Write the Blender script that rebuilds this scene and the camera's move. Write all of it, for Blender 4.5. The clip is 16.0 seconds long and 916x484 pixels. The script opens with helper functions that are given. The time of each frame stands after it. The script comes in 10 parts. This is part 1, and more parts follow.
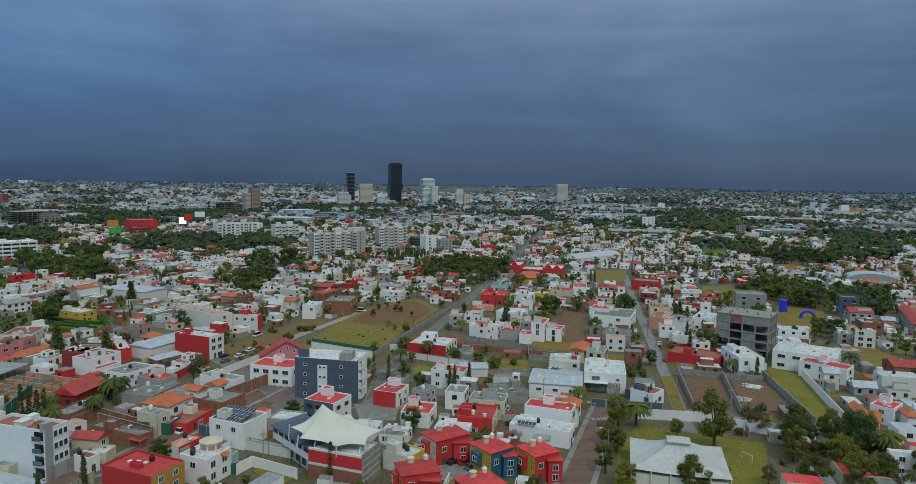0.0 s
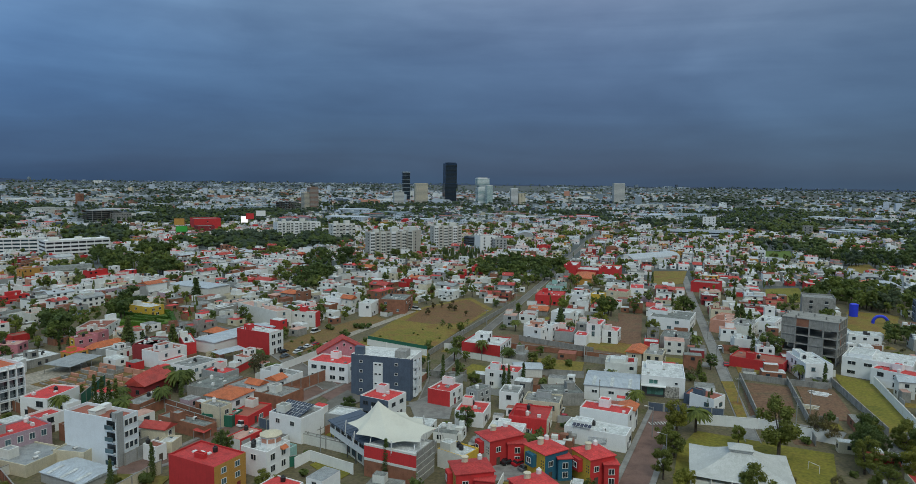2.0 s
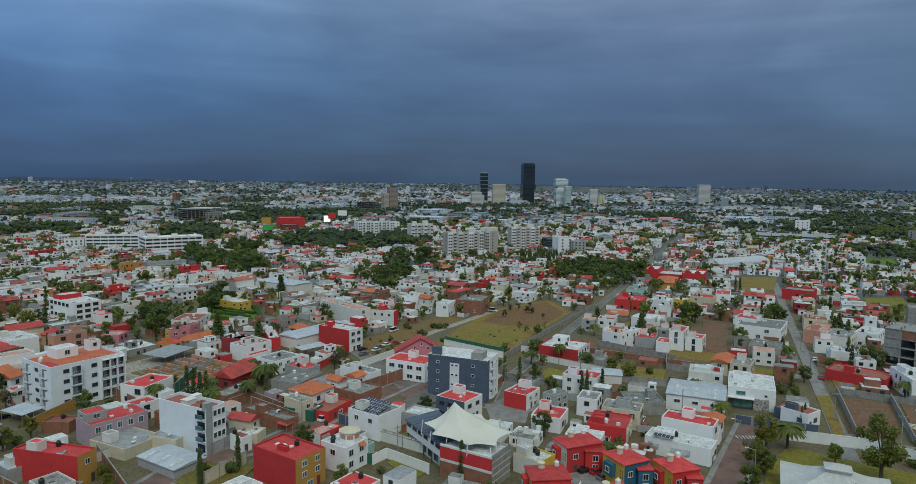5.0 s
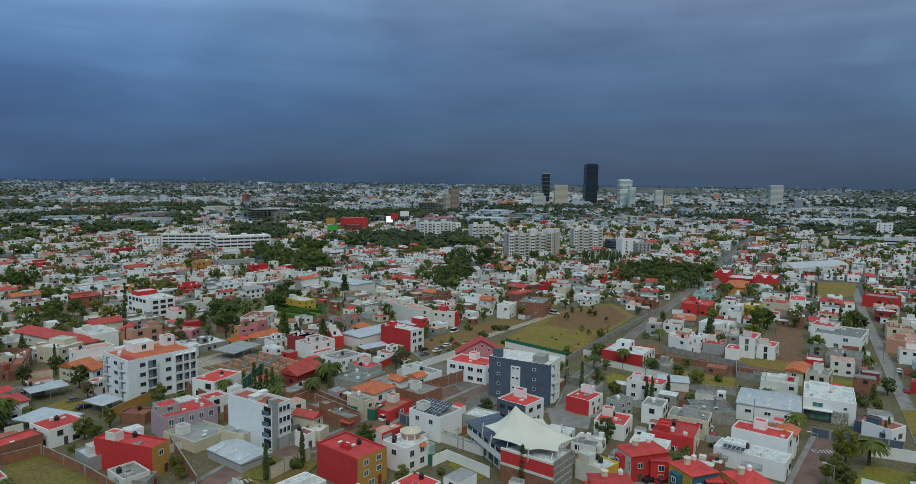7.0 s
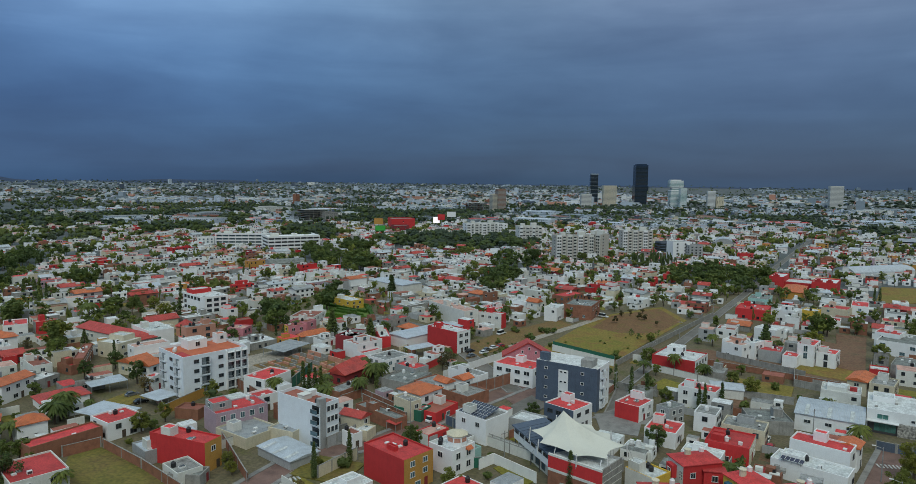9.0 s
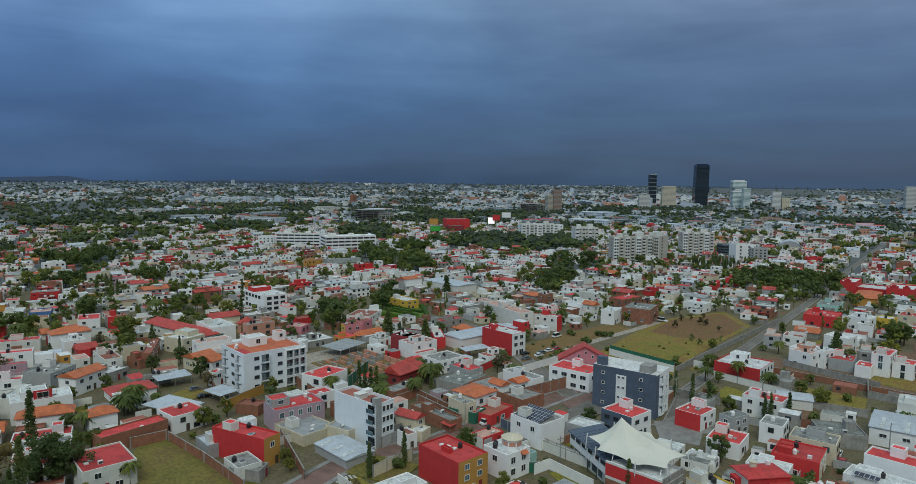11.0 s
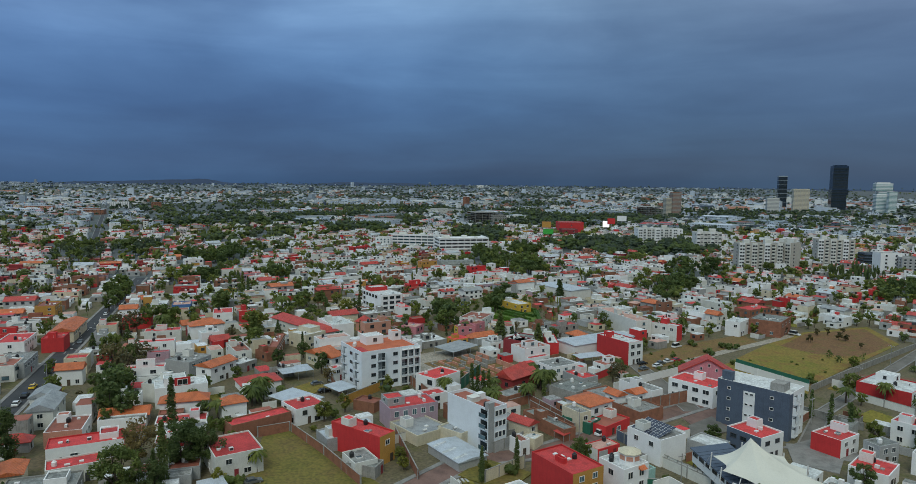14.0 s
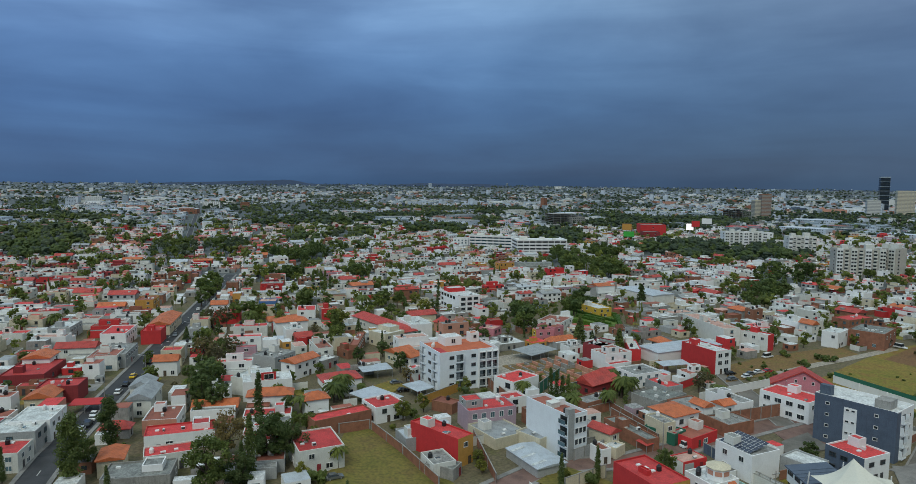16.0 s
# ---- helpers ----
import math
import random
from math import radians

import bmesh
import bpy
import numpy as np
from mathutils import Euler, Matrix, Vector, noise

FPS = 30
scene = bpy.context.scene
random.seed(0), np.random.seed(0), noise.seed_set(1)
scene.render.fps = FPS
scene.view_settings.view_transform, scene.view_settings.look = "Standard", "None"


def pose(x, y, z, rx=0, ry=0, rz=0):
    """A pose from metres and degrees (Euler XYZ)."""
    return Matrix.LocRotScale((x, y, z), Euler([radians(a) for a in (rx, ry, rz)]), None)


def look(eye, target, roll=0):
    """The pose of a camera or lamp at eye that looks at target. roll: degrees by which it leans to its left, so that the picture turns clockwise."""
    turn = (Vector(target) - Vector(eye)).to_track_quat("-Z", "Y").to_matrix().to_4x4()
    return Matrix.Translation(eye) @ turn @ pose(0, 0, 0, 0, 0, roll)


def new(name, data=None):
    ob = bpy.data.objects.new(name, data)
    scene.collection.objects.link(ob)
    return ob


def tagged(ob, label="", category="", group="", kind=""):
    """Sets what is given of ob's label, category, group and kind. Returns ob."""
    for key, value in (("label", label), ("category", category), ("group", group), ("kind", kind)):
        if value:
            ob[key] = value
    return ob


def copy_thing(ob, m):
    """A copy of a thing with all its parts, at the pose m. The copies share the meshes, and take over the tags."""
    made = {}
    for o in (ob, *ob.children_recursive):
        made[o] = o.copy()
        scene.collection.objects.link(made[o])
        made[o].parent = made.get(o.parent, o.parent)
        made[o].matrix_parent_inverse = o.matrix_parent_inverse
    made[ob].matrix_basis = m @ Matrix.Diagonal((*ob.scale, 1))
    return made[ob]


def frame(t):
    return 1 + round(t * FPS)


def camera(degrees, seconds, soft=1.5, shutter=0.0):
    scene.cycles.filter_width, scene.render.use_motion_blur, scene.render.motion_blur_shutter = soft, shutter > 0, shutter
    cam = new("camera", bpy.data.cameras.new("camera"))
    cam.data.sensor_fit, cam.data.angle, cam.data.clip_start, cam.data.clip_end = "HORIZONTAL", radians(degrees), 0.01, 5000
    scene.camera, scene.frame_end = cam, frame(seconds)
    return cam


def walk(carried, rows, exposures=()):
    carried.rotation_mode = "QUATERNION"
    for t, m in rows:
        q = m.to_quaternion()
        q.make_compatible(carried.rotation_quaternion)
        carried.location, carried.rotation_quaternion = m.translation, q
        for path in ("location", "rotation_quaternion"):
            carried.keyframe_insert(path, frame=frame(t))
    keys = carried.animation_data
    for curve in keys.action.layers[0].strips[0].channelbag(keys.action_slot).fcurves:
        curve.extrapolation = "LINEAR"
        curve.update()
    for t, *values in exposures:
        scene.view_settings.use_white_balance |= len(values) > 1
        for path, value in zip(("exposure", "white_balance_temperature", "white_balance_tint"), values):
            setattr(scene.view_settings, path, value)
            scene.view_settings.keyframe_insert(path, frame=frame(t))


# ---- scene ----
cam = camera(69.5, 16.0, 0.8)
EYE = 70.0
# seconds, x, y, rise, yaw, pitch, roll
PATH = [
    (0.0, 0.00, 0.00, 0.00, 0.000, -5.322, 0.827),
    (0.5, -0.04, -0.02, -0.00, 1.244, -5.379, 0.790),
    (1.0, -0.09, -0.01, 0.00, 2.396, -5.388, 0.766),
    (1.5, -0.15, 0.04, 0.01, 3.573, -5.414, 0.723),
    (2.0, -0.21, 0.12, 0.03, 4.728, -5.435, 0.704),
    (2.5, -0.28, 0.24, 0.05, 5.718, -5.431, 0.702),
    (3.0, -0.36, 0.37, 0.07, 6.823, -5.440, 0.689),
    (3.5, -0.45, 0.53, 0.10, 7.826, -5.459, 0.708),
    (6.0, -0.99, 1.58, 0.27, 14.209, -5.457, 0.769),
    (6.5, -1.13, 1.81, 0.31, 15.585, -5.461, 0.708),
    (7.0, -1.27, 2.06, 0.36, 16.724, -5.461, 0.705),
    (7.5, -1.42, 2.30, 0.40, 17.665, -5.470, 0.675),
    (8.0, -1.58, 2.55, 0.45, 18.704, -5.453, 0.669),
    (8.5, -1.75, 2.79, 0.49, 19.779, -5.475, 0.660),
    (9.0, -1.93, 3.03, 0.54, 20.767, -5.455, 0.676),
    (11.5, -3.03, 4.13, 0.77, 26.896, -5.458, 0.588),
    (12.0, -3.30, 4.31, 0.81, 28.393, -5.422, 0.551),
    (12.5, -3.58, 4.49, 0.86, 30.097, -5.377, 0.545),
    (13.0, -3.89, 4.65, 0.90, 31.818, -5.346, 0.587),
    (13.5, -4.21, 4.79, 0.94, 33.513, -5.364, 0.598),
    (14.0, -4.56, 4.92, 0.98, 35.200, -5.366, 0.570),
    (14.5, -4.93, 5.03, 1.02, 36.837, -5.377, 0.581),
    (15.0, -5.32, 5.13, 1.06, 38.501, -5.369, 0.567),
    (15.5, -5.74, 5.20, 1.10, 40.170, -5.362, 0.508),
    (16.0, -6.19, 5.26, 1.13, 41.848, -5.342, 0.585)
]
walk(cam, [(t, pose(x, y, EYE + z, 90 + p, 0, yaw) @ pose(0, 0, 0, 0, 0, r)) for t, x, y, z, yaw, p, r in PATH],
     [(0.0, -0.09), (6.0, -0.1), (9.0, -0.1), (13.0, -0.09), (16.0, -0.02)])

# ---- sky and light ----
world = bpy.data.worlds.new("storm_sky")
scene.world = world
world.use_nodes = True


def add(nt, kind, ins=(), **props):
    """A node with its properties and inputs set; an input may be a value or a socket."""
    n = nt.nodes.new("ShaderNode" + kind)
    for k, v in props.items():
        if k == "operation":
            n.operation = v
        elif k == "blend":
            n.blend_type = v
        elif k == "data":
            n.data_type = v
        elif k == "sky":
            n.sky_type = v
    for i, v in ins:
        if isinstance(v, bpy.types.NodeSocket):
            nt.links.new(v, n.inputs[i])
        else:
            n.inputs[i].default_value = v
    return n


def ramp(nt, fac, stops):
    n = nt.nodes.new("ShaderNodeValToRGB")
    nt.links.new(fac, n.inputs[0])
    el = n.color_ramp.elements
    while len(el) < len(stops):
        el.new(0.5)
    for e, (p, c) in zip(el, stops):
        e.position, e.color = p, (*c, 1) if len(c) == 3 else c
    return n.outputs[0]


def mix(nt, blend, fac, a, b):
    n = nt.nodes.new("ShaderNodeMixRGB")
    n.blend_type = blend
    for i, v in enumerate((fac, a, b)):
        if isinstance(v, bpy.types.NodeSocket):
            nt.links.new(v, n.inputs[i])
        else:
            n.inputs[i].default_value = v
    return n.outputs[0]


def build_sky():
    nt = world.node_tree
    bg = nt.nodes["Background"]
    co = add(nt, "TexCoord").outputs["Generated"]
    sep = add(nt, "SeparateXYZ", [(0, co)])
    # storm cloud: dark at the horizon, paler overhead
    up = ramp(nt, sep.outputs[2], [(0.0, (0.029, 0.066, 0.136)), (0.04, (0.028, 0.070, 0.156)), (0.10, (0.047, 0.099, 0.208)), (0.17, (0.082, 0.146, 0.272)), (0.24, (0.130, 0.20, 0.332)),
                                  (0.32, (0.19, 0.26, 0.37)), (0.5, (0.42, 0.49, 0.54)), (1.0, (0.62, 0.69, 0.73))])
    flat = add(nt, "VectorMath", [(0, co), (1, (1.2, 1.2, 3.4))], operation="MULTIPLY").outputs[0]
    n1 = add(nt, "TexNoise", [("Vector", flat), ("Scale", 1.9), ("Detail", 6.0), ("Roughness", 0.5), ("Distortion", 0.5)]).outputs[0]
    n2 = add(nt, "TexNoise", [("Vector", flat), ("Scale", 5.2), ("Detail", 5.0), ("Roughness", 0.55), ("Distortion", 0.3)]).outputs[0]
    c1 = ramp(nt, n1, [(0.3, (0.78, 0.81, 0.85)), (0.5, (1.0, 1.0, 1.0)), (0.72, (1.3, 1.25, 1.2))])
    long = add(nt, "VectorMath", [(0, co), (1, (1.0, 1.0, 9.0))], operation="MULTIPLY").outputs[0]
    n3 = add(nt, "TexNoise", [("Vector", long), ("Scale", 2.1), ("Detail", 5.0), ("Roughness", 0.5), ("Distortion", 0.7)]).outputs[0]
    c2 = ramp(nt, n2, [(0.3, (0.91, 0.92, 0.94)), (0.7, (1.1, 1.08, 1.06))])
    c3 = ramp(nt, n3, [(0.32, (0.84, 0.85, 0.88)), (0.52, (1.0, 1.0, 1.0)), (0.7, (1.15, 1.13, 1.1))])
    col = mix(nt, "MULTIPLY", 1.0, up, c1)
    col = mix(nt, "MULTIPLY", 1.0, col, c2)
    col = mix(nt, "MULTIPLY", 1.0, col, c3)
    # bluer to the west, greyer to the east
    west = add(nt, "Math", [(0, sep.outputs[0]), (1, -1.0)], operation="MULTIPLY").outputs[0]
    turn = add(nt, "Math", [(0, west), (1, sep.outputs[1])], operation="ARCTAN2").outputs[0]
    side = ramp(nt, add(nt, "MapRange", [(0, turn), (1, radians(-60)), (2, radians(120))]).outputs[0], SKY_SIDE)
    col = mix(nt, "MULTIPLY", 1.0, col, side)
    # a paler break in the cloud
    gap = add(nt, "VectorMath", [(0, co), (1, (-0.60, 0.745, 0.29))], operation="DOT_PRODUCT").outputs["Value"]
    col = mix(nt, "MULTIPLY", 1.0, col, ramp(nt, gap, [(0.955, (1.0, 1.0, 1.0)), (0.998, (1.42, 1.38, 1.32))]))
    # a little clear sky light through the cloud
    sky = add(nt, "TexSky", sky="NISHITA")
    sky.sun_disc = False
    sky.sun_elevation, sky.sun_rotation = radians(48), radians(200)
    col = mix(nt, "ADD", 0.008, col, sky.outputs[0])
    nt.links.new(col, bg.inputs[0])
    bg.inputs[1].default_value = 1.0


SKY_SIDE = [(0.0, (1.1, 1.1, 1.0)), (0.13, (1.12, 1.12, 1.02)), (0.3, (1.16, 1.12, 1.1)), (0.42, (0.94, 1.03, 1.04)), (0.52, (0.9, 1.09, 1.17)), (0.62, (1.01, 1.24, 1.39)), (0.75, (1.08, 1.33, 1.53)), (1.0, (1.0, 1.2, 1.3))]
build_sky()
sun = new("sun", bpy.data.lights.new("sun", "SUN"))
sun.data.energy, sun.data.angle, sun.data.color = 1.25, radians(22), (0.95, 0.97, 0.89)
sun.matrix_world = look((60, -160, 190), (0, 0, 0))
scene.view_settings.exposure = 0.0

# ---- materials ----
MATS = {}


def surface(name, rgb, rough=0.8, var=0.1, size=1.9, bump=0.2, metal=0.0, streak=0.1, tint=0.08, grain=6.0, fleck=0.1):
    """Paint, plaster, membrane: patches, rain streaks, fine relief."""
    m = bpy.data.materials.new(name)
    m.use_nodes = True
    nt = m.node_tree
    b = nt.nodes["Principled BSDF"]
    geo = add(nt, "NewGeometry")
    pos = geo.outputs["Position"]
    big = add(nt, "TexNoise", [("Vector", pos), ("Scale", 1 / size), ("Detail", 4.0), ("Roughness", 0.6)]).outputs[0]
    thin = add(nt, "VectorMath", [(0, pos), (1, (2.2, 2.2, 0.25))], operation="MULTIPLY").outputs[0]
    rain = add(nt, "TexNoise", [("Vector", thin), ("Scale", 1.3), ("Detail", 3.0)]).outputs[0]
    fine = add(nt, "TexNoise", [("Vector", pos), ("Scale", grain), ("Detail", 3.0)]).outputs[0]
    rnd = add(nt, "ObjectInfo").outputs["Random"]
    isl = geo.outputs["Random Per Island"]
    v1 = ramp(nt, big, [(0.32, (1 - var,) * 3), (0.55, (1.0,) * 3), (0.75, (1 + var * 0.25,) * 3)])
    v2 = ramp(nt, rain, [(0.3, (1 - streak,) * 3), (0.5, (1.0,) * 3)])
    v3 = ramp(nt, fine, [(0.35, (1 - 1.5 * fleck,) * 3), (0.65, (1 + 0.8 * fleck,) * 3)])
    t1 = ramp(nt, rnd, [(0.0, (1 - tint, 1 - tint * 0.8, 1 - tint * 0.9)), (1.0, (1 + tint * 0.4,) * 3)])
    t2 = ramp(nt, isl, [(0.0, (1 - tint, 1 - tint * 0.9, 1 - tint * 1.1)), (1.0, (1 + tint * 0.4,) * 3)])
    col = mix(nt, "MULTIPLY", 1.0, (*rgb, 1), v1)
    for v in (v2, v3, t1, t2):
        col = mix(nt, "MULTIPLY", 1.0, col, v)
    nt.links.new(col, b.inputs["Base Color"])
    b.inputs["Roughness"].default_value, b.inputs["Metallic"].default_value = rough, metal
    if bump:
        bp = add(nt, "Bump", [("Strength", bump), ("Distance", 0.05), ("Height", fine)])
        nt.links.new(bp.outputs[0], b.inputs["Normal"])
    MATS[name] = m
    return m


def ribbed(name, rgb, pitch, rough=0.6, metal=0.0, var=0.3, across="X"):
    """Tiles or sheet metal with ridges that follow the piece's own axes."""
    m = surface(name, rgb, rough, var, 2.0, 0.0, metal)
    nt = m.node_tree
    co = add(nt, "TexCoord").outputs["Object"]
    w = nt.nodes.new("ShaderNodeTexWave")
    w.bands_direction = across
    nt.links.new(co, w.inputs["Vector"])
    w.inputs["Scale"].default_value = 0.314 / pitch
    w.inputs["Distortion"].default_value = 0.3
    bp = add(nt, "Bump", [("Strength", 0.8), ("Distance", 0.08), ("Height", w.outputs[1])])
    nt.links.new(bp.outputs[0], nt.nodes["Principled BSDF"].inputs["Normal"])
    return m


def leafy(name, dark, light):
    m = bpy.data.materials.new(name)
    m.use_nodes = True
    nt = m.node_tree
    b = nt.nodes["Principled BSDF"]
    geo = add(nt, "NewGeometry")
    isl = ramp(nt, geo.outputs["Random Per Island"], [(0.0, dark), (1.0, light)])
    rnd = ramp(nt, add(nt, "ObjectInfo").outputs["Random"], [(0.0, (0.75, 0.8, 0.7)), (0.6, (1.0, 1.0, 1.0)), (1.0, (1.35, 1.2, 0.9))])
    big = add(nt, "TexNoise", [("Vector", geo.outputs["Position"]), ("Scale", 0.12), ("Detail", 2.0)]).outputs[0]
    v = ramp(nt, big, [(0.3, (0.75, 0.8, 0.8)), (0.7, (1.2, 1.15, 1.0))])
    col = mix(nt, "MULTIPLY", 1.0, mix(nt, "MULTIPLY", 1.0, isl, rnd), v)
    nt.links.new(col, b.inputs["Base Color"])
    b.inputs["Roughness"].default_value = 0.7
    # thin leaves let part of the light through
    tr = add(nt, "BsdfTranslucent", [(0, col)])
    ms = add(nt, "MixShader", [(0, 0.5), (1, b.outputs[0]), (2, tr.outputs[0])])
    nt.links.new(ms.outputs[0], nt.nodes["Material Output"].inputs[0])
    MATS[name] = m
    return m


def grassy(name, a, b_, c, size=6.0):
    """Grass or bare soil: three colours in patches of two sizes."""
    m = bpy.data.materials.new(name)
    m.use_nodes = True
    nt = m.node_tree
    b = nt.nodes["Principled BSDF"]
    pos = add(nt, "NewGeometry").outputs["Position"]
    n1 = add(nt, "TexNoise", [("Vector", pos), ("Scale", 1 / size), ("Detail", 6.0), ("Roughness", 0.65)]).outputs[0]
    n2 = add(nt, "TexNoise", [("Vector", pos), ("Scale", 1.2), ("Detail", 4.0)]).outputs[0]
    col = ramp(nt, n1, [(0.3, a), (0.5, b_), (0.68, c)])
    col = mix(nt, "MULTIPLY", 1.0, col, ramp(nt, n2, [(0.32, (0.68, 0.7, 0.72)), (0.68, (1.26, 1.24, 1.2))]))
    nt.links.new(col, b.inputs["Base Color"])
    b.inputs["Roughness"].default_value = 0.95
    bp = add(nt, "Bump", [("Strength", 0.35), ("Distance", 0.2), ("Height", n2)])
    nt.links.new(bp.outputs[0], b.inputs["Normal"])
    MATS[name] = m
    return m


def glass(name, rgb, rough=0.08):
    """Window glass seen from far: a dark room behind a glossy pane."""
    m = surface(name, rgb, rough, 0.5, 2.5, 0.0, 0.0, 0.0, 0.35)
    m.node_tree.nodes["Principled BSDF"].inputs["IOR"].default_value = 1.5
    return m


surface("white", (0.79, 0.80, 0.80), streak=0.03, var=0.06, fleck=0.04, bump=0.1)
surface("clear_white", (0.74, 0.79, 0.84), streak=0.03, var=0.06, fleck=0.04, bump=0.1)
surface("offwhite", (0.67, 0.67, 0.63), streak=0.06, fleck=0.06)
surface("cream", (0.62, 0.56, 0.42))
surface("grey", (0.36, 0.37, 0.37))
surface("concrete", (0.31, 0.305, 0.285), var=0.3, streak=0.25)
surface("slate", (0.085, 0.115, 0.165), streak=0.12, var=0.15)
surface("red", (0.57, 0.034, 0.036), tint=0.16, fleck=0.06)
surface("maroon", (0.26, 0.03, 0.035))
surface("ochre", (0.52, 0.27, 0.06))
surface("yellow", (0.62, 0.40, 0.05))
surface("orange", (0.55, 0.15, 0.05))
surface("mauve", (0.42, 0.31, 0.36))
surface("pink", (0.58, 0.22, 0.26))
surface("blue", (0.07, 0.17, 0.40))
surface("teal", (0.02, 0.12, 0.19))
surface("aqua", (0.35, 0.56, 0.52))
surface("green", (0.02, 0.14, 0.09))
surface("sign_green", (0.05, 0.42, 0.06))
surface("beige", (0.47, 0.45, 0.40))
# white and grey for far buildings, distance haze mixed in as blue
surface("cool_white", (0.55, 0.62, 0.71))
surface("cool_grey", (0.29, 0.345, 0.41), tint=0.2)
surface("brick", (0.29, 0.125, 0.075), var=0.28, grain=9.0)
surface("salmon", (0.55, 0.27, 0.19))
surface("roof_orange", (0.56, 0.14, 0.06), var=0.2, size=2.6, streak=0.05, tint=0.15)
surface("roof_red", (0.62, 0.055, 0.055), var=0.3, size=2.4, streak=0.05, tint=0.25, fleck=0.15, grain=2.5)
surface("roof_rust", (0.34, 0.11, 0.075), var=0.3, size=2.6, streak=0.1, tint=0.2)
surface("roof_white", (0.62, 0.645, 0.65), var=0.35, size=2.2, streak=0.1, tint=0.14, fleck=0.16, grain=2.0)
surface("roof_grey", (0.27, 0.275, 0.27), var=0.5, size=2.0, streak=0.1, tint=0.25, fleck=0.22, grain=2.2)
surface("roof_pink", (0.55, 0.33, 0.27), var=0.35, size=2.6, streak=0.1)
ribbed("tile_orange", (0.60, 0.16, 0.055), 0.25)
ribbed("tile_red", (0.52, 0.065, 0.05), 0.25)
ribbed("sheet_metal", (0.52, 0.57, 0.62), 0.4, 0.5, 0.2, 0.2)
ribbed("sheet_dull", (0.36, 0.38, 0.39), 0.4, 0.6, 0.2)
glass("pane", (0.035, 0.045, 0.055))
glass("pane_blue", (0.10, 0.17, 0.21))
glass("tower_glass", (0.03, 0.052, 0.10), 0.12)
glass("tower_pale", (0.30, 0.45, 0.47), 0.15)
glass("pane_light", (0.20, 0.23, 0.26), 0.15)
surface("frame_white", (0.75, 0.75, 0.74), 0.5, 0.1, 1.0, 0.0)
surface("frame_dark", (0.06, 0.06, 0.065), 0.5, 0.1, 1.0, 0.0)
surface("black_plastic", (0.02, 0.02, 0.022), 0.45, 0.2, 1.0, 0.0)
surface("steel", (0.42, 0.43, 0.44), 0.45, 0.2, 1.0, 0.0, 0.6)
surface("asphalt", (0.05, 0.052, 0.057), 0.9, 0.35, 5.0, 0.3, streak=0.0)
surface("worn_asphalt", (0.165, 0.155, 0.138), 0.9, 0.4, 6.0, 0.3, streak=0.0)
surface("block_paving", (0.20, 0.12, 0.10), 0.9, 0.35, 4.0, 0.4, streak=0.0)
surface("worn_white", (0.55, 0.55, 0.52), 0.85, 0.4, 0.8, 0.1, fleck=0.25)
surface("pebble", (0.40, 0.385, 0.35), 0.8, 0.5, 0.7, 0.6, grain=1.6, fleck=0.45)
glass("teal_glass", (0.10, 0.24, 0.22), 0.12)
surface("pavement", (0.25, 0.245, 0.235), 0.9, 0.35, 3.0, 0.3, streak=0.0)
surface("road_paint", (0.7, 0.7, 0.66), 0.7, 0.4, 1.0, 0.0, streak=0.0)
surface("canvas", (0.66, 0.645, 0.57), 0.7, 0.08, 5.0, 0.0, streak=0.04, fleck=0.03)
surface("canvas_white", (0.53, 0.54, 0.525), 0.75, 0.12, 4.0, 0.1, streak=0.1)
surface("bark", (0.10, 0.075, 0.055), 0.95, 0.4, 0.6)
surface("solar_cell", (0.015, 0.025, 0.06), 0.15, 0.2, 1.0, 0.0, streak=0.0)
surface("car_white", (0.75, 0.76, 0.77), 0.25, 0.05, 3.0, 0.0, streak=0.0)
surface("car_grey", (0.20, 0.21, 0.22), 0.25, 0.05, 3.0, 0.0, 0.4, streak=0.0)
surface("car_red", (0.45, 0.02, 0.03), 0.25, 0.05, 3.0, 0.0, streak=0.0)
surface("car_black", (0.015, 0.015, 0.018), 0.2, 0.05, 3.0, 0.0, streak=0.0)
surface("car_yellow", (0.7, 0.45, 0.03), 0.25, 0.05, 3.0, 0.0, streak=0.0)
surface("rubber", (0.02, 0.02, 0.02), 0.8, 0.2, 1.0, 0.0, streak=0.0)
surface("plastic_blue", (0.03, 0.06, 0.75), 0.4, 0.1, 2.0, 0.0, streak=0.0)
leafy("foliage", (0.098, 0.136, 0.034), (0.19, 0.245, 0.068))
leafy("hedge_green", (0.05, 0.12, 0.018), (0.12, 0.26, 0.04))
grassy("garden_green", (0.06, 0.12, 0.014), (0.09, 0.15, 0.02), (0.12, 0.15, 0.025), 5.0)
leafy("foliage_dark", (0.078, 0.118, 0.038), (0.15, 0.205, 0.068))
leafy("foliage_light", (0.13, 0.155, 0.028), (0.26, 0.28, 0.068))
# leaf green shifted to blue-grey: far haze put into the colour
leafy("foliage_hazy", (0.066, 0.102, 0.074), (0.12, 0.164, 0.112))
leafy("foliage_dry", (0.11, 0.10, 0.05), (0.21, 0.18, 0.09))
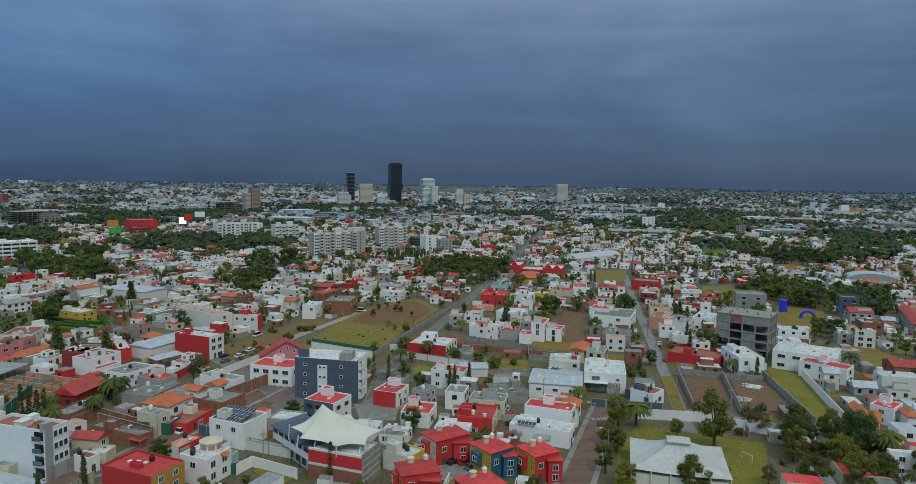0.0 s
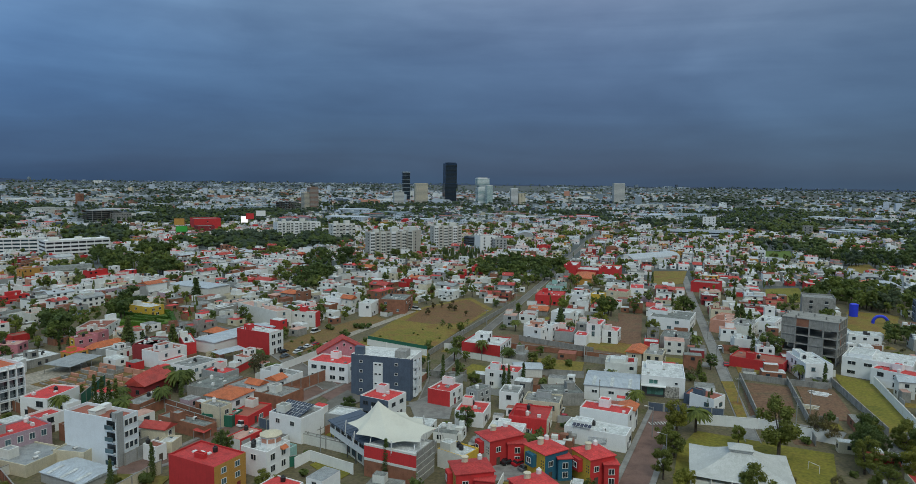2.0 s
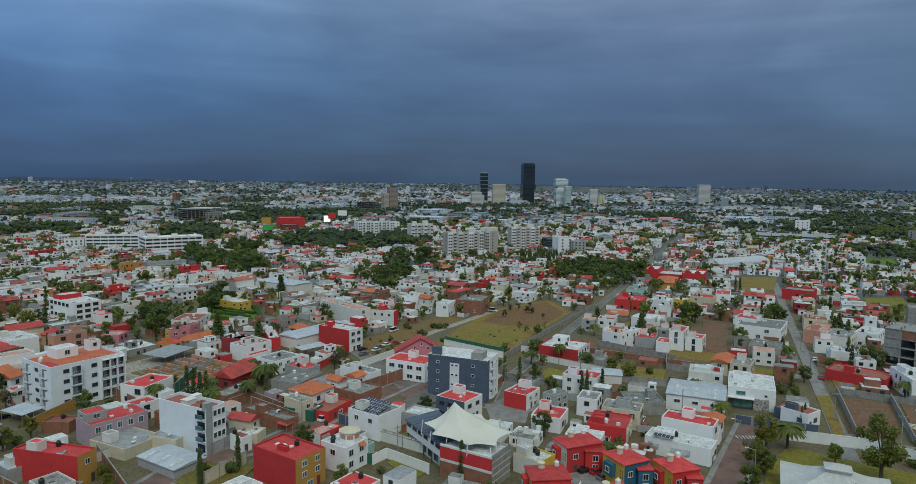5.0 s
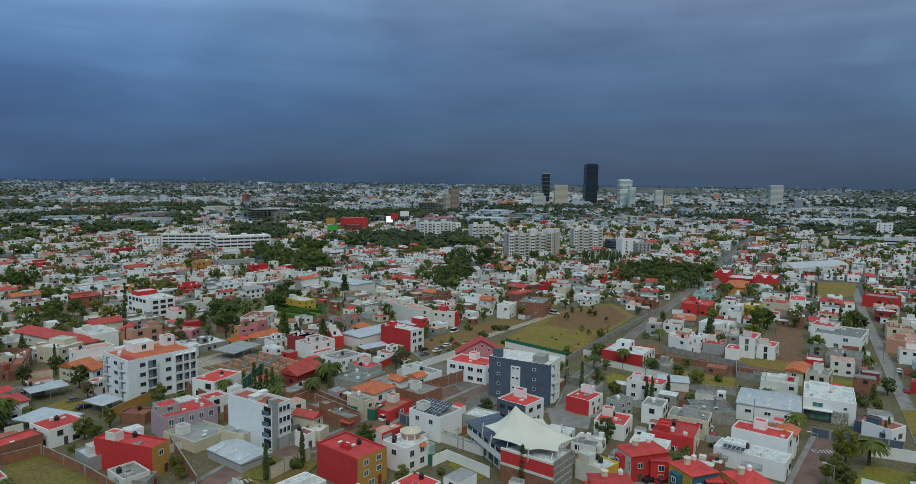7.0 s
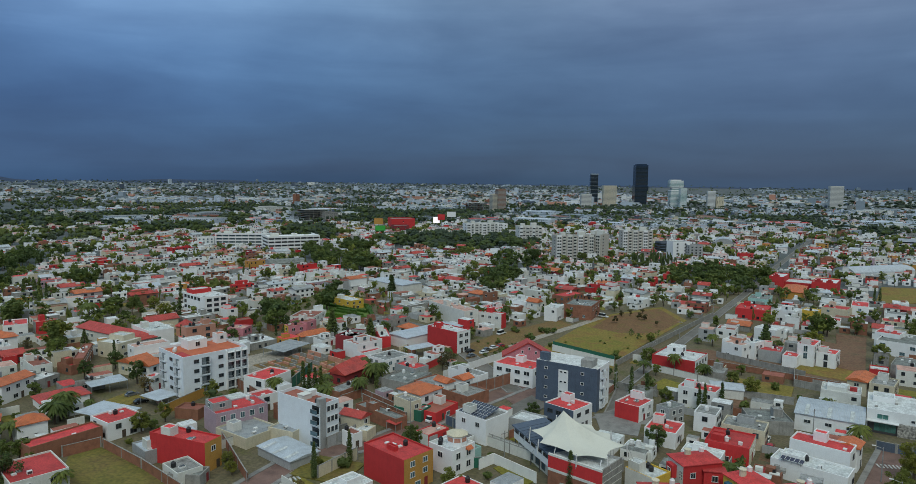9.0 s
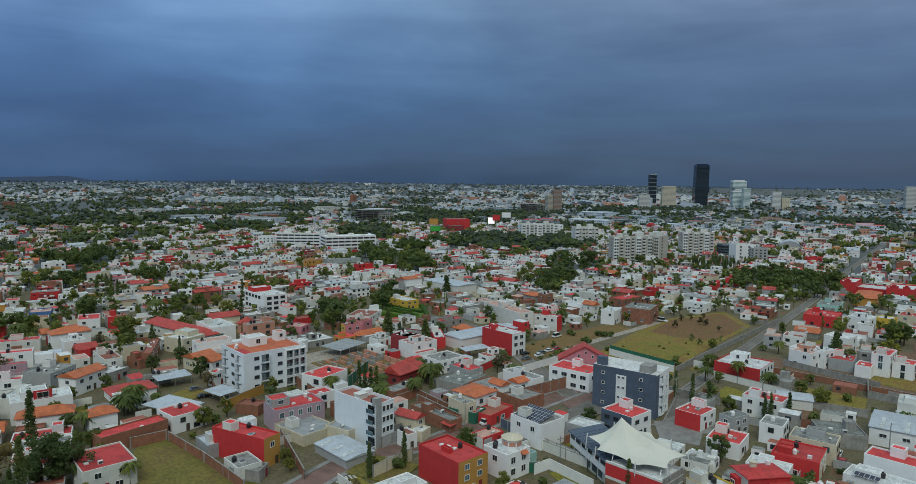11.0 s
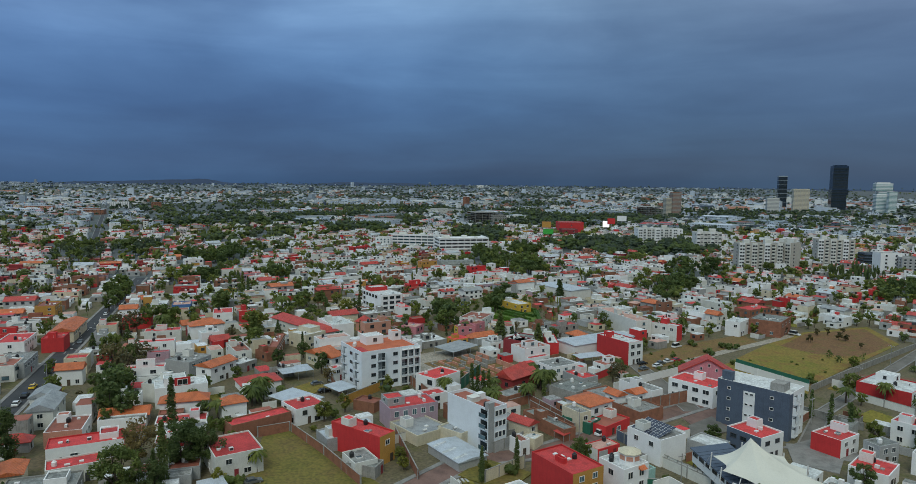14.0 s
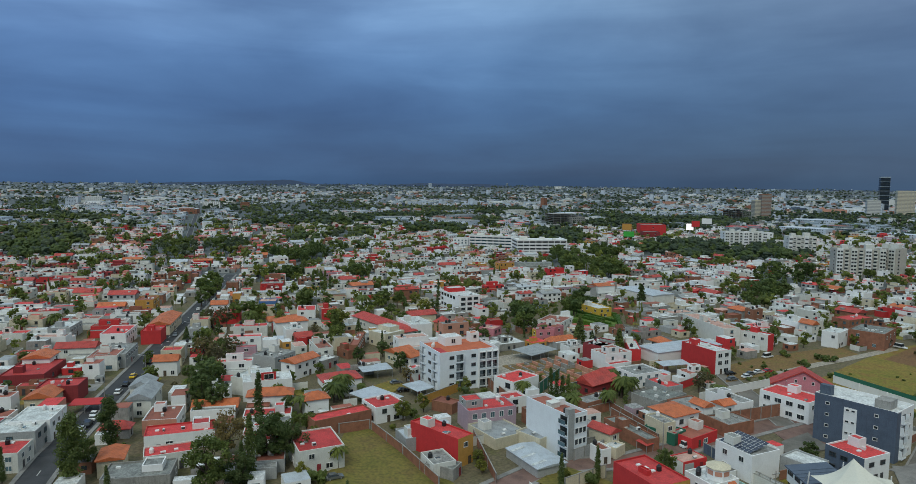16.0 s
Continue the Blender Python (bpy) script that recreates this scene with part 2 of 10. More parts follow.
grassy("town_ground", (0.088, 0.082, 0.036), (0.13, 0.108, 0.064), (0.078, 0.084, 0.02), 9.0)
grassy("lawn", (0.12, 0.12, 0.011), (0.17, 0.155, 0.016), (0.195, 0.155, 0.026), 9.0)
grassy("dry_grass", (0.125, 0.122, 0.014), (0.20, 0.15, 0.026), (0.18, 0.085, 0.025), 10.0)
grassy("soil", (0.13, 0.07, 0.04), (0.17, 0.095, 0.055), (0.11, 0.085, 0.045), 7.0)
grassy("weed_red", (0.125, 0.072, 0.026), (0.17, 0.088, 0.036), (0.12, 0.10, 0.022), 6.0)
grassy("weed_brown", (0.12, 0.085, 0.024), (0.175, 0.105, 0.036), (0.13, 0.115, 0.022), 5.0)
grassy("meadow_mix", (0.12, 0.122, 0.012), (0.175, 0.15, 0.02), (0.19, 0.105, 0.026), 5.0)
grassy("worn_lawn", (0.105, 0.105, 0.016), (0.15, 0.125, 0.026), (0.13, 0.085, 0.03), 12.0)
grassy("dirt", (0.26, 0.23, 0.19), (0.32, 0.29, 0.24), (0.2, 0.18, 0.13), 5.0)
# outer ground, its blue cast standing for the air in between
grassy("hazy_ground", (0.066, 0.08, 0.082), (0.092, 0.105, 0.11), (0.045, 0.066, 0.056), 60.0)
# hills in nearly the horizon sky's blue: haze as base colour
grassy("hazy_hill", (0.015, 0.034, 0.078), (0.018, 0.038, 0.086), (0.014, 0.031, 0.072), 90.0)


# ---- mesh tools ----
class Build:
    """Collects boxes, quads and rings into one mesh."""

    def __init__(self):
        self.v, self.f, self.m, self.slots = [], [], [], []

    def slot(self, name):
        if name not in self.slots:
            self.slots.append(name)
        return self.slots.index(name)

    def face(self, pts, mat):
        n = len(self.v)
        self.v.extend(pts)
        self.f.append(tuple(range(n, n + len(pts))))
        self.m.append(self.slot(mat))

    def solid(self, verts, faces, mat):
        n, s = len(self.v), self.slot(mat)
        self.v.extend(verts)
        self.f.extend(tuple(n + i for i in q) for q in faces)
        self.m.extend([s] * len(faces))

    def box(self, x0, x1, y0, y1, z0, z1, mat, mats=None, at=None, bottom=False):
        """mats: another material for some of the sides, out of front, right, back, left, top. at: (x, y, degrees)."""
        p = [(x0, y0, z0), (x1, y0, z0), (x1, y1, z0), (x0, y1, z0), (x0, y0, z1), (x1, y0, z1), (x1, y1, z1), (x0, y1, z1)]
        if at:
            c, s = math.cos(radians(at[2])), math.sin(radians(at[2]))
            p = [(at[0] + c * x - s * y, at[1] + s * x + c * y, z) for x, y, z in p]
        n = len(self.v)
        self.v.extend(p)
        for side, q in (("front", (0, 1, 5, 4)), ("right", (1, 2, 6, 5)), ("back", (2, 3, 7, 6)), ("left", (3, 0, 4, 7)), ("top", (4, 5, 6, 7)), ("under", (3, 2, 1, 0))):
            if side == "under" and not bottom:
                continue
            self.f.append(tuple(n + i for i in q))
            self.m.append(self.slot(mats[side] if mats and side in mats else mat))

    def tube(self, x, y, z0, z1, r0, r1, mat, n=10, cap=True):
        ring = [(math.cos(i * math.tau / n), math.sin(i * math.tau / n)) for i in range(n)]
        verts = [(x + r0 * c, y + r0 * s, z0) for c, s in ring] + [(x + r1 * c, y + r1 * s, z1) for c, s in ring]
        faces = [(i, (i + 1) % n, n + (i + 1) % n, n + i) for i in range(n)]
        if cap:
            faces.append(tuple(range(n, 2 * n)))
        self.solid(verts, faces, mat)

    def beam(self, a, b, r, mat, n=5, r1=None):
        a, b = Vector(a), Vector(b)
        q = (b - a).to_track_quat("Z", "Y")
        ring = [q @ Vector((math.cos(i * math.tau / n), math.sin(i * math.tau / n), 0)) for i in range(n)]
        verts = [tuple(a + v * r) for v in ring] + [tuple(b + v * (r1 or r)) for v in ring]
        self.solid(verts, [(i, (i + 1) % n, n + (i + 1) % n, n + i) for i in range(n)] + [tuple(range(n, 2 * n))], mat)

    def mesh(self, name):
        me = bpy.data.meshes.new(name)
        me.from_pydata(self.v, [], self.f)
        for s in self.slots:
            me.materials.append(MATS[s])
        me.polygons.foreach_set("material_index", self.m)
        me.update()
        return me


def thing(name, x, y, z=0.0, rot=0.0, label="", category="", group="", kind=""):
    ob = new(name)
    ob.empty_display_size = 0.5
    ob.matrix_world = pose(x, y, z, 0, 0, rot)
    return tagged(ob, label, category, group, kind)


def part(name, build, parent, label="", m=None):
    ob = new(name, build if isinstance(build, bpy.types.Mesh) else build.mesh(name))
    ob.parent = parent
    if m is not None:
        ob.matrix_basis = m
    return tagged(ob, label)


def solo(name, build, label, category, group="", kind="", m=None):
    ob = new(name, build.mesh(name))
    if m is not None:
        ob.matrix_world = m
    return tagged(ob, label, category, group, kind)


CACHE = {}


def window_meshes(w, h, frame_mat, pane_mat):
    """Frame with reveal and sill, and the pane, in the plane y = 0 facing -y, centred."""
    key = (round(w, 1), round(h, 1), frame_mat, pane_mat)
    if key not in CACHE:
        w, h = key[0], key[1]
        b, t = Build(), 0.09
        for x0, x1, z0, z1 in ((-w / 2 - t, -w / 2, -h / 2, h / 2), (w / 2, w / 2 + t, -h / 2, h / 2), (-w / 2 - t, w / 2 + t, h / 2, h / 2 + t), (-w / 2 - 0.15, w / 2 + 0.15, -h / 2 - t, -h / 2)):
            b.box(x0, x1, -0.12, 0.02, z0, z1, frame_mat, bottom=True)
        if w > 1.1:
            b.box(-0.035, 0.035, -0.08, 0.02, -h / 2, h / 2, frame_mat, bottom=True)
        p = Build()
        p.box(-w / 2, w / 2, -0.03, 0.02, -h / 2, h / 2, pane_mat)
        CACHE[key] = (b.mesh("window"), p.mesh("pane"))
    return CACHE[key]


def put_window(parent, x, y, z, w, h, turn, frame_mat="frame_white", pane_mat="pane", name="window", plain=False):
    if plain:
        key = (round(w, 1), round(h, 1), frame_mat, pane_mat, "plain")
        if key not in CACHE:
            b = Build()
            b.box(-w / 2, w / 2, -0.03, 0.02, -h / 2, h / 2, pane_mat)
            b.box(-w / 2 - 0.12, w / 2 + 0.12, -0.14, 0.02, -h / 2 - 0.1, -h / 2, frame_mat, bottom=True)
            b.box(-w / 2 - 0.08, w / 2 + 0.08, -0.12, 0.02, h / 2, h / 2 + 0.08, frame_mat, bottom=True)
            b.box(-0.03, 0.03, -0.07, 0.02, -h / 2, h / 2, frame_mat, bottom=True)
            CACHE[key] = b.mesh("window")
        return part(name, CACHE[key], parent, "", pose(x, y, z, 0, 0, turn))
    fm, pm = window_meshes(w, h, frame_mat, pane_mat)
    win = part(name, fm, parent, "", pose(x, y, z, 0, 0, turn))
    part("pane", pm, win)
    return win


TAKEN = set()
CELL = 2.0


def take(x, y, w, d, rot, grow=0.0):
    """Marks the ground that a thing covers."""
    c, s = math.cos(radians(rot)), math.sin(radians(rot))
    nx, ny = int((w + 2 * grow) / 1.4) + 2, int((d + 2 * grow) / 1.4) + 2
    for i in range(nx):
        for j in range(ny):
            u, v = (i / (nx - 1) - 0.5) * (w + 2 * grow), (j / (ny - 1) - 0.5) * (d + 2 * grow)
            TAKEN.add((int((x + c * u - s * v) // CELL), int((y + s * u + c * v) // CELL)))


def is_free(x, y, w, d, rot):
    c, s = math.cos(radians(rot)), math.sin(radians(rot))
    nx, ny = int(w / 2.2) + 2, int(d / 2.2) + 2
    for i in range(nx):
        for j in range(ny):
            u, v = (i / (nx - 1) - 0.5) * w, (j / (ny - 1) - 0.5) * d
            if (int((x + c * u - s * v) // CELL), int((y + s * u + c * v) // CELL)) in TAKEN:
                return False
    return True


def glowing(name, rgb, strength):
    m = bpy.data.materials.new(name)
    m.use_nodes = True
    b = m.node_tree.nodes["Principled BSDF"]
    b.inputs["Base Color"].default_value = (*rgb, 1)
    b.inputs["Emission Color"].default_value, b.inputs["Emission Strength"].default_value = (*rgb, 1), strength
    MATS[name] = m


glowing("screen", (0.95, 0.9, 0.9), 0.8)


# ---- kinds of things ----
WORD = {"white": "white", "offwhite": "off-white", "cream": "cream", "grey": "grey", "concrete": "bare concrete", "slate": "slate-blue", "red": "red", "maroon": "maroon", "ochre": "ochre",
        "yellow": "yellow", "orange": "orange", "mauve": "mauve", "pink": "pink", "blue": "blue", "teal": "dark teal", "aqua": "aqua green", "green": "green", "brick": "bare brick", "salmon": "salmon", "beige": "beige", "cool_white": "pale", "cool_grey": "grey",
        "roof_red": "red-coated flat roof", "roof_rust": "rust-brown flat roof", "roof_white": "white flat roof", "roof_grey": "grey concrete roof", "roof_pink": "faded pink roof",
        "tile_orange": "orange tiled roof", "tile_red": "red tiled roof", "sheet_metal": "pale sheet-metal roof", "sheet_dull": "grey sheet-metal roof"}
STOREY = {1: "one-storey", 2: "two-storey", 3: "three-storey", 4: "four-storey", 5: "five-storey"}


def tank_mesh(mat):
    if ("tank", mat) not in CACHE:
        b = Build()
        b.tube(0, 0, 0.0, 0.15, 0.52, 0.58, mat, 12, False)
        b.tube(0, 0, 0.15, 1.05, 0.58, 0.58, mat, 12, False)
        b.tube(0, 0, 1.05, 1.3, 0.58, 0.26, mat, 12, False)
        b.tube(0, 0, 1.3, 1.42, 0.26, 0.24, mat, 12)
        CACHE["tank", mat] = b.mesh("water_tank")
    return CACHE["tank", mat]


def dish_mesh():
    if "dish" not in CACHE:
        b = Build()
        b.tube(0, 0, 0, 0.7, 0.03, 0.03, "steel", 6)
        n = 12
        rim = [(0.38 * math.cos(i * math.tau / n), -0.22, 0.85 + 0.38 * math.sin(i * math.tau / n)) for i in range(n)]
        b.solid(rim + [(0, -0.04, 0.8)], [(i, (i + 1) % n, n) for i in range(n)], "frame_white")
        CACHE["dish"] = b.mesh("satellite_dish")
    return CACHE["dish"]


def walls_of(b, w, d, z0, z1, wall, faces, lip=0.45, deck=None):
    """Four walls with a parapet that stands lip above the roof deck."""
    x, y, t, zd = w / 2, d / 2, 0.22, z1 - lip
    c = {"front": wall, "right": wall, "back": wall, "left": wall, **(faces or {})}
    b.face([(-x, -y, z0), (x, -y, z0), (x, -y, z1), (-x, -y, z1)], c["front"])
    b.face([(x, -y, z0), (x, y, z0), (x, y, z1), (x, -y, z1)], c["right"])
    b.face([(x, y, z0), (-x, y, z0), (-x, y, z1), (x, y, z1)], c["back"])
    b.face([(-x, y, z0), (-x, -y, z0), (-x, -y, z1), (-x, y, z1)], c["left"])
    o, i = [(-x, -y), (x, -y), (x, y), (-x, y)], [(-x + t, -y + t), (x - t, -y + t), (x - t, y - t), (-x + t, y - t)]
    for k in range(4):
        n = (k + 1) % 4
        b.face([(*o[k], z1), (*o[n], z1), (*i[n], z1), (*i[k], z1)], wall)
        b.face([(*i[k], z1), (*i[n], z1), (*i[n], zd), (*i[k], zd)], wall)
    if deck:
        b.face([(*p, zd) for p in i], deck)


def pitched(b, w, d, z0, rise, mat, hip=True, eave=0.5, ridge=None):
    x, y, t = w / 2 + eave, d / 2 + eave, 0.18
    if w >= d:
        r = (ridge if ridge is not None else max(0.3, w / 2 - d / 2)) if hip else x
        ends = [(-r, 0, z0 + rise), (r, 0, z0 + rise)]
        faces = [(0, 1, 5, 4), (2, 3, 4, 5), (1, 2, 5), (3, 0, 4)]
    else:
        r = (ridge if ridge is not None else max(0.3, d / 2 - w / 2)) if hip else y
        ends = [(0, -r, z0 + rise), (0, r, z0 + rise)]
        faces = [(0, 1, 4), (1, 2, 5, 4), (2, 3, 5), (3, 0, 4, 5)]
    verts = [(-x, -y, z0), (x, -y, z0), (x, y, z0), (-x, y, z0), *ends]
    under = [(vx, vy, vz - t) for vx, vy, vz in verts[:4]]
    b.solid(verts + under, faces + [(6, 7, 1, 0), (7, 8, 2, 1), (8, 9, 3, 2), (9, 6, 0, 3), (9, 8, 7, 6)], mat)


def extrude(b, pts, by, mat):
    """A flat outline pushed along a vector into one solid piece."""
    n = len(pts)
    far = [(p[0] + by[0], p[1] + by[1], p[2] + by[2]) for p in pts]
    b.solid(list(pts) + far, [tuple(range(n)), tuple(range(2 * n - 1, n - 1, -1))] + [((i + 1) % n, i, n + i, n + (i + 1) % n) for i in range(n)], mat)


def window_row(ob, rng, w, d, side, z, gap, ww, wh, fm, pm, skip=0.12, plain=False):
    """Windows in a row along one side of a block."""
    span = w if side in ("front", "back") else d
    n = max(1, int((span - 1.0) / gap))
    for k in range(n):
        if rng.random() < skip:
            continue
        u = (k + 0.5) / n * (span - 1.2) - (span - 1.2) / 2
        x, y, turn = {"front": (u, -d / 2, 0), "right": (w / 2, u, 90), "left": (-w / 2, -u, -90), "back": (-u, d / 2, 180)}[side]
        put_window(ob, x, y, z, ww, wh, turn, fm, pm, plain=plain)


def house(x, y, w, d, h, rot, wall="white", roof="roof_red", faces=None, style="flat", up=None, seed=0, tanks=1, dish=False, skip=0.15, sides=("front", "left", "right"), garage=False,
          dark=False, gap=3.0, win=(1.3, 1.2), rise=1.8, name="house", label="", category="house", group="", grow=0.2, fence=None, ac=True, plain=False, annex=None):
    """A house with its front towards -y of its own axes. up: (x, y, w, d, height) of a set-back upper floor, as shares of the plan."""
    rng = random.Random(seed * 131 + 7)
    plain = plain or math.hypot(x, y) > 225
    n = max(1, round(h / 3.1))
    ob = thing(name, x, y, 0, rot, label or f"{STOREY[min(n, 5)]} {WORD[wall]} house with {WORD[roof]}", category, group)
    take(x, y, w, d, rot, grow)
    b = Build()
    lip = rng.choice((0.12, 0.2, 0.45, 0.6)) if group else 0.4
    if style == "flat":
        walls_of(b, w, d, 0, h, wall, faces, lip)
    else:
        b.box(-w / 2, w / 2, -d / 2, d / 2, 0, h, wall, faces)
        if style == "gable":
            for s in (-1, 1):
                if w >= d:
                    b.face([(s * w / 2, -d / 2, h), (s * w / 2, d / 2, h), (s * w / 2, 0, h + rise)], wall)
                else:
                    b.face([(-w / 2, s * d / 2, h), (w / 2, s * d / 2, h), (0, s * d / 2, h + rise)], wall)
    part("wall", b, ob)
    r = Build()
    if style == "flat":
        r.box(-w / 2 + 0.23, w / 2 - 0.23, -d / 2 + 0.23, d / 2 - 0.23, h - lip - 0.3, h - lip + 0.03, roof)
        for _ in range(int(w * d / 60)):
            sx, sy = rng.uniform(-0.4, 0.4) * w, rng.uniform(-0.4, 0.4) * d
            r.box(sx - 0.5, sx + 0.5, sy - 0.4, sy + 0.4, h - lip + 0.03, h - lip + 0.35, "frame_white" if rng.random() < 0.6 else "concrete")
    else:
        pitched(r, w, d, h + 0.02, rise, roof, style == "hip")
    part("roof", r, ob)
    fm, pm = ("frame_dark" if dark or rng.random() < 0.4 else "frame_white"), ("pane_blue" if rng.random() < 0.25 else "pane")
    step = (h - 0.5) / n
    for lv in range(n):
        z = lv * step + step * 0.55
        for s in sides:
            if s == "front" and lv == 0:
                continue
            window_row(ob, rng, w, d, s, z, gap, win[0], win[1], fm, pm, skip + (0.3 if s != "front" else 0), plain)
    if "front" in sides:
        dx = rng.uniform(-0.3, 0.3) * w
        dm = Build()
        dm.box(-0.5, 0.5, -0.08, 0.02, 0, 2.1, rng.choice(("frame_dark", "bark", "maroon")))
        part("door", dm, ob, "", pose(dx, -d / 2, 0.02))
        if garage and w > 7:
            gm = Build()
            gx = -w * 0.25 if dx > 0 else w * 0.25
            lap = [(-0.1 - 0.03 * (k % 2), 0.4 * (k // 2)) for k in range(1, 13)]
            extrude(gm, [(-1.5, y, z) for y, z in [(0.02, 0.0)] + lap + [(0.02, 2.4)]], (3.0, 0, 0), "grey")
            part("garage_door", gm, ob, "", pose(gx, -d / 2, 0.02))
        elif w > 6:
            put_window(ob, dx + (2.6 if dx < 0 else -2.6), -d / 2, step * 0.5, win[0] * 1.2, win[1], 0, fm, pm, plain=plain)
    for sx, sy, sw, sd, sh, am, rm in annex or ():
        b = Build()
        walls_of(b, sw, sd, 0, sh, am, None, 0.35)
        a = part("annex", b, ob, "", pose(sx, sy, 0))
        r = Build()
        r.box(-sw / 2 + 0.23, sw / 2 - 0.23, -sd / 2 + 0.23, sd / 2 - 0.23, sh - 0.6, sh - 0.33, rm)
        part("roof", r, a)
        take(x + math.cos(radians(rot)) * sx - math.sin(radians(rot)) * sy, y + math.sin(radians(rot)) * sx + math.cos(radians(rot)) * sy, sw, sd, rot)
    top = h if style != "flat" else h - lip + 0.03
    if up:
        ux, uy, uw, ud, uh = up[0] * w, up[1] * d, up[2] * w, up[3] * d, up[4]
        b = Build()
        walls_of(b, uw, ud, top, h + uh, wall if len(up) < 6 else up[5], None, 0.35)
        u = part("upper_floor", b, ob, "", pose(ux, uy, 0))
        r = Build()
        r.box(-uw / 2 + 0.23, uw / 2 - 0.23, -ud / 2 + 0.23, ud / 2 - 0.23, h + uh - 0.6, h + uh - 0.32, roof)
        part("roof", r, u)
        if uw > 2.6 and uh > 1.8:
            put_window(u, 0, -ud / 2, h + uh * 0.5, min(1.4, uw - 1), min(1.1, uh - 0.8), 0, fm, pm, plain=True)
            put_window(u, -uw / 2, 0, h + uh * 0.5, min(1.0, ud - 1), min(1.0, uh - 0.8), -90, fm, pm, plain=True)
    if style == "flat":
        for k in range(tanks):
            part("water_tank", tank_mesh("black_plastic" if rng.random() < 0.65 else "frame_white"), ob, "", pose(rng.uniform(-0.35, 0.35) * w, rng.uniform(-0.1, 0.38) * d, top + (0 if not up else 0.0)))
        if not up and w * d > 45 and rng.random() < 0.55:
            t = Build()
            walls_of(t, 2.6, 3.0, top, h + 1.9, wall if rng.random() < 0.6 else "offwhite", None, 0.2, roof)
            part("stair_house", t, ob, "", pose(rng.choice((-0.25, 0.25)) * w, rng.uniform(0.05, 0.25) * d, 0))
        if rng.random() < 0.35:
            g = Build()
            g.beam((-0.6, 0, 0.35), (0.6, 0, 0.35), 0.3, "frame_white", 8)
            g.box(-0.4, -0.3, -0.2, 0.2, 0, 0.2, "steel")
            g.box(0.3, 0.4, -0.2, 0.2, 0, 0.2, "steel")
            part("gas_tank", g, ob, "", pose(rng.uniform(-0.35, 0.35) * w, rng.uniform(-0.35, 0.3) * d, top, 0, 0, rng.choice((0, 90))))
        if rng.random() < 0.25:
            g = Build()
            px, py = rng.uniform(0.5, 0.8), rng.uniform(0.4, 0.7)
            g.box(-px, px, -py, py, 0, 0.35, "frame_white")
            g.box(-px + 0.1, px - 0.1, -py + 0.1, py - 0.1, 0.35, 0.42, "pane_blue")
            part("skylight", g, ob, "", pose(rng.uniform(-0.3, 0.3) * w, rng.uniform(-0.35, 0.2) * d, top))
        if dish:
            part("satellite_dish", dish_mesh(), ob, "", pose(rng.uniform(-0.4, 0.4) * w, rng.uniform(-0.4, 0.1) * d, top, 0, 0, rng.uniform(-60, 60)))
        if ac and w * d > 70:
            a = Build()
            a.box(-0.5, 0.5, -0.35, 0.35, 0, 0.75, "frame_white")
            a.box(-0.42, 0.42, -0.38, -0.35, 0.1, 0.65, "frame_dark")
            part("cooling_unit", a, ob, "", pose(rng.uniform(-0.3, 0.3) * w, rng.uniform(-0.3, 0.3) * d, top, 0, 0, rng.choice((0, 90))))
    return ob


def canopy(x, y, w, d, h, rot, roof="sheet_metal", label="pale sheet-metal carport roof on thin posts", category="carport", slope=0.4):
    ob = thing("carport", x, y, 0, rot, label, category)
    take(x, y, w, d, rot)
    b = Build()
    b.solid([(-w / 2, -d / 2, h - slope), (w / 2, -d / 2, h - slope), (w / 2, d / 2, h), (-w / 2, d / 2, h), (-w / 2, -d / 2, h - slope - 0.12), (w / 2, -d / 2, h - slope - 0.12), (w / 2, d / 2, h - 0.12), (-w / 2, d / 2, h - 0.12)],
            [(0, 1, 2, 3), (4, 5, 1, 0), (5, 6, 2, 1), (6, 7, 3, 2), (7, 4, 0, 3), (7, 6, 5, 4)], roof)
    part("roof", b, ob)
    nx = max(2, round(w / 5) + 1)
    for i in range(nx):
        for s in (-1, 1):
            p = Build()
            p.tube(0, 0, 0, h - (slope if s < 0 else 0) - 0.1, 0.09, 0.09, "steel", 6)
            part("post", p, ob, "", pose(-w / 2 + 0.2 + i * (w - 0.4) / (nx - 1), s * (d / 2 - 0.2), 0))
    return ob


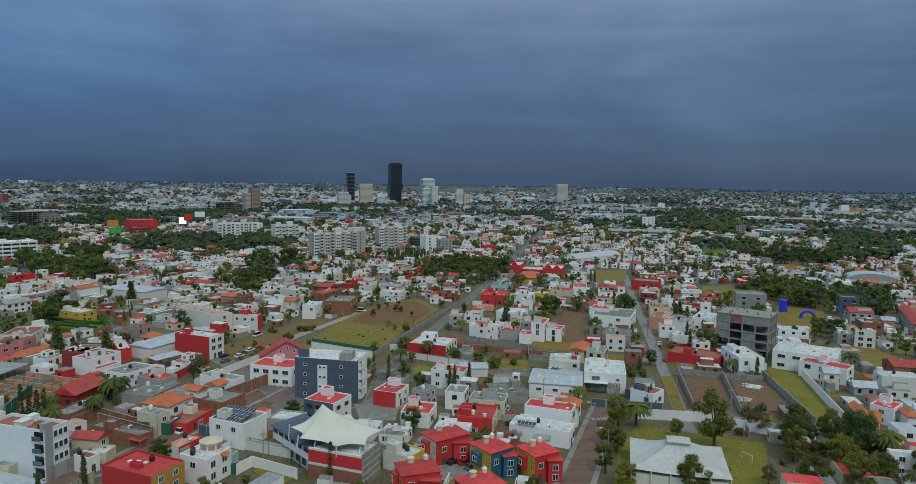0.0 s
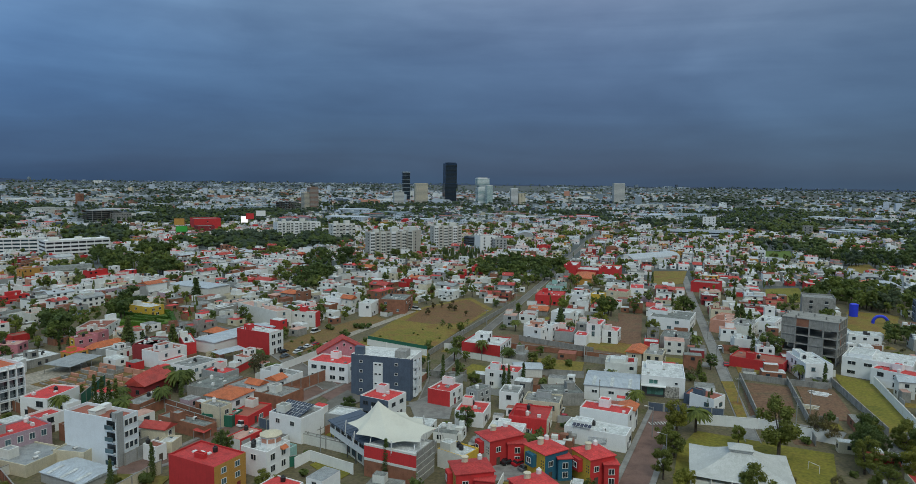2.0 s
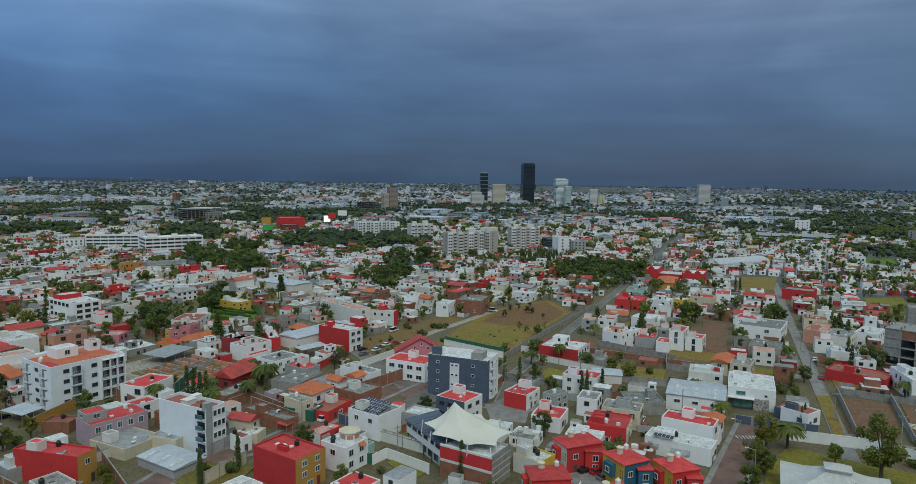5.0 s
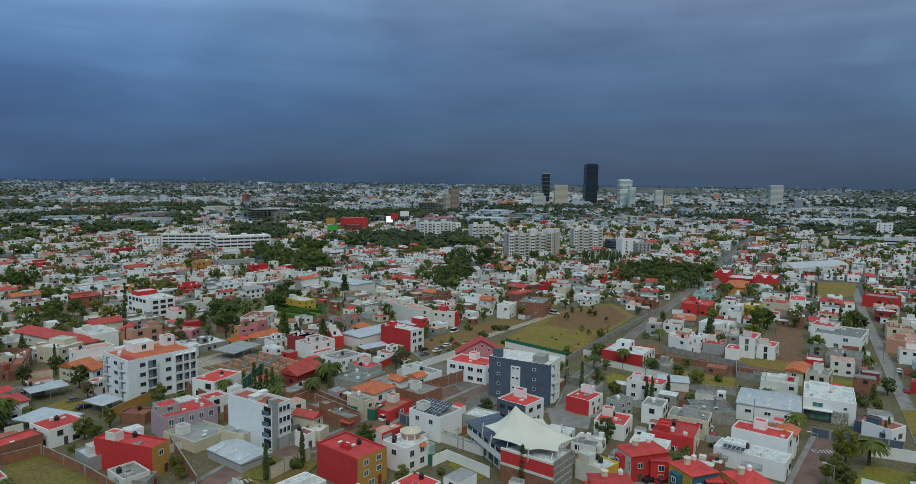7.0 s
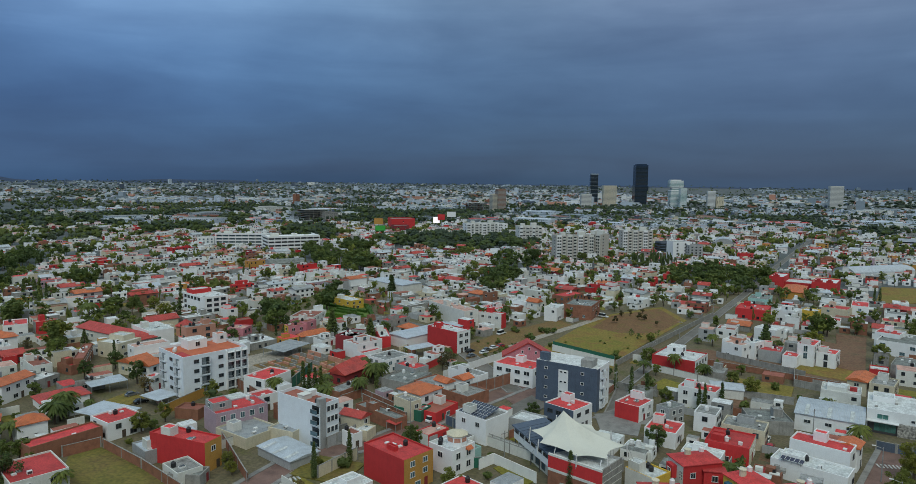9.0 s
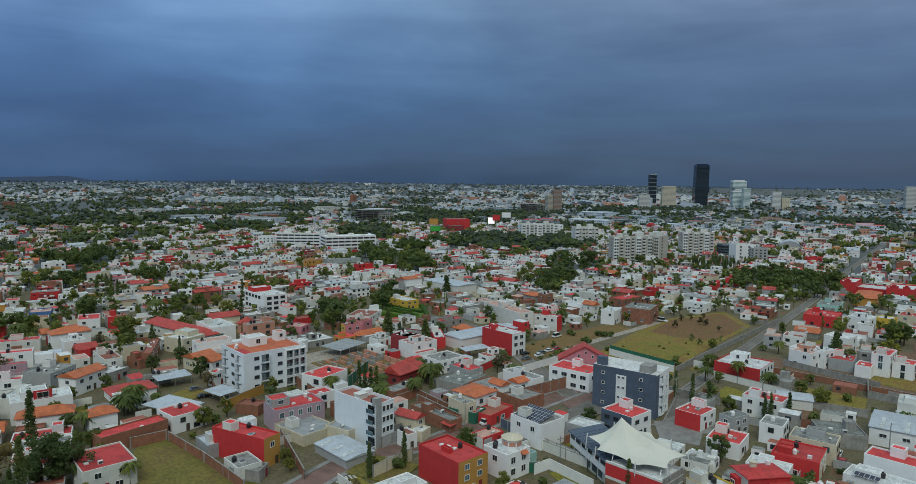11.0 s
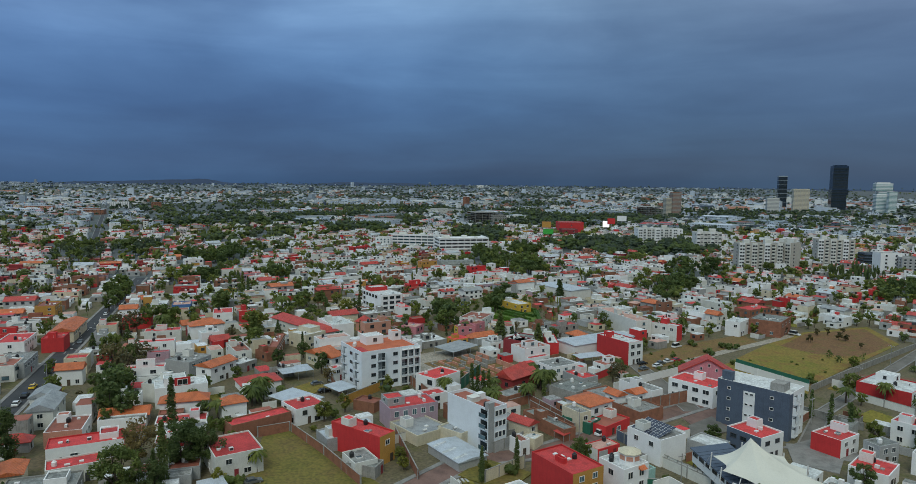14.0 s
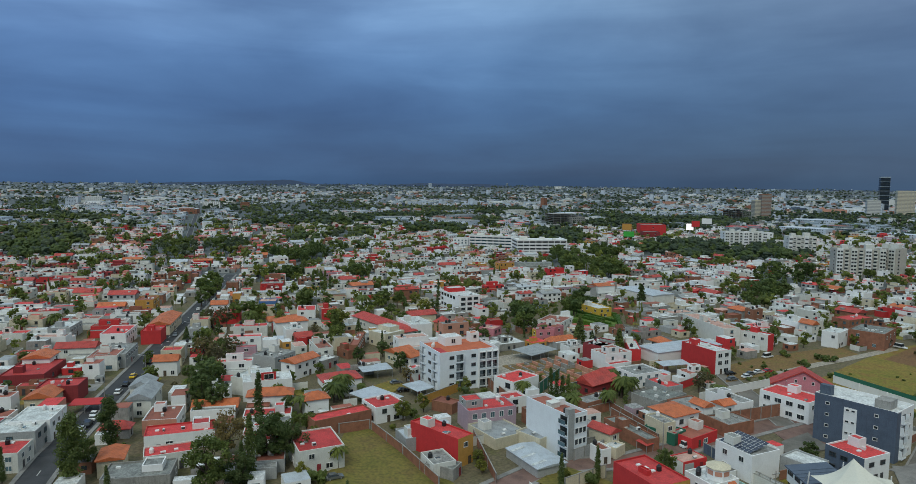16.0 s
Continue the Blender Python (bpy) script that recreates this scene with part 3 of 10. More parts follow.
def shed(x, y, w, d, h, rot, wall="offwhite", roof="sheet_metal", rise=0.8, label="", skylights=0, windows=True, name="warehouse", faces=None):
    """A hall with a low pitched metal roof."""
    ob = thing(name, x, y, 0, rot, label or f"{WORD[wall]} low hall with {WORD[roof]}", "warehouse")
    take(x, y, w, d, rot, 1.0)
    b = Build()
    b.box(-w / 2, w / 2, -d / 2, d / 2, 0, h, wall, faces)
    for s in (-1, 1):
        if w >= d:
            b.face([(s * w / 2, -d / 2, h), (s * w / 2, d / 2, h), (s * w / 2, 0, h + rise)], wall)
        else:
            b.face([(-w / 2, s * d / 2, h), (w / 2, s * d / 2, h), (0, s * d / 2, h + rise)], wall)
    part("wall", b, ob)
    r = Build()
    pitched(r, w, d, h + 0.02, rise, roof, False, 0.3)
    part("roof", r, ob)
    rng = random.Random(int(abs(x * 7 + y)))
    for k in range(skylights):
        s = Build()
        u = (k + 0.5) / skylights - 0.5
        if w >= d:
            s.solid([(u * w - 0.5, -d / 2 - 0.1, h + 0.12), (u * w + 0.5, -d / 2 - 0.1, h + 0.12), (u * w + 0.5, -0.3, h + rise + 0.06), (u * w - 0.5, -0.3, h + rise + 0.06)], [(0, 1, 2, 3)], "roof_white")
        else:
            s.solid([(-w / 2 - 0.1, u * d - 0.5, h + 0.12), (-0.3, u * d - 0.5, h + rise + 0.06), (-0.3, u * d + 0.5, h + rise + 0.06), (-w / 2 - 0.1, u * d + 0.5, h + 0.12)], [(0, 1, 2, 3)], "roof_white")
        part("skylight", s, ob)
    if windows:
        for s in ("front", "left", "right"):
            window_row(ob, rng, w, d, s, h * 0.6, 4.5, 1.6, 0.9, "frame_white", "pane", 0.2)
    return ob


def wall_run(x0, y0, x1, y1, h=2.6, mat="offwhite", t=0.2, label="", posts=0.0):
    """A free-standing boundary wall with a coping and piers."""
    L, a = math.hypot(x1 - x0, y1 - y0), math.degrees(math.atan2(y1 - y0, x1 - x0))
    ob = thing("boundary_wall", (x0 + x1) / 2, (y0 + y1) / 2, 0, a, label or f"{WORD[mat]} boundary wall along a lot", "wall")
    take((x0 + x1) / 2, (y0 + y1) / 2, L, 1.0, a)
    b = Build()
    b.box(-L / 2, L / 2, -t / 2, t / 2, 0, h, mat)
    part("wall", b, ob)
    c = Build()
    c.box(-L / 2, L / 2, -t / 2 - 0.04, t / 2 + 0.04, h, h + 0.1, "concrete" if mat != "white" else "offwhite", bottom=True)
    part("coping", c, ob)
    if posts:
        n = int(L / posts)
        for k in range(n + 1):
            p = Build()
            p.box(-0.16, 0.16, -t / 2 - 0.06, t / 2 + 0.06, 0, h + 0.18, "concrete" if mat != "white" else "white")
            part("pier", p, ob, "", pose(-L / 2 + 0.16 + k * (L - 0.32) / max(1, n), 0, 0))
    return ob


LAYER = [0]


def road(x0, y0, x1, y1, w, mat="worn_asphalt", walks=1.4, name="road", dashes=False, label=""):
    L, a = math.hypot(x1 - x0, y1 - y0), math.degrees(math.atan2(y1 - y0, x1 - x0))
    ob = thing(name, (x0 + x1) / 2, (y0 + y1) / 2, 0, a, label or "worn grey asphalt street between kerbs", "road", "", "structure")
    take((x0 + x1) / 2, (y0 + y1) / 2, L, w + 2 * walks, a, 0.3)
    LAYER[0] += 1
    up = 0.045 + 0.005 * LAYER[0]
    b = Build()
    n = max(1, int(L / 12))
    for k in range(n):
        b.box(-L / 2 + k * L / n, -L / 2 + (k + 1) * L / n, -w / 2, w / 2, -0.2, up, mat)
    part("carriageway", b, ob)
    if walks:
        for s in (-1, 1):
            p = Build()
            p.box(-L / 2, L / 2, min(s * w / 2, s * (w / 2 + walks)), max(s * w / 2, s * (w / 2 + walks)), -0.1, up + 0.14, "pavement")
            part("pavement", p, ob)
    if dashes:
        for k in range(int(L / 14)):
            p = Build()
            p.box(0, 3.0, -0.08, 0.08, up, up + 0.008, "road_paint")
            part("lane_mark", p, ob, "", pose(-L / 2 + 2 + k * 14, 0, 0))
    return ob


def patch(name, pts, mat, z=0.03, label="", keep=True):
    """A flat piece of ground; pts are its corners."""
    LAYER[0] += 1
    z = z + 0.004 * LAYER[0]
    b = Build()
    b.face([(x, y, z) for x, y in pts], mat)
    n = len(pts)
    for i in range(n):
        p, q = pts[i], pts[(i + 1) % n]
        b.face([(*p, z - 0.3), (*q, z - 0.3), (*q, z), (*p, z)], mat)
    ob = solo(name, b, label or "open ground between the houses", "ground", "", "structure")
    if keep:
        xs, ys = [p[0] for p in pts], [p[1] for p in pts]
        gx = min(xs)
        while gx < max(xs):
            gy = min(ys)
            while gy < max(ys):
                inside = False
                for i in range(n):
                    (ax, ay), (bx, by) = pts[i], pts[(i + 1) % n]
                    if (ay > gy) != (by > gy) and gx < (bx - ax) * (gy - ay) / (by - ay) + ax:
                        inside = not inside
                if inside:
                    TAKEN.add((int(gx // CELL), int(gy // CELL)))
                gy += 1.0
            gx += 1.0
    return ob


# ---- trees ----
def leaf_cloud(b, rng, lumps, n, size, mat):
    """n small bent leaves spread on and in round lumps (x, y, z, rx, rz)."""
    for k in range(n):
        x, y, z, rx, rz = lumps[rng.randrange(len(lumps))]
        v = Vector((rng.gauss(0, 1), rng.gauss(0, 1), rng.gauss(0, 1))).normalized() * rng.triangular(0.3, 1.3, 0.85)
        c = Vector((x + v.x * rx, y + v.y * rx, z + v.z * rz))
        q = Vector((v.x + rng.uniform(-0.8, 0.8), v.y + rng.uniform(-0.8, 0.8), v.z + rng.uniform(-0.5, 0.9))).to_track_quat("Z", "Y")
        s = size * rng.uniform(0.6, 1.3)
        pts = [c + q @ Vector(p) * s for p in ((-0.55, -0.4, -0.1), (0.5, -0.45, 0.06), (0.6, 0.45, -0.1), (-0.5, 0.5, 0.06))]
        b.solid([tuple(p) for p in pts], [(0, 1, 3), (1, 2, 3)], mat)


def tree_meshes(kind, i, fine=True):
    key = ("tree", kind, i, fine)
    if key in CACHE:
        return CACHE[key]
    rng = random.Random(i * 17 + len(kind) * 101)
    t, c = Build(), Build()
    many, size = (5.2, 0.42) if fine else (0.8, 1.0)
    if kind in ("broadleaf", "bright", "dry", "dark"):
        mat = {"broadleaf": "foliage", "bright": "foliage_light", "dry": "foliage_dry", "dark": "foliage_dark"}[kind]
        t.tube(0, 0, 0, 3.0, 0.28, 0.2, "bark", 7, False)
        lumps = []
        lean = rng.uniform(0, math.tau)
        for k in range(34):
            a, z = k * 2.4 + rng.uniform(-0.5, 0.5), rng.uniform(2.3, 6.9)
            full = math.sin(math.pi * min(1.0, (z - 1.4) / 6.6)) ** 0.7
            r = full * rng.uniform(0.2, 1.0) ** 0.6 * (2.8 + 0.7 * math.cos(a - lean))
            if k % 3 == 0:
                t.beam((0, 0, 2.6), (r * math.cos(a) * 0.8, r * math.sin(a) * 0.8, z - 0.4), 0.13, "bark", 5, 0.04)
            lumps.append((r * math.cos(a), r * math.sin(a), z, rng.uniform(0.45, 1.0), rng.uniform(0.4, 0.8)))
        lumps.append((rng.uniform(-0.7, 0.7), rng.uniform(-0.7, 0.7), 7.0, 0.9, 0.8))
        leaf_cloud(c, rng, lumps, int((1000 if kind != "dry" else 420) * many), 0.48 * size, mat)
    elif kind == "oval":
        t.tube(0, 0, 0, 3.0, 0.25, 0.18, "bark", 6, False)
        lumps = [(rng.uniform(-1, 1) * q, rng.uniform(-1, 1) * q, z, rng.uniform(0.7, 1.2), 0.8) for z, q in ((1.4 + 0.28 * k, 1.5 * math.sin(math.pi * min(1, (k + 3) / 34)) ** 0.8) for k in range(30))]
        leaf_cloud(c, rng, lumps, int(900 * many), 0.5 * size, "foliage_dark")
    elif kind == "cypress":
        t.tube(0, 0, 0, 1.5, 0.16, 0.14, "bark", 6, False)
        lumps = [(rng.uniform(-0.1, 0.1), rng.uniform(-0.1, 0.1), 1.2 + k * 1.0, 0.85 * (1 - (k / 9.5) ** 2) + 0.1, 0.8) for k in range(9)]
        leaf_cloud(c, rng, lumps, int(450 * many), 0.44 * size, "foliage_dark")
    elif kind == "conifer":
        t.tube(0, 0, 0, 8.5, 0.22, 0.05, "bark", 7, False)
        lumps = []
        for k in range(9):
            r = 2.4 * (1 - k / 9.5)
            for j in range(max(2, 7 - k // 2)):
                a = j * math.tau / max(2, 7 - k // 2) + k
                t.beam((0, 0, 1.6 + k * 0.85), (r * math.cos(a), r * math.sin(a), 1.5 + k * 0.85), 0.05, "bark", 4, 0.02)
                lumps.append((r * 0.65 * math.cos(a), r * 0.65 * math.sin(a), 1.6 + k * 0.85, max(0.3, r * 0.45), 0.4))
        leaf_cloud(c, rng, lumps, int(650 * many), 0.46 * size, "foliage_dark")
    elif kind == "palm":
        h = 4.0 + 0.8 * i
        t.tube(0, 0, 0, h, 0.26, 0.17, "bark", 8)
        for k in range(34):
            a, lift = k * 2.4, rng.uniform(-0.5, 0.9)
            p0 = Vector((0, 0, h))
            side = Vector((-math.sin(a), math.cos(a), 0))
            prev = p0
            for s in range(4):
                f = (s + 1) / 4
                nxt = Vector((2.9 * f * math.cos(a), 2.9 * f * math.sin(a), h + lift * 1.8 * f - 2.1 * f * f))
                w0, w1 = (0.12, 0.42, 0.4, 0.3)[s], (0.42, 0.4, 0.3, 0.05)[s]
                dz = Vector((0, 0, -0.22))
                c.solid([tuple(v) for v in (prev + side * w0 + dz, prev, prev - side * w0 + dz, nxt - side * w1 + dz, nxt, nxt + side * w1 + dz)], [(0, 1, 4, 5), (1, 2, 3, 4)], "foliage")
                prev = nxt
    elif kind == "shrub":
        t.tube(0, 0, 0, 0.8, 0.08, 0.06, "bark", 5, False)
        leaf_cloud(c, rng, [(rng.uniform(-0.5, 0.5), rng.uniform(-0.5, 0.5), rng.uniform(0.7, 1.3), 0.8, 0.6) for _ in range(4)], 110, 0.5, "foliage")
    CACHE[key] = (t.mesh("trunk"), c.mesh("crown"))
    return CACHE[key]


TREE_LABEL = {"broadleaf": "leafy green tree with an uneven crown", "bright": "fresh light-green leafy garden tree", "dry": "half-bare brownish tree in a garden", "dark": "dark green tree with an open uneven crown", "oval": "dense dark green egg-shaped tree", "cypress": "slim dark column-shaped cypress", "conifer": "dark tiered conifer with drooping boughs",
              "palm": "palm with a bare trunk and arching fronds", "shrub": "low rounded green garden shrub"}
TREE_CAT = {"palm": "palm", "shrub": "shrub"}
PROTO = {}


def tree(x, y, kind="broadleaf", s=1.0, rng=random.Random(5), z=0.0):
    i = rng.randrange(4)
    fine = math.hypot(x, y) < 215
    if (kind, i, fine) not in PROTO:
        trunk, crown = tree_meshes(kind, i, fine)
        ob = thing("tree" if kind not in ("palm", "shrub") else kind, x, y, z, 0, TREE_LABEL[kind], TREE_CAT.get(kind, "tree"), kind + " trees of the neighbourhood")
        part("trunk", trunk, ob)
        part("crown", crown, ob)
        PROTO[kind, i, fine] = ob
    else:
        ob = copy_thing(PROTO[kind, i, fine], pose(x, y, z))
    ob.matrix_basis = pose(x, y, z, 0, 0, rng.uniform(0, 360)) @ Matrix.Diagonal((s * rng.uniform(0.9, 1.1), s * rng.uniform(0.9, 1.1), s * rng.uniform(0.9, 1.12), 1))
    return ob


ICO = None


def mass_tree(b, rng, x, y, z, s, mat, n=150):
    """A tree of a far garden: trunk, limbs and an uneven crown of leaf clumps, joined to its neighbours."""
    b.beam((x, y, z), (x, y, z + 3.6 * s), 0.22 * s, "bark", 4, 0.12 * s)
    lumps = []
    for _ in range(10):
        a, r = rng.uniform(0, math.tau), rng.uniform(0.3, 2.6) * s
        lumps.append((x + r * math.cos(a), y + r * math.sin(a), z + rng.uniform(2.4, 6.6) * s, rng.uniform(0.6, 1.5) * s, rng.uniform(0.5, 1.2) * s))
    leaf_cloud(b, rng, lumps, int(1.7 * n), 0.8 * s, mat)


def blob_tree(b, rng, x, y, z, r, h, mat, k=4):
    """A small far tree: uneven clumps over a stub of trunk."""
    global ICO
    if ICO is None:
        bm = bmesh.new()
        bmesh.ops.create_icosphere(bm, subdivisions=1, radius=1.0)
        ICO = ([tuple(v.co) for v in bm.verts], [tuple(v.index for v in f.verts) for f in bm.faces])
        bm.free()
    b.solid([(x - 0.2, y, z), (x + 0.2, y, z), (x, y, z + h * 0.6)], [(0, 1, 2)], "bark")
    for _ in range(k):
        cx, cy, cz = x + rng.uniform(-0.65, 0.65) * r, y + rng.uniform(-0.65, 0.65) * r, z + h * rng.uniform(0.35, 0.85)
        q, qz = r * rng.uniform(0.3, 0.6), h * rng.uniform(0.14, 0.28)
        b.solid([(cx + vx * q * rng.uniform(0.5, 1.4), cy + vy * q * rng.uniform(0.5, 1.4), cz + vz * qz * rng.uniform(0.5, 1.4)) for vx, vy, vz in ICO[0]], ICO[1], mat)


# ---- cars and street furniture ----
def car(x, y, rot, paint="car_white", long=4.3, tall=1.45, label="", name="car"):
    key = ("car", paint, long, tall)
    if key in CACHE:
        return copy_thing(CACHE[key], pose(x, y, 0.05, 0, 0, rot))
    col = {"car_white": "white", "car_grey": "grey", "car_red": "red", "car_black": "black", "car_yellow": "yellow"}[paint]
    ob = thing(name, x, y, 0.05, rot, label or f"{col} {'van' if tall > 1.7 else 'car'} parked along the street", "van" if tall > 1.7 else "car", "parked cars")
    L, W = long / 2, 0.88
    b = Build()
    prof = [(-L, 0.35), (-L + 0.05, 0.85), (-L * 0.82, 0.95), (L * 0.45, 0.92), (L * 0.95, 0.72), (L, 0.35)]
    n = len(prof)
    b.solid([(px, -W, pz) for px, pz in prof] + [(px, W, pz) for px, pz in prof], [tuple(range(n)), tuple(range(2 * n - 1, n - 1, -1))] + [(i, n + i, n + (i + 1) % n, (i + 1) % n) for i in range(n)], paint)
    part("body", b, ob)
    lo, hi = (-L * 0.84, L * 0.42), (-L * 0.6, L * 0.1) if tall < 1.7 else (-L * 0.8, L * 0.3)
    g = Build()
    g.solid([(lo[0], -W + .03, .9), (lo[1], -W + .03, .9), (lo[1], W - .03, .9), (lo[0], W - .03, .9), (hi[0], -W + .18, tall - .06), (hi[1], -W + .18, tall - .06), (hi[1], W - .18, tall - .06), (hi[0], W - .18, tall - .06)],
            [(0, 1, 5, 4), (1, 2, 6, 5), (2, 3, 7, 6), (3, 0, 4, 7)], "pane")
    part("window", g, ob, "dark car glass")
    r = Build()
    r.box(hi[0] - 0.02, hi[1] + 0.02, -W + 0.16, W - 0.16, tall - 0.07, tall, paint)
    part("roof", r, ob)
    for wx in (-L * 0.62, L * 0.62):
        for s in (-1, 1):
            t = Build()
            t.beam((0, -0.1, 0), (0, 0.1, 0), 0.32, "rubber", 12)
            t.beam((0, s * 0.09, 0), (0, s * 0.115, 0), 0.19, "steel", 8)
            wh = part("wheel", t, ob, "black tyre", pose(wx, s * (W - 0.08), 0.32))
    CACHE[key] = ob
    return ob


def pole(x, y, rot=0.0, h=8.5, lamp=True):
    key = ("pole", h, lamp)
    if key in CACHE:
        return copy_thing(CACHE[key], pose(x, y, 0, 0, 0, rot))
    ob = thing("street_lamp" if lamp else "utility_pole", x, y, 0, rot, "tall grey street lamp with one arm" if lamp else "grey concrete utility pole with a crossarm", "street lamp" if lamp else "pole", "poles along the streets")
    b = Build()
    b.tube(0, 0, 0, h, 0.16, 0.09, "concrete" if not lamp else "steel", 8)
    part("mast", b, ob)
    if lamp:
        a = Build()
        a.beam((0, 0, h - 0.3), (1.8, 0, h + 0.25), 0.045, "steel")
        part("arm", a, ob)
        c = Build()
        c.box(1.6, 2.4, -0.14, 0.14, h + 0.18, h + 0.32, "frame_white", bottom=True)
        part("lantern", c, ob)
    else:
        a = Build()
        a.box(-1.1, 1.1, -0.06, 0.06, h - 0.7, h - 0.55, "concrete", bottom=True)
        part("crossarm", a, ob)
        for u in (-1.0, -0.4, 0.4, 1.0):
            i = Build()
            i.tube(u, 0, h - 0.55, h - 0.3, 0.06, 0.04, "frame_white", 6)
            part("insulator", i, ob)
    CACHE[key] = ob
    return ob


def hedge(x0, y0, x1, y1, w=1.2, h=1.6):
    """A clipped hedge made of small leaves round a leafy core."""
    L, a = math.hypot(x1 - x0, y1 - y0), math.degrees(math.atan2(y1 - y0, x1 - x0))
    rng = random.Random(int(x0 * 5 + y0))
    ob = thing("hedge", (x0 + x1) / 2, (y0 + y1) / 2, 0, a, "bright green clipped garden hedge in a row", "hedge")
    b = Build()
    b.box(-L / 2, L / 2, -w / 2 + 0.15, w / 2 - 0.15, 0, h - 0.15, "hedge_green")
    leaf_cloud(b, rng, [(-L / 2 + (k + 0.5) * L / int(L), 0, h * 0.5, w * 0.6, h * 0.5) for k in range(int(L))], int(L * 40), 0.35, "hedge_green")
    part("leaves", b, ob)
    take((x0 + x1) / 2, (y0 + y1) / 2, L, w, a)


def ruin(x, y, w, d, rot, rows=5, cols=6):
    """Low unfinished block walls of a building that was never raised."""
    ob = thing("unfinished_walls", x, y, 0, rot, "low pale pinkish unfinished walls in stepped rows", "construction")
    take(x, y, w, d, rot)
    rng = random.Random(3)
    for k in range(rows):
        v = -d / 2 + k * d / (rows - 1)
        for j in range(cols):
            if rng.random() < 0.15:
                continue
            b = Build()
            b.box(0, w / cols - rng.uniform(0.1, 0.9), -0.22, 0.22, 0, 0.55 + 0.22 * k + rng.uniform(-0.1, 0.2), "salmon" if rng.random() < 0.5 else "concrete")
            part("low_wall", b, ob, "", pose(-w / 2 + j * w / cols, v, 0))
    for j in range(cols + 1):
        for k in range(rows - 1):
            if rng.random() < 0.45:
                continue
            b = Build()
            b.box(-0.18, 0.18, 0.24, d / (rows - 1) - 0.24, 0, 0.5 + 0.2 * k + rng.uniform(-0.1, 0.2), rng.choice(("concrete", "concrete", "salmon")))
            part("low_wall", b, ob, "", pose(-w / 2 + j * w / cols - 0.3, -d / 2 + k * d / (rows - 1), 0))


# ---- larger buildings further off ----
def slab(x, y, w, h, face, d=14.0, wall="offwhite", pane="pane", floors=0, cols=0, turn=0.0, name="apartment_tower", label="", category="apartment tower", top=None, band=False, win=(1.5, 1.4), faces=None, side=True, wall2=None, strip=0.62):
    """A tall block with a grid of windows; band: one glazed strip a floor."""
    rot = face + turn
    ob = thing(name, x, y, 0, rot, label or f"tall {WORD.get(wall, wall)} apartment tower with rows of windows", category)
    take(x, y, w + 4, d + 4, rot)
    b = Build()
    walls_of(b, w, d, 0, h, wall, faces, 0.8, "roof_grey")
    part("wall", b, ob)
    n = floors or max(2, int(h / 3.2))
    m = cols or max(2, int(w / 3.4))
    step = (h - 1.2) / n
    if band:
        bb = Build()
        z = step * strip
        bb.box(-w / 2 - 0.12, w / 2 + 0.12, -d / 2 - 0.12, d / 2 + 0.12, 0, z, pane, bottom=True)
        me = bb.mesh("window_band")
        for k in range(n):
            part("window_band", me, ob, "", pose(0, 0, 0.8 + k * step))
    else:
        p = Build()
        p.box(-win[0] / 2, win[0] / 2, -0.12, 0.02, -win[1] / 2, win[1] / 2, pane)
        p.box(-win[0] / 2 - 0.12, win[0] / 2 + 0.12, -0.3, 0.02, -win[1] / 2 - 0.2, -win[1] / 2, "frame_white", bottom=True)
        me = p.mesh("window")
        for k in range(n):
            for j in range(m):
                part("window", me, ob, "", pose((j + 0.5) / m * (w - 1) - (w - 1) / 2, -d / 2, step * (k + 0.6)))
            for s in ((-1, 1) if side else ()):
                for j in range(max(1, int(d / 4.5))):
                    part("window", me, ob, "", pose(s * w / 2, ((j + 0.5) / max(1, int(d / 4.5)) - 0.5) * (d - 1) * -s, step * (k + 0.6), 0, 0, 90 * s))
        if wall2:
            for j in range(0, m + 1, 3):
                r = Build()
                r.box(-0.5, 0.5, -0.7, 0.0, 0, h + 0.4, wall2)
                part("rib", r, ob, "", pose(j / m * (w - 1) - (w - 1) / 2, -d / 2, 0))
    if top:
        t = Build()
        t.box(-w * top[0] / 2, w * top[0] / 2, -d * 0.3, d * 0.3, h - 0.8, h + top[1], wall)
        part("roof_house", t, ob)
    return ob


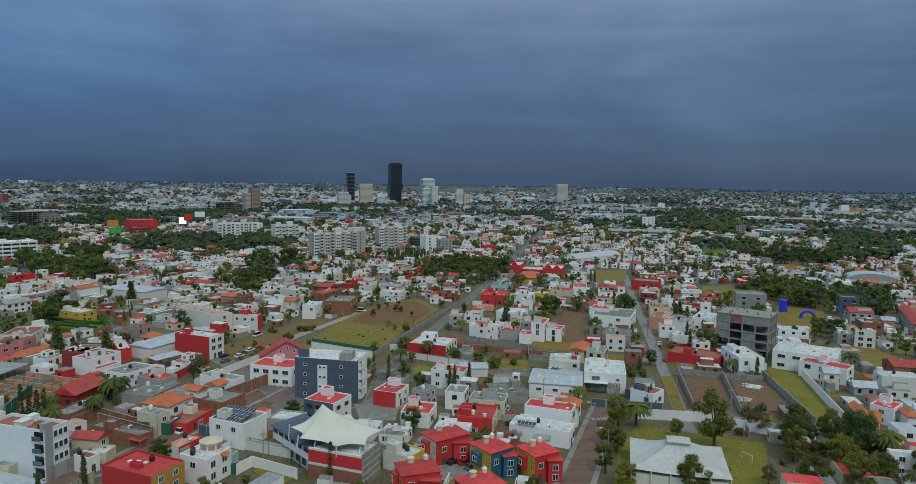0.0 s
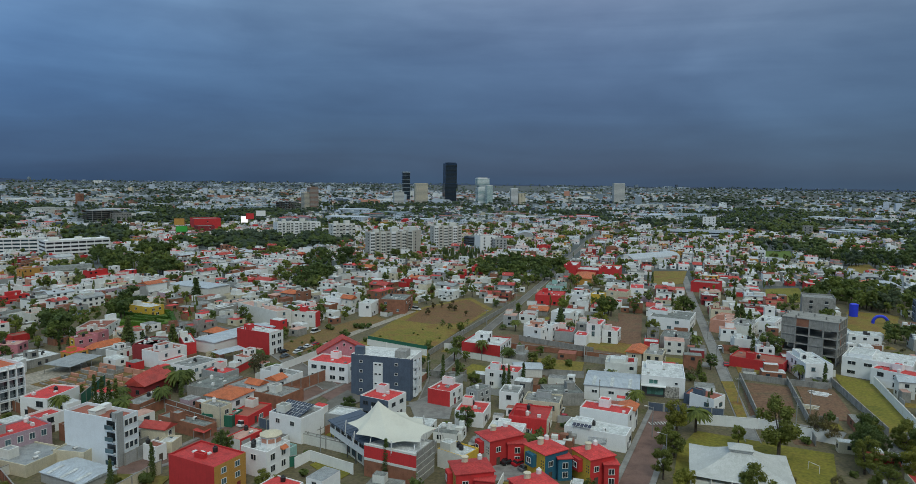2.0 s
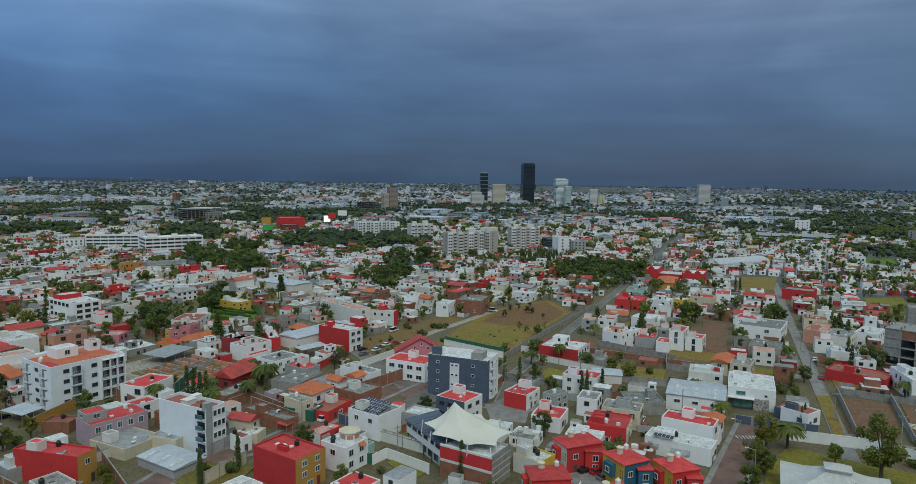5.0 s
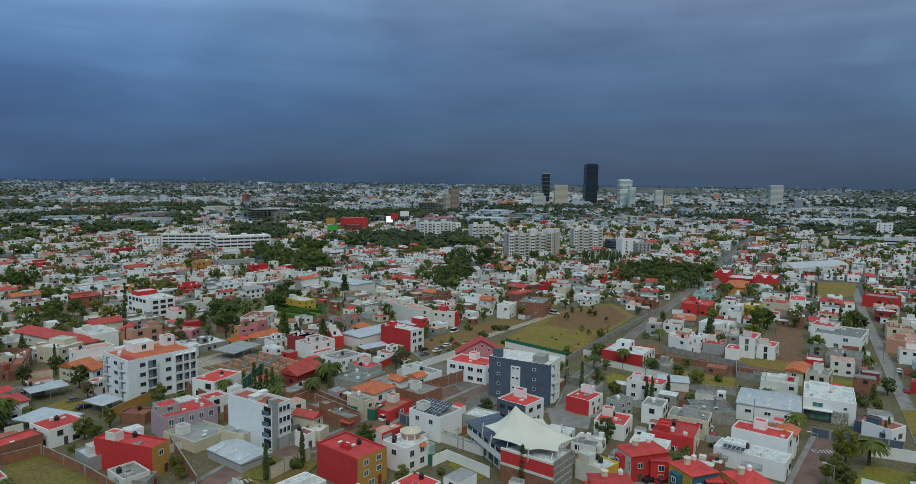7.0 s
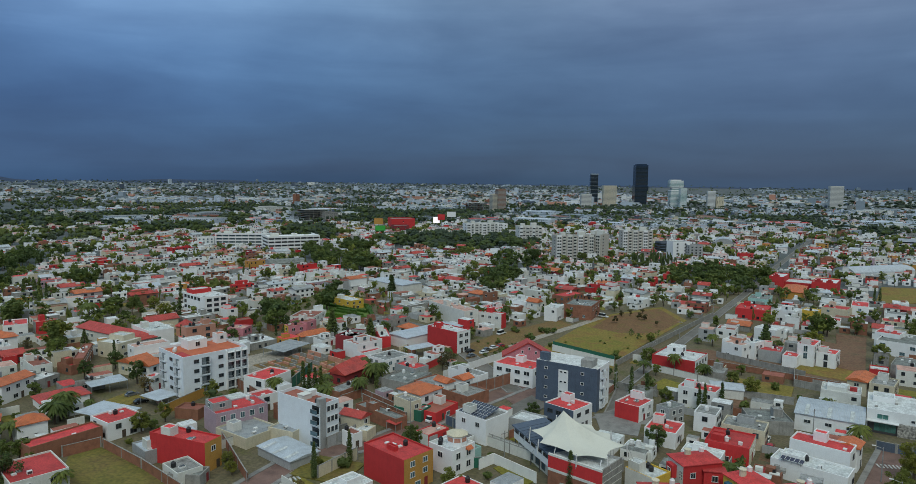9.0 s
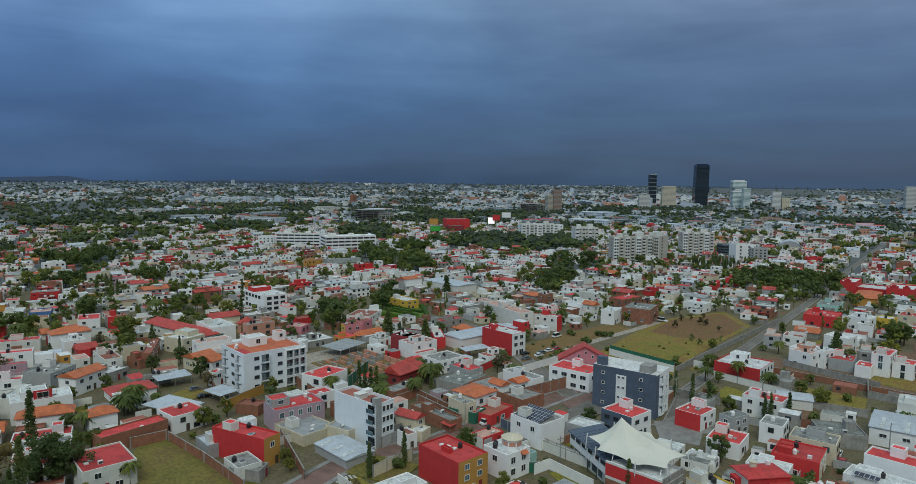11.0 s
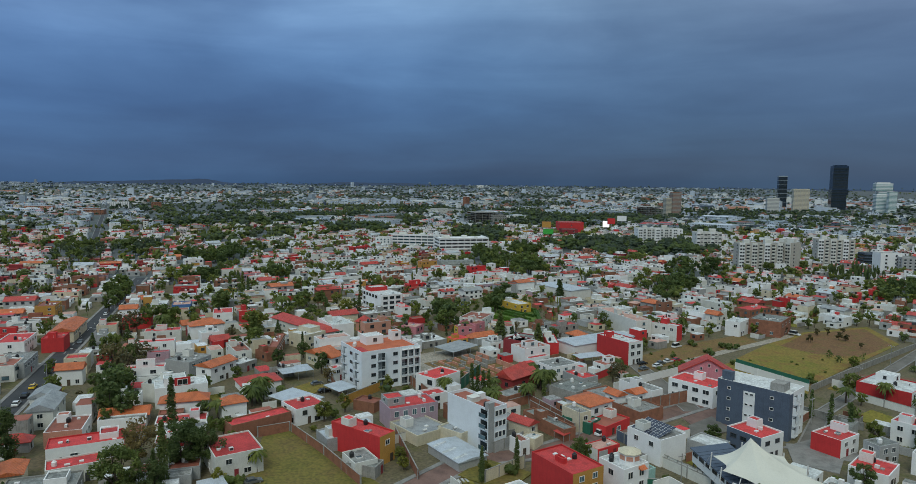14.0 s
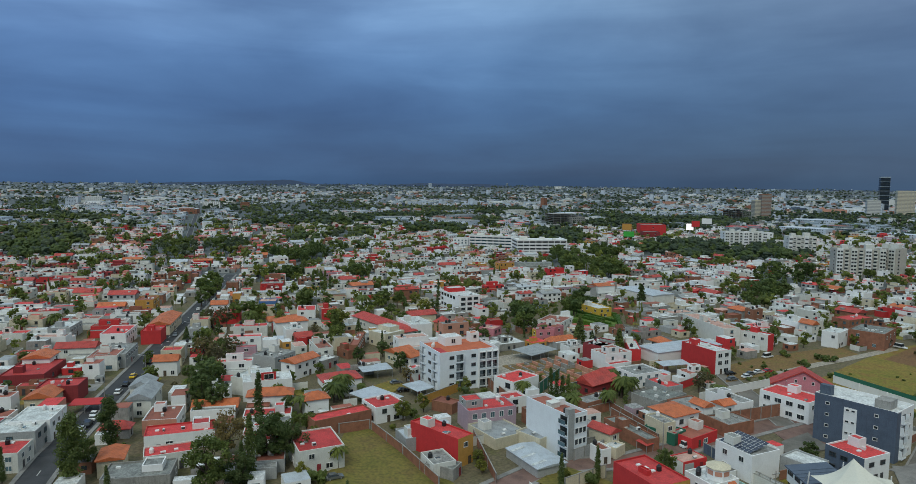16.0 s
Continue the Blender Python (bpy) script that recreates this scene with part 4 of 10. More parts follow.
def stacked_tower(x, y, face, volumes, wall, pane, step, label, rings=(), ring="frame_white", turn=10.0, strip=0.6, ribs=0):
    """A tower of shifted boxes (x0, x1, y0, y1, z0, z1), each with its floors banded in glass, and proud rings at some heights."""
    ob = thing("skyscraper", x, y, 0, face + turn, label, "skyscraper")
    for x0, x1, y0, y1, z0, z1 in volumes:
        take(x, y, x1 - x0 + 4, y1 - y0 + 4, face + turn)
        b = Build()
        b.box(x0, x1, y0, y1, z0, z1, wall, {"top": "roof_grey"}, None, True)
        v = part("volume", b, ob)
        n = int((z1 - z0 - 1.0) / step)
        if n and strip:
            q = Build()
            q.box(x0 - 0.15, x1 + 0.15, y0 - 0.15, y1 + 0.15, 0, step * strip, pane, bottom=True)
            q = q.mesh("window_band")
            for k in range(n):
                part("window_band", q, v, "", pose(0, 0, z0 + 0.8 + k * step))
        for k in range(ribs):
            r = Build()
            r.box(-0.5, 0.5, -0.5, 0, z0, z1 + 0.3, "beige")
            part("rib", r, v, "", pose(x0 + (k + 0.5) * (x1 - x0) / ribs, y0 - 0.1, 0))
    x0, x1, y0, y1, z0, z1 = volumes[0]
    for z, t in rings:
        r = Build()
        r.box(x0 - 0.9, x1 + 0.9, y0 - 0.9, y1 + 0.9, z, z + t, ring, bottom=True)
        part("ring", r, ob, "pale floor ring")
    return ob


def apartment_slab(x, y, w, h, rot, d, bays, floors, label, wall="beige"):
    """A long block of flats: proud pale bays with windows, recessed grey strips with balconies, blank end walls."""
    ob = thing("apartment_block", x, y, 0, rot, label, "apartment block")
    take(x, y, w + 4, d + 4, rot)
    b = Build()
    walls_of(b, w, d, 0, h, wall, None, 0.7, "roof_grey")
    part("wall", b, ob)
    step = (h - 0.8) / floors
    p, g = Build(), Build()
    p.box(-0.75, 0.75, -0.1, 0.02, -0.65, 0.65, "pane")
    p.box(-0.85, 0.85, -0.22, 0.02, -0.8, -0.65, "white", bottom=True)
    extrude(g, [(-1.3, v, z) for v, z in ((0.02, -1.15), (0.02, -0.95), (-0.9, -0.95), (-0.9, -0.1), (-1.0, -0.1), (-1.0, -1.15))], (2.6, 0, 0), "offwhite")
    door = Build()
    door.box(-1.1, 1.1, -0.1, 0.02, -0.95, 0.95, "pane")
    door = door.mesh("window")
    win, bal = p.mesh("window"), g.mesh("balcony")
    for k in range(bays):
        u = -w / 2 + (k + 0.5) * w / bays
        if k % 2 == 0:
            q = Build()
            q.box(-w / bays * 0.42, w / bays * 0.42, -1.1, 0, 0, h + 0.5, "offwhite" if k % 4 else "white")
            part("bay", q, ob, "", pose(u, -d / 2, 0))
        for f in range(floors):
            z = step * (f + 0.55)
            if k % 2 == 0:
                for e in (-0.2, 0.2):
                    part("window", win, ob, "", pose(u + e * w / bays, -d / 2 - 1.1, z))
            else:
                part("balcony", bal, ob, "", pose(u, -d / 2, z))
                part("window", door, ob, "", pose(u, -d / 2, z))
    for f in range(floors):
        for sd in (-1, 1):
            part("window", win, ob, "", pose(sd * w / 2, -d * 0.2, step * (f + 0.55), 0, 0, 90 * sd))
    for u, ww, e in ((-0.28, 4.5, 2.6), (0.22, 6.0, 3.2)):
        q = Build()
        q.box(-ww / 2, ww / 2, -2, 2, h - 0.7, h + e, "offwhite")
        part("roof_house", q, ob, "", pose(u * w, 0, 0))
    return ob


def deck_building(x, y, w, h, rot, d, floors, label, name, glazed=False):
    """A white building of long bands: deep openings between solid parapets, with posts."""
    ob = thing(name, x, y, 0, rot, label, "building")
    take(x, y, w + 4, d + 4, rot)
    b = Build()
    b.box(-w / 2 + 1.2, w / 2 - 1.2, -d / 2 + 1.2, d / 2 - 1.2, 0, h - 0.6, "pane_blue" if glazed else "frame_dark")
    part("core", b, ob)
    step = h / floors
    for k in range(floors + 1):
        z = k * step
        q = Build()
        q.box(-w / 2, w / 2, -d / 2, d / 2, z - 0.3, z + 0.05, "white", bottom=True)
        q.box(-w / 2, w / 2, -d / 2, -d / 2 + 0.25, z, z + step * 0.42, "white")
        q.box(-w / 2, -w / 2 + 0.25, -d / 2, d / 2, z, z + step * 0.42, "white")
        q.box(w / 2 - 0.25, w / 2, -d / 2, d / 2, z, z + step * 0.42, "white")
        part("deck", q, ob)
    for k in range(int(w / 6) + 1):
        q = Build()
        q.box(-0.3, 0.3, -0.1, 0.4, 0, h, "white")
        part("post", q, ob, "", pose(-w / 2 + 0.4 + k * (w - 0.8) / int(w / 6), -d / 2, 0))
    for u, v, ww, e in ((-0.3, 0.1, 8, 2.8), (0.1, 0.2, 5, 2.0), (0.3, -0.1, 3, 1.4)):
        q = Build()
        q.box(-ww / 2, ww / 2, -2.5, 2.5, h, h + e, "offwhite")
        part("roof_house", q, ob, "", pose(u * w, v * d, 0))
    return ob


def stepped_hall(x, y, w, h, rot, d):
    """A big red building whose parapets step down towards the middle."""
    ob = thing("store", x, y, 0, rot, "big plain red building with stepped walls", "store")
    take(x, y, w, d, rot, 1)
    for name, x0, x1, y0, z in (("wall", -0.5, -0.28, -0.5, 1.0), ("wall", -0.28, 0.14, -0.38, 0.62), ("wall", 0.14, 0.5, -0.5, 0.86)):
        b = Build()
        walls_of(b, (x1 - x0) * w, (0.5 - y0) * d, 0, h * z, "red", None, 0.6, "roof_white")
        part(name, b, ob, "", pose((x0 + x1) / 2 * w, (0.5 + y0) / 2 * d, 0))
    for k, (u, z, ww) in enumerate(((-0.39, 1.0, 0.1), (0.24, 0.86, 0.12), (0.4, 0.86, 0.1))):
        b = Build()
        b.box(-ww * w / 2, ww * w / 2, 0, 0.3, h * z, h * z + 1.2, "red")
        b.box(-ww * w / 4, ww * w / 4, 0.02, 0.28, h * z + 1.2, h * z + 2.0, "red")
        part("stepped_gable", b, ob, "", pose(u * w, -d / 2, 0))
    for u in (-0.15, 0.0, 0.3):
        put_window(ob, u * w, -d * (0.38 if u < 0.14 else 0.5), 2.2, 2.2, 1.4, 0, "frame_dark", "pane", plain=True)
    return ob


def frame_block(x, y, w, h, face, d=14.0, floors=5, turn=0.0, mat="concrete", label="unfinished concrete frame of a tall building", infill=0.3, cols=6, lean=False, closed=0.75):
    """A bare concrete skeleton: slabs, columns, some infill walls."""
    rot = face + turn
    ob = thing("unfinished_building", x, y, 0, rot, label, "construction")
    take(x, y, w + 3, d + 3, rot)
    rng = random.Random(9)
    step = h / floors
    s = Build()
    s.box(-w / 2, w / 2, -d / 2, d / 2, -0.25, 0.0, mat, bottom=True)
    me = s.mesh("floor_slab")
    c = Build()
    c.box(-0.25, 0.25, -0.25, 0.25, 0, step - 0.25, mat)
    mc = c.mesh("column")
    rows = max(2, int(d / 5))
    for k in range(floors + 1):
        if k:
            part("floor_slab", me, ob, "", pose(0, 0, k * step))
        for i in range(cols + 1):
            for j in range(rows + 1):
                if (0 < j < rows and 0 < i < cols and k < floors) or (lean and j):
                    continue
                if k == floors and rng.random() < 0.5:
                    continue
                part("column", mc, ob, "", pose(-w / 2 + 0.3 + i * (w - 0.6) / cols, -d / 2 + 0.3 + j * (d - 0.6) / rows, k * step) @ Matrix.Diagonal((1, 1, 1 if k < floors else 0.35, 1)))
    for k in range(floors):
        for i in range(cols):
            for y0 in ((d / 2 - 0.5,) if lean else (-d / 2 + 0.5, d / 2 - 0.5)):
                if rng.random() < infill + (0.4 if y0 > 0 else 0) + (0.3 if i < cols / 2 else 0):
                    q = Build()
                    hh = step - 0.25 if rng.random() < 0.7 else step * 0.4
                    q.box(0.25, (w - 0.6) / cols - 0.25, -0.08, 0.08, 0, hh, rng.choice(("brick", "concrete", "concrete", "grey")))
                    part("infill_wall", q, ob, "", pose(-w / 2 + 0.3 + i * (w - 0.6) / cols, y0, k * step))
        for j in range(0 if lean else rows):
            for s_ in (-1, 1):
                if rng.random() < closed:
                    q = Build()
                    q.box(-0.08, 0.08, 0.25, (d - 0.6) / rows - 0.25, 0, step - 0.25, rng.choice(("concrete", "concrete", "brick")))
                    part("infill_wall", q, ob, "", pose(s_ * (w / 2 - 0.3), -d / 2 + 0.3 + j * (d - 0.6) / rows, k * step))
    return ob


def vault(x, y, w, h, face, d=40.0, turn=0.0, mat="sheet_metal", label="long hall under a pale curved metal roof"):
    ob = thing("vaulted_hall", x, y, 0, face + turn, label, "hall")
    take(x, y, w, d, face + turn)
    b = Build()
    lo, n = h * 0.45, 12
    b.box(-w / 2, w / 2, -d / 2, d / 2, 0, lo, "offwhite")
    part("wall", b, ob)
    r = Build()
    pts = [(-w / 2 * math.cos(i * math.pi / n), lo + (h - lo) * math.sin(i * math.pi / n)) for i in range(n + 1)]
    for i in range(n):
        (a, za), (c, zc) = pts[i], pts[i + 1]
        r.face([(a, -d / 2 - 0.3, za), (c, -d / 2 - 0.3, zc), (c, d / 2, zc), (a, d / 2, za)], mat)
    r.face([(p[0], -d / 2 - 0.1, p[1]) for p in pts], "grey")
    part("roof", r, ob)
    return ob


def billboard(x, y, w, h, face, tall=5.0, mat="red", lit=False, turn=0.0, label="billboard on a steel post"):
    ob = thing("billboard", x, y, 0, face + turn, label, "billboard")
    p = Build()
    p.tube(0, 0.3, 0, h - 0.2, 0.5, 0.4, "steel", 8)
    part("post", p, ob)
    f = Build()
    f.box(-w / 2 - 0.2, w / 2 + 0.2, -0.2, 0.4, h - tall - 0.2, h + 0.2, "frame_dark", bottom=True)
    part("frame", f, ob)
    s = Build()
    s.box(-w / 2, w / 2, -0.28, -0.2, h - tall, h, mat, bottom=True)
    part("panel", s, ob)
    return ob


def grove(x, y, long, wide, rot, n, kind="broadleaf", s=1.0):
    """Trees scattered over an oval of ground; far ones form one wood."""
    rng = random.Random(int(x * 3 + y * 7 + n))
    far = math.hypot(x, y) > 310
    b = Build() if far else None
    n = int(n * (1.8 if math.hypot(x, y) > 700 else 1.35 if far else 1))
    c, sn = math.cos(radians(rot)), math.sin(radians(rot))
    for _ in range(n):
        a, r = rng.uniform(0, math.tau), math.sqrt(rng.random())
        u, v = math.cos(a) * r * long / 2, math.sin(a) * r * wide / 2
        px, py = x + c * u - sn * v, y + sn * u + c * v
        k = s * rng.uniform(0.7, 1.25)
        if far:
            # farther woods mix in the leaf tone that has haze in it
            mat = {"broadleaf": rng.choice(("foliage", "foliage_dark", "foliage_dark") if math.hypot(x, y) < 700 else ("foliage_dark", "foliage_hazy")), "dark": rng.choice(("foliage_dark", "foliage_dark", "foliage_hazy")), "cypress": "foliage_dark", "conifer": "foliage_dark", "dry": "foliage_dry", "bright": "foliage_light"}.get(kind, "foliage")
            if kind == "cypress":
                blob_tree(b, rng, px, py, ground_z(px, py), 1.3 * k, 11 * k, mat, 5)
            elif math.hypot(x, y) < 720:
                mass_tree(b, rng, px, py, 0.0, (0.35 if kind == "shrub" else 1.3) * k, mat, 30 if kind == "shrub" else 110)
            else:
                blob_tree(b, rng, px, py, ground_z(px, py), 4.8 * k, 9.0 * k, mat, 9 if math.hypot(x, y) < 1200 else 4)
        else:
            tree(px, py, kind, k, rng)
    if far:
        solo("wood", b, "low brownish bushes on rough grass" if kind == "shrub" else "dense dark green trees seen from far", "trees", "", "stuff")
    take(x, y, long * 0.72, wide * 0.72, rot)


def ground_z(x, y):
    r = math.hypot(x, y)
    return 0.0 if r < 1800 else 31.0 * ((r - 1800) / 3100) ** 1.5


def build_ground():
    """One sheet, flat under the town and rising gently towards the horizon."""
    b = Build()
    rings = [0, 60, 120, 240, 480, 900, 1400, 1800, 2200, 2600, 3000, 3400, 3800, 4200, 4600, 4900]
    n = 96
    verts, faces = [(0, 0, 0)], []
    for r in rings[1:]:
        for i in range(n):
            a = i * math.tau / n
            px, py = r * math.cos(a), r * math.sin(a)
            verts.append((px, py, ground_z(px, py)))
    for i in range(n):
        faces.append((0, 1 + i, 1 + (i + 1) % n))
    for k in range(len(rings) - 2):
        for i in range(n):
            p, q = 1 + k * n, 1 + (k + 1) * n
            faces.append((p + i, q + i, q + (i + 1) % n, p + (i + 1) % n))
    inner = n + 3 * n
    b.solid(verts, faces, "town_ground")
    # beyond 480 m the sheet takes the haze-blued ground colour
    s = b.slot("hazy_ground")
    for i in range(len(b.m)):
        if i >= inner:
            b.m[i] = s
    solo("ground", b, "dusty town ground with dry grass", "ground", "", "structure")


build_ground()


def ridge(az0, az1, dist, height, seed, label):
    """A low far mountain on the skyline, its blue standing for the haze."""
    rng = np.random.default_rng(seed)
    n, b = 40, Build()
    top = [height * math.sin(math.pi * i / n) ** 1.3 * (0.85 + 0.15 * math.sin(i * 0.31 + seed) + 0.06 * float(rng.random())) for i in range(n + 1)]
    P = [(radians(az0 + (az1 - az0) * i / n)) for i in range(n + 1)]
    z0 = ground_z(0, dist) - 5
    for i in range(n):
        a, c = P[i], P[i + 1]
        f = lambda q, r, z: (-math.sin(q) * r, math.cos(q) * r, z)
        b.face([f(a, dist - 250, z0), f(c, dist - 250, z0), f(c, dist, z0 + top[i + 1]), f(a, dist, z0 + top[i])], "hazy_hill")
        b.face([f(a, dist, z0 + top[i]), f(c, dist, z0 + top[i + 1]), f(c, dist + 90, z0), f(a, dist + 90, z0)], "hazy_hill")
    solo("hill", b, label, "hill", "", "structure")


def blue_arch(x, y, rot):
    ob = thing("inflatable_arch", x, y, 0, rot, "bright blue inflatable arch on a field", "inflatable")
    b = Build()
    n, m = 18, 12
    line = [(3.2, 0.0, 0.0)] + [(3.2 * math.cos(math.pi * i / n), math.pi * i / n, 0.6 + 3.4 * math.sin(math.pi * i / n)) for i in range(n + 1)] + [(-3.2, math.pi, 0.0)]
    verts = [(px + 0.75 * math.cos(q) * math.cos(a), 0.75 * math.sin(q), pz + 0.75 * math.cos(q) * math.sin(a)) for px, a, pz in line for q in (k * math.tau / m for k in range(m))]
    b.solid(verts, [(i * m + k, i * m + (k + 1) % m, (i + 1) * m + (k + 1) % m, (i + 1) * m + k) for i in range(len(line) - 1) for k in range(m)], "plastic_blue")
    part("arch", b, ob)


def modern_house(x, y, w, d, h, rot):
    """White cube over a recessed glazed ground floor and a pebble wall."""
    ob = house(x, y, w, d, h, rot, wall="white", roof="roof_white", up=(0.2, 0.2, 0.3, 0.4, 1.2), sides=("front",), gap=5, win=(1.6, 1.3), seed=51, label="white modern house with a glazed ground floor and pebble wall")
    f = -w / 2
    # a dark panel on the wall face stands for the recess's shade
    b = Build()
    b.box(f - 0.12, f + 0.02, -0.6, d / 2 - 0.3, 0.0, 3.5, "frame_dark")
    part("recess", b, ob, "dark flat panel for the shade of an entrance recess")
    for k in range(4):
        g = Build()
        g.box(-0.06, 0.0, -0.62, 0.62, -1.2, 1.2, "teal_glass", bottom=True)
        part("pane", g, ob, "greenish glass pane", pose(f - 0.12, 0.4 + 1.3 * k, 1.9))
    b = Build()
    b.box(f - 0.6, f + 0.02, -d / 2 + 1.8, -0.6, 0, 3.7, "pebble")
    part("pebble_wall", b, ob, "speckled pebble-faced wall")
    b = Build()
    b.box(f - 1.6, f + 0.02, -0.9, d / 2, 3.5, 3.75, "white", bottom=True)
    part("eave_slab", b, ob)
    put_window(ob, f, d * 0.22, h - 1.9, 2.6, 1.3, -90, "frame_white", "teal_glass")
    put_window(ob, f, -d * 0.3, h - 2.0, 0.8, 0.7, -90)
    return ob


def crosswalk(x, y, long, rot):
    """Worn white bars across a street."""
    ob = thing("crosswalk", x, y, 0.0, rot, "worn white crosswalk bars on the street", "crosswalk", kind="structure")
    b = Build()
    b.box(-0.22, 0.22, -1.1, 1.1, 0.0, 0.135, "worn_white")
    me = b.mesh("bar")
    n = int(long / 0.9)
    for k in range(n):
        part("bar", me, ob, "", pose((k + 0.5) * long / n - long / 2, 0, 0))
    return ob


def antenna_mast(x, y, h):
    """A slim lattice mast: three legs, rings and slanting braces, a whip on top."""
    ob = thing("antenna_mast", x, y, 0, 15, "slim pale steel lattice antenna mast", "antenna mast")
    take(x, y, 3, 3, 15)
    foot = [(0.9 * math.cos(a), 0.9 * math.sin(a)) for a in (0.0, math.tau / 3, 2 * math.tau / 3)]
    for u, v in foot:
        b = Build()
        b.beam((u, v, 0), (u * 0.35, v * 0.35, h), 0.11, "frame_white", 5, 0.08)
        part("leg", b, ob)
    n = 10
    for k in range(n):
        f, g = 1 - 0.65 * k / n, 1 - 0.65 * (k + 1) / n
        b = Build()
        for i in range(3):
            p, q = foot[i], foot[(i + 1) % 3]
            b.beam((p[0] * f, p[1] * f, h * k / n), (q[0] * g, q[1] * g, h * (k + 1) / n), 0.05, "frame_white", 4, 0.05)
            b.beam((p[0] * g, p[1] * g, h * (k + 1) / n), (q[0] * g, q[1] * g, h * (k + 1) / n), 0.05, "frame_white", 4, 0.05)
        part("brace", b, ob)
    b = Build()
    b.beam((0, 0, h), (0, 0, h + 3.0), 0.06, "frame_white", 5, 0.03)
    part("whip", b, ob)
    return ob


def blue_drum(x, y, w, h):
    ob = thing("water_reservoir", x, y, 0, 0, "bright blue upright water reservoir", "tank")
    b = Build()
    b.tube(0, 0, 0, h - 0.5, w / 2, w / 2, "plastic_blue", 16, False)
    b.tube(0, 0, h - 0.5, h, w / 2, w / 4, "plastic_blue", 16)
    part("shell", b, ob)


def mesh_fence(x0, y0, x1, y1, z0, h):
    """A green windbreak mesh on posts above a wall."""
    L, a = math.hypot(x1 - x0, y1 - y0), math.degrees(math.atan2(y1 - y0, x1 - x0))
    ob = thing("mesh_fence", (x0 + x1) / 2, (y0 + y1) / 2, 0, a, "green mesh fence above a white wall", "fence")
    b = Build()
    b.box(-L / 2, L / 2, 0.12, 0.16, z0, z0 + h, "green", bottom=True)
    part("mesh", b, ob)
    for k in range(int(L / 3) + 1):
        p = Build()
        p.tube(0, 0.2, 0, z0 + h + 0.1, 0.05, 0.05, "steel", 6)
        part("post", p, ob, "", pose(-L / 2 + k * L / int(L / 3), 0, 0))


def pavilion(x, y, w, d, h, rot):
    """A hall under a white stretched hip roof with a raised vent."""
    ob = thing("pavilion", x, y, 0, rot, "white pavilion with a hipped canvas roof on a lawn", "pavilion")
    take(x, y, w, d, rot, 2)
    r = Build()
    X, Y, a, z1 = w / 2, d / 2, 2.2, h + 3.6
    n = 10
    low, top = [(-X, -Y), (X, -Y), (X, Y), (-X, Y)], [(-a, -a * 0.7), (a, -a * 0.7), (a, a * 0.7), (-a, a * 0.7)]
    for k in range(4):
        m = (k + 1) % 4
        for i in range(n):
            f0, f1 = i / n, (i + 1) / n
            for j in range(n):
                g0, g1 = j / n, (j + 1) / n

                def at(f, q):
                    sag = -0.5 * math.sin(math.pi * f) - 0.35 * math.sin(math.pi * q) * (1 - f)
                    px = (low[k][0] * (1 - q) + low[m][0] * q) * (1 - f) + (top[k][0] * (1 - q) + top[m][0] * q) * f
                    py = (low[k][1] * (1 - q) + low[m][1] * q) * (1 - f) + (top[k][1] * (1 - q) + top[m][1] * q) * f
                    return (px, py, h + (z1 - h) * f + sag)

                r.face([at(f0, g0), at(f0, g1), at(f1, g1), at(f1, g0)], "canvas_white")
    part("roof", r, ob)
    v = Build()
    v.box(-a - 0.3, a + 0.3, -a * 0.7 - 0.3, a * 0.7 + 0.3, z1 + 0.1, z1 + 0.7, "canvas_white", bottom=True)
    pitched(v, 2 * a, 1.4 * a, z1 + 0.72, 0.9, "canvas_white", True, 0.5)
    part("roof_vent", v, ob)
    c = Build()
    c.box(-X + 0.6, X - 0.6, -Y + 0.6, Y - 0.6, 0, h - 1.2, "offwhite")
    part("wall", c, ob)
    for i in range(6):
        for s in (-1, 1):
            p = Build()
            p.tube(0, 0, 0, h - 0.2, 0.14, 0.14, "frame_white", 8)
            part("post", p, ob, "", pose(-X + 0.3 + i * (w - 0.6) / 5, s * (Y - 0.3), 0))
    return ob


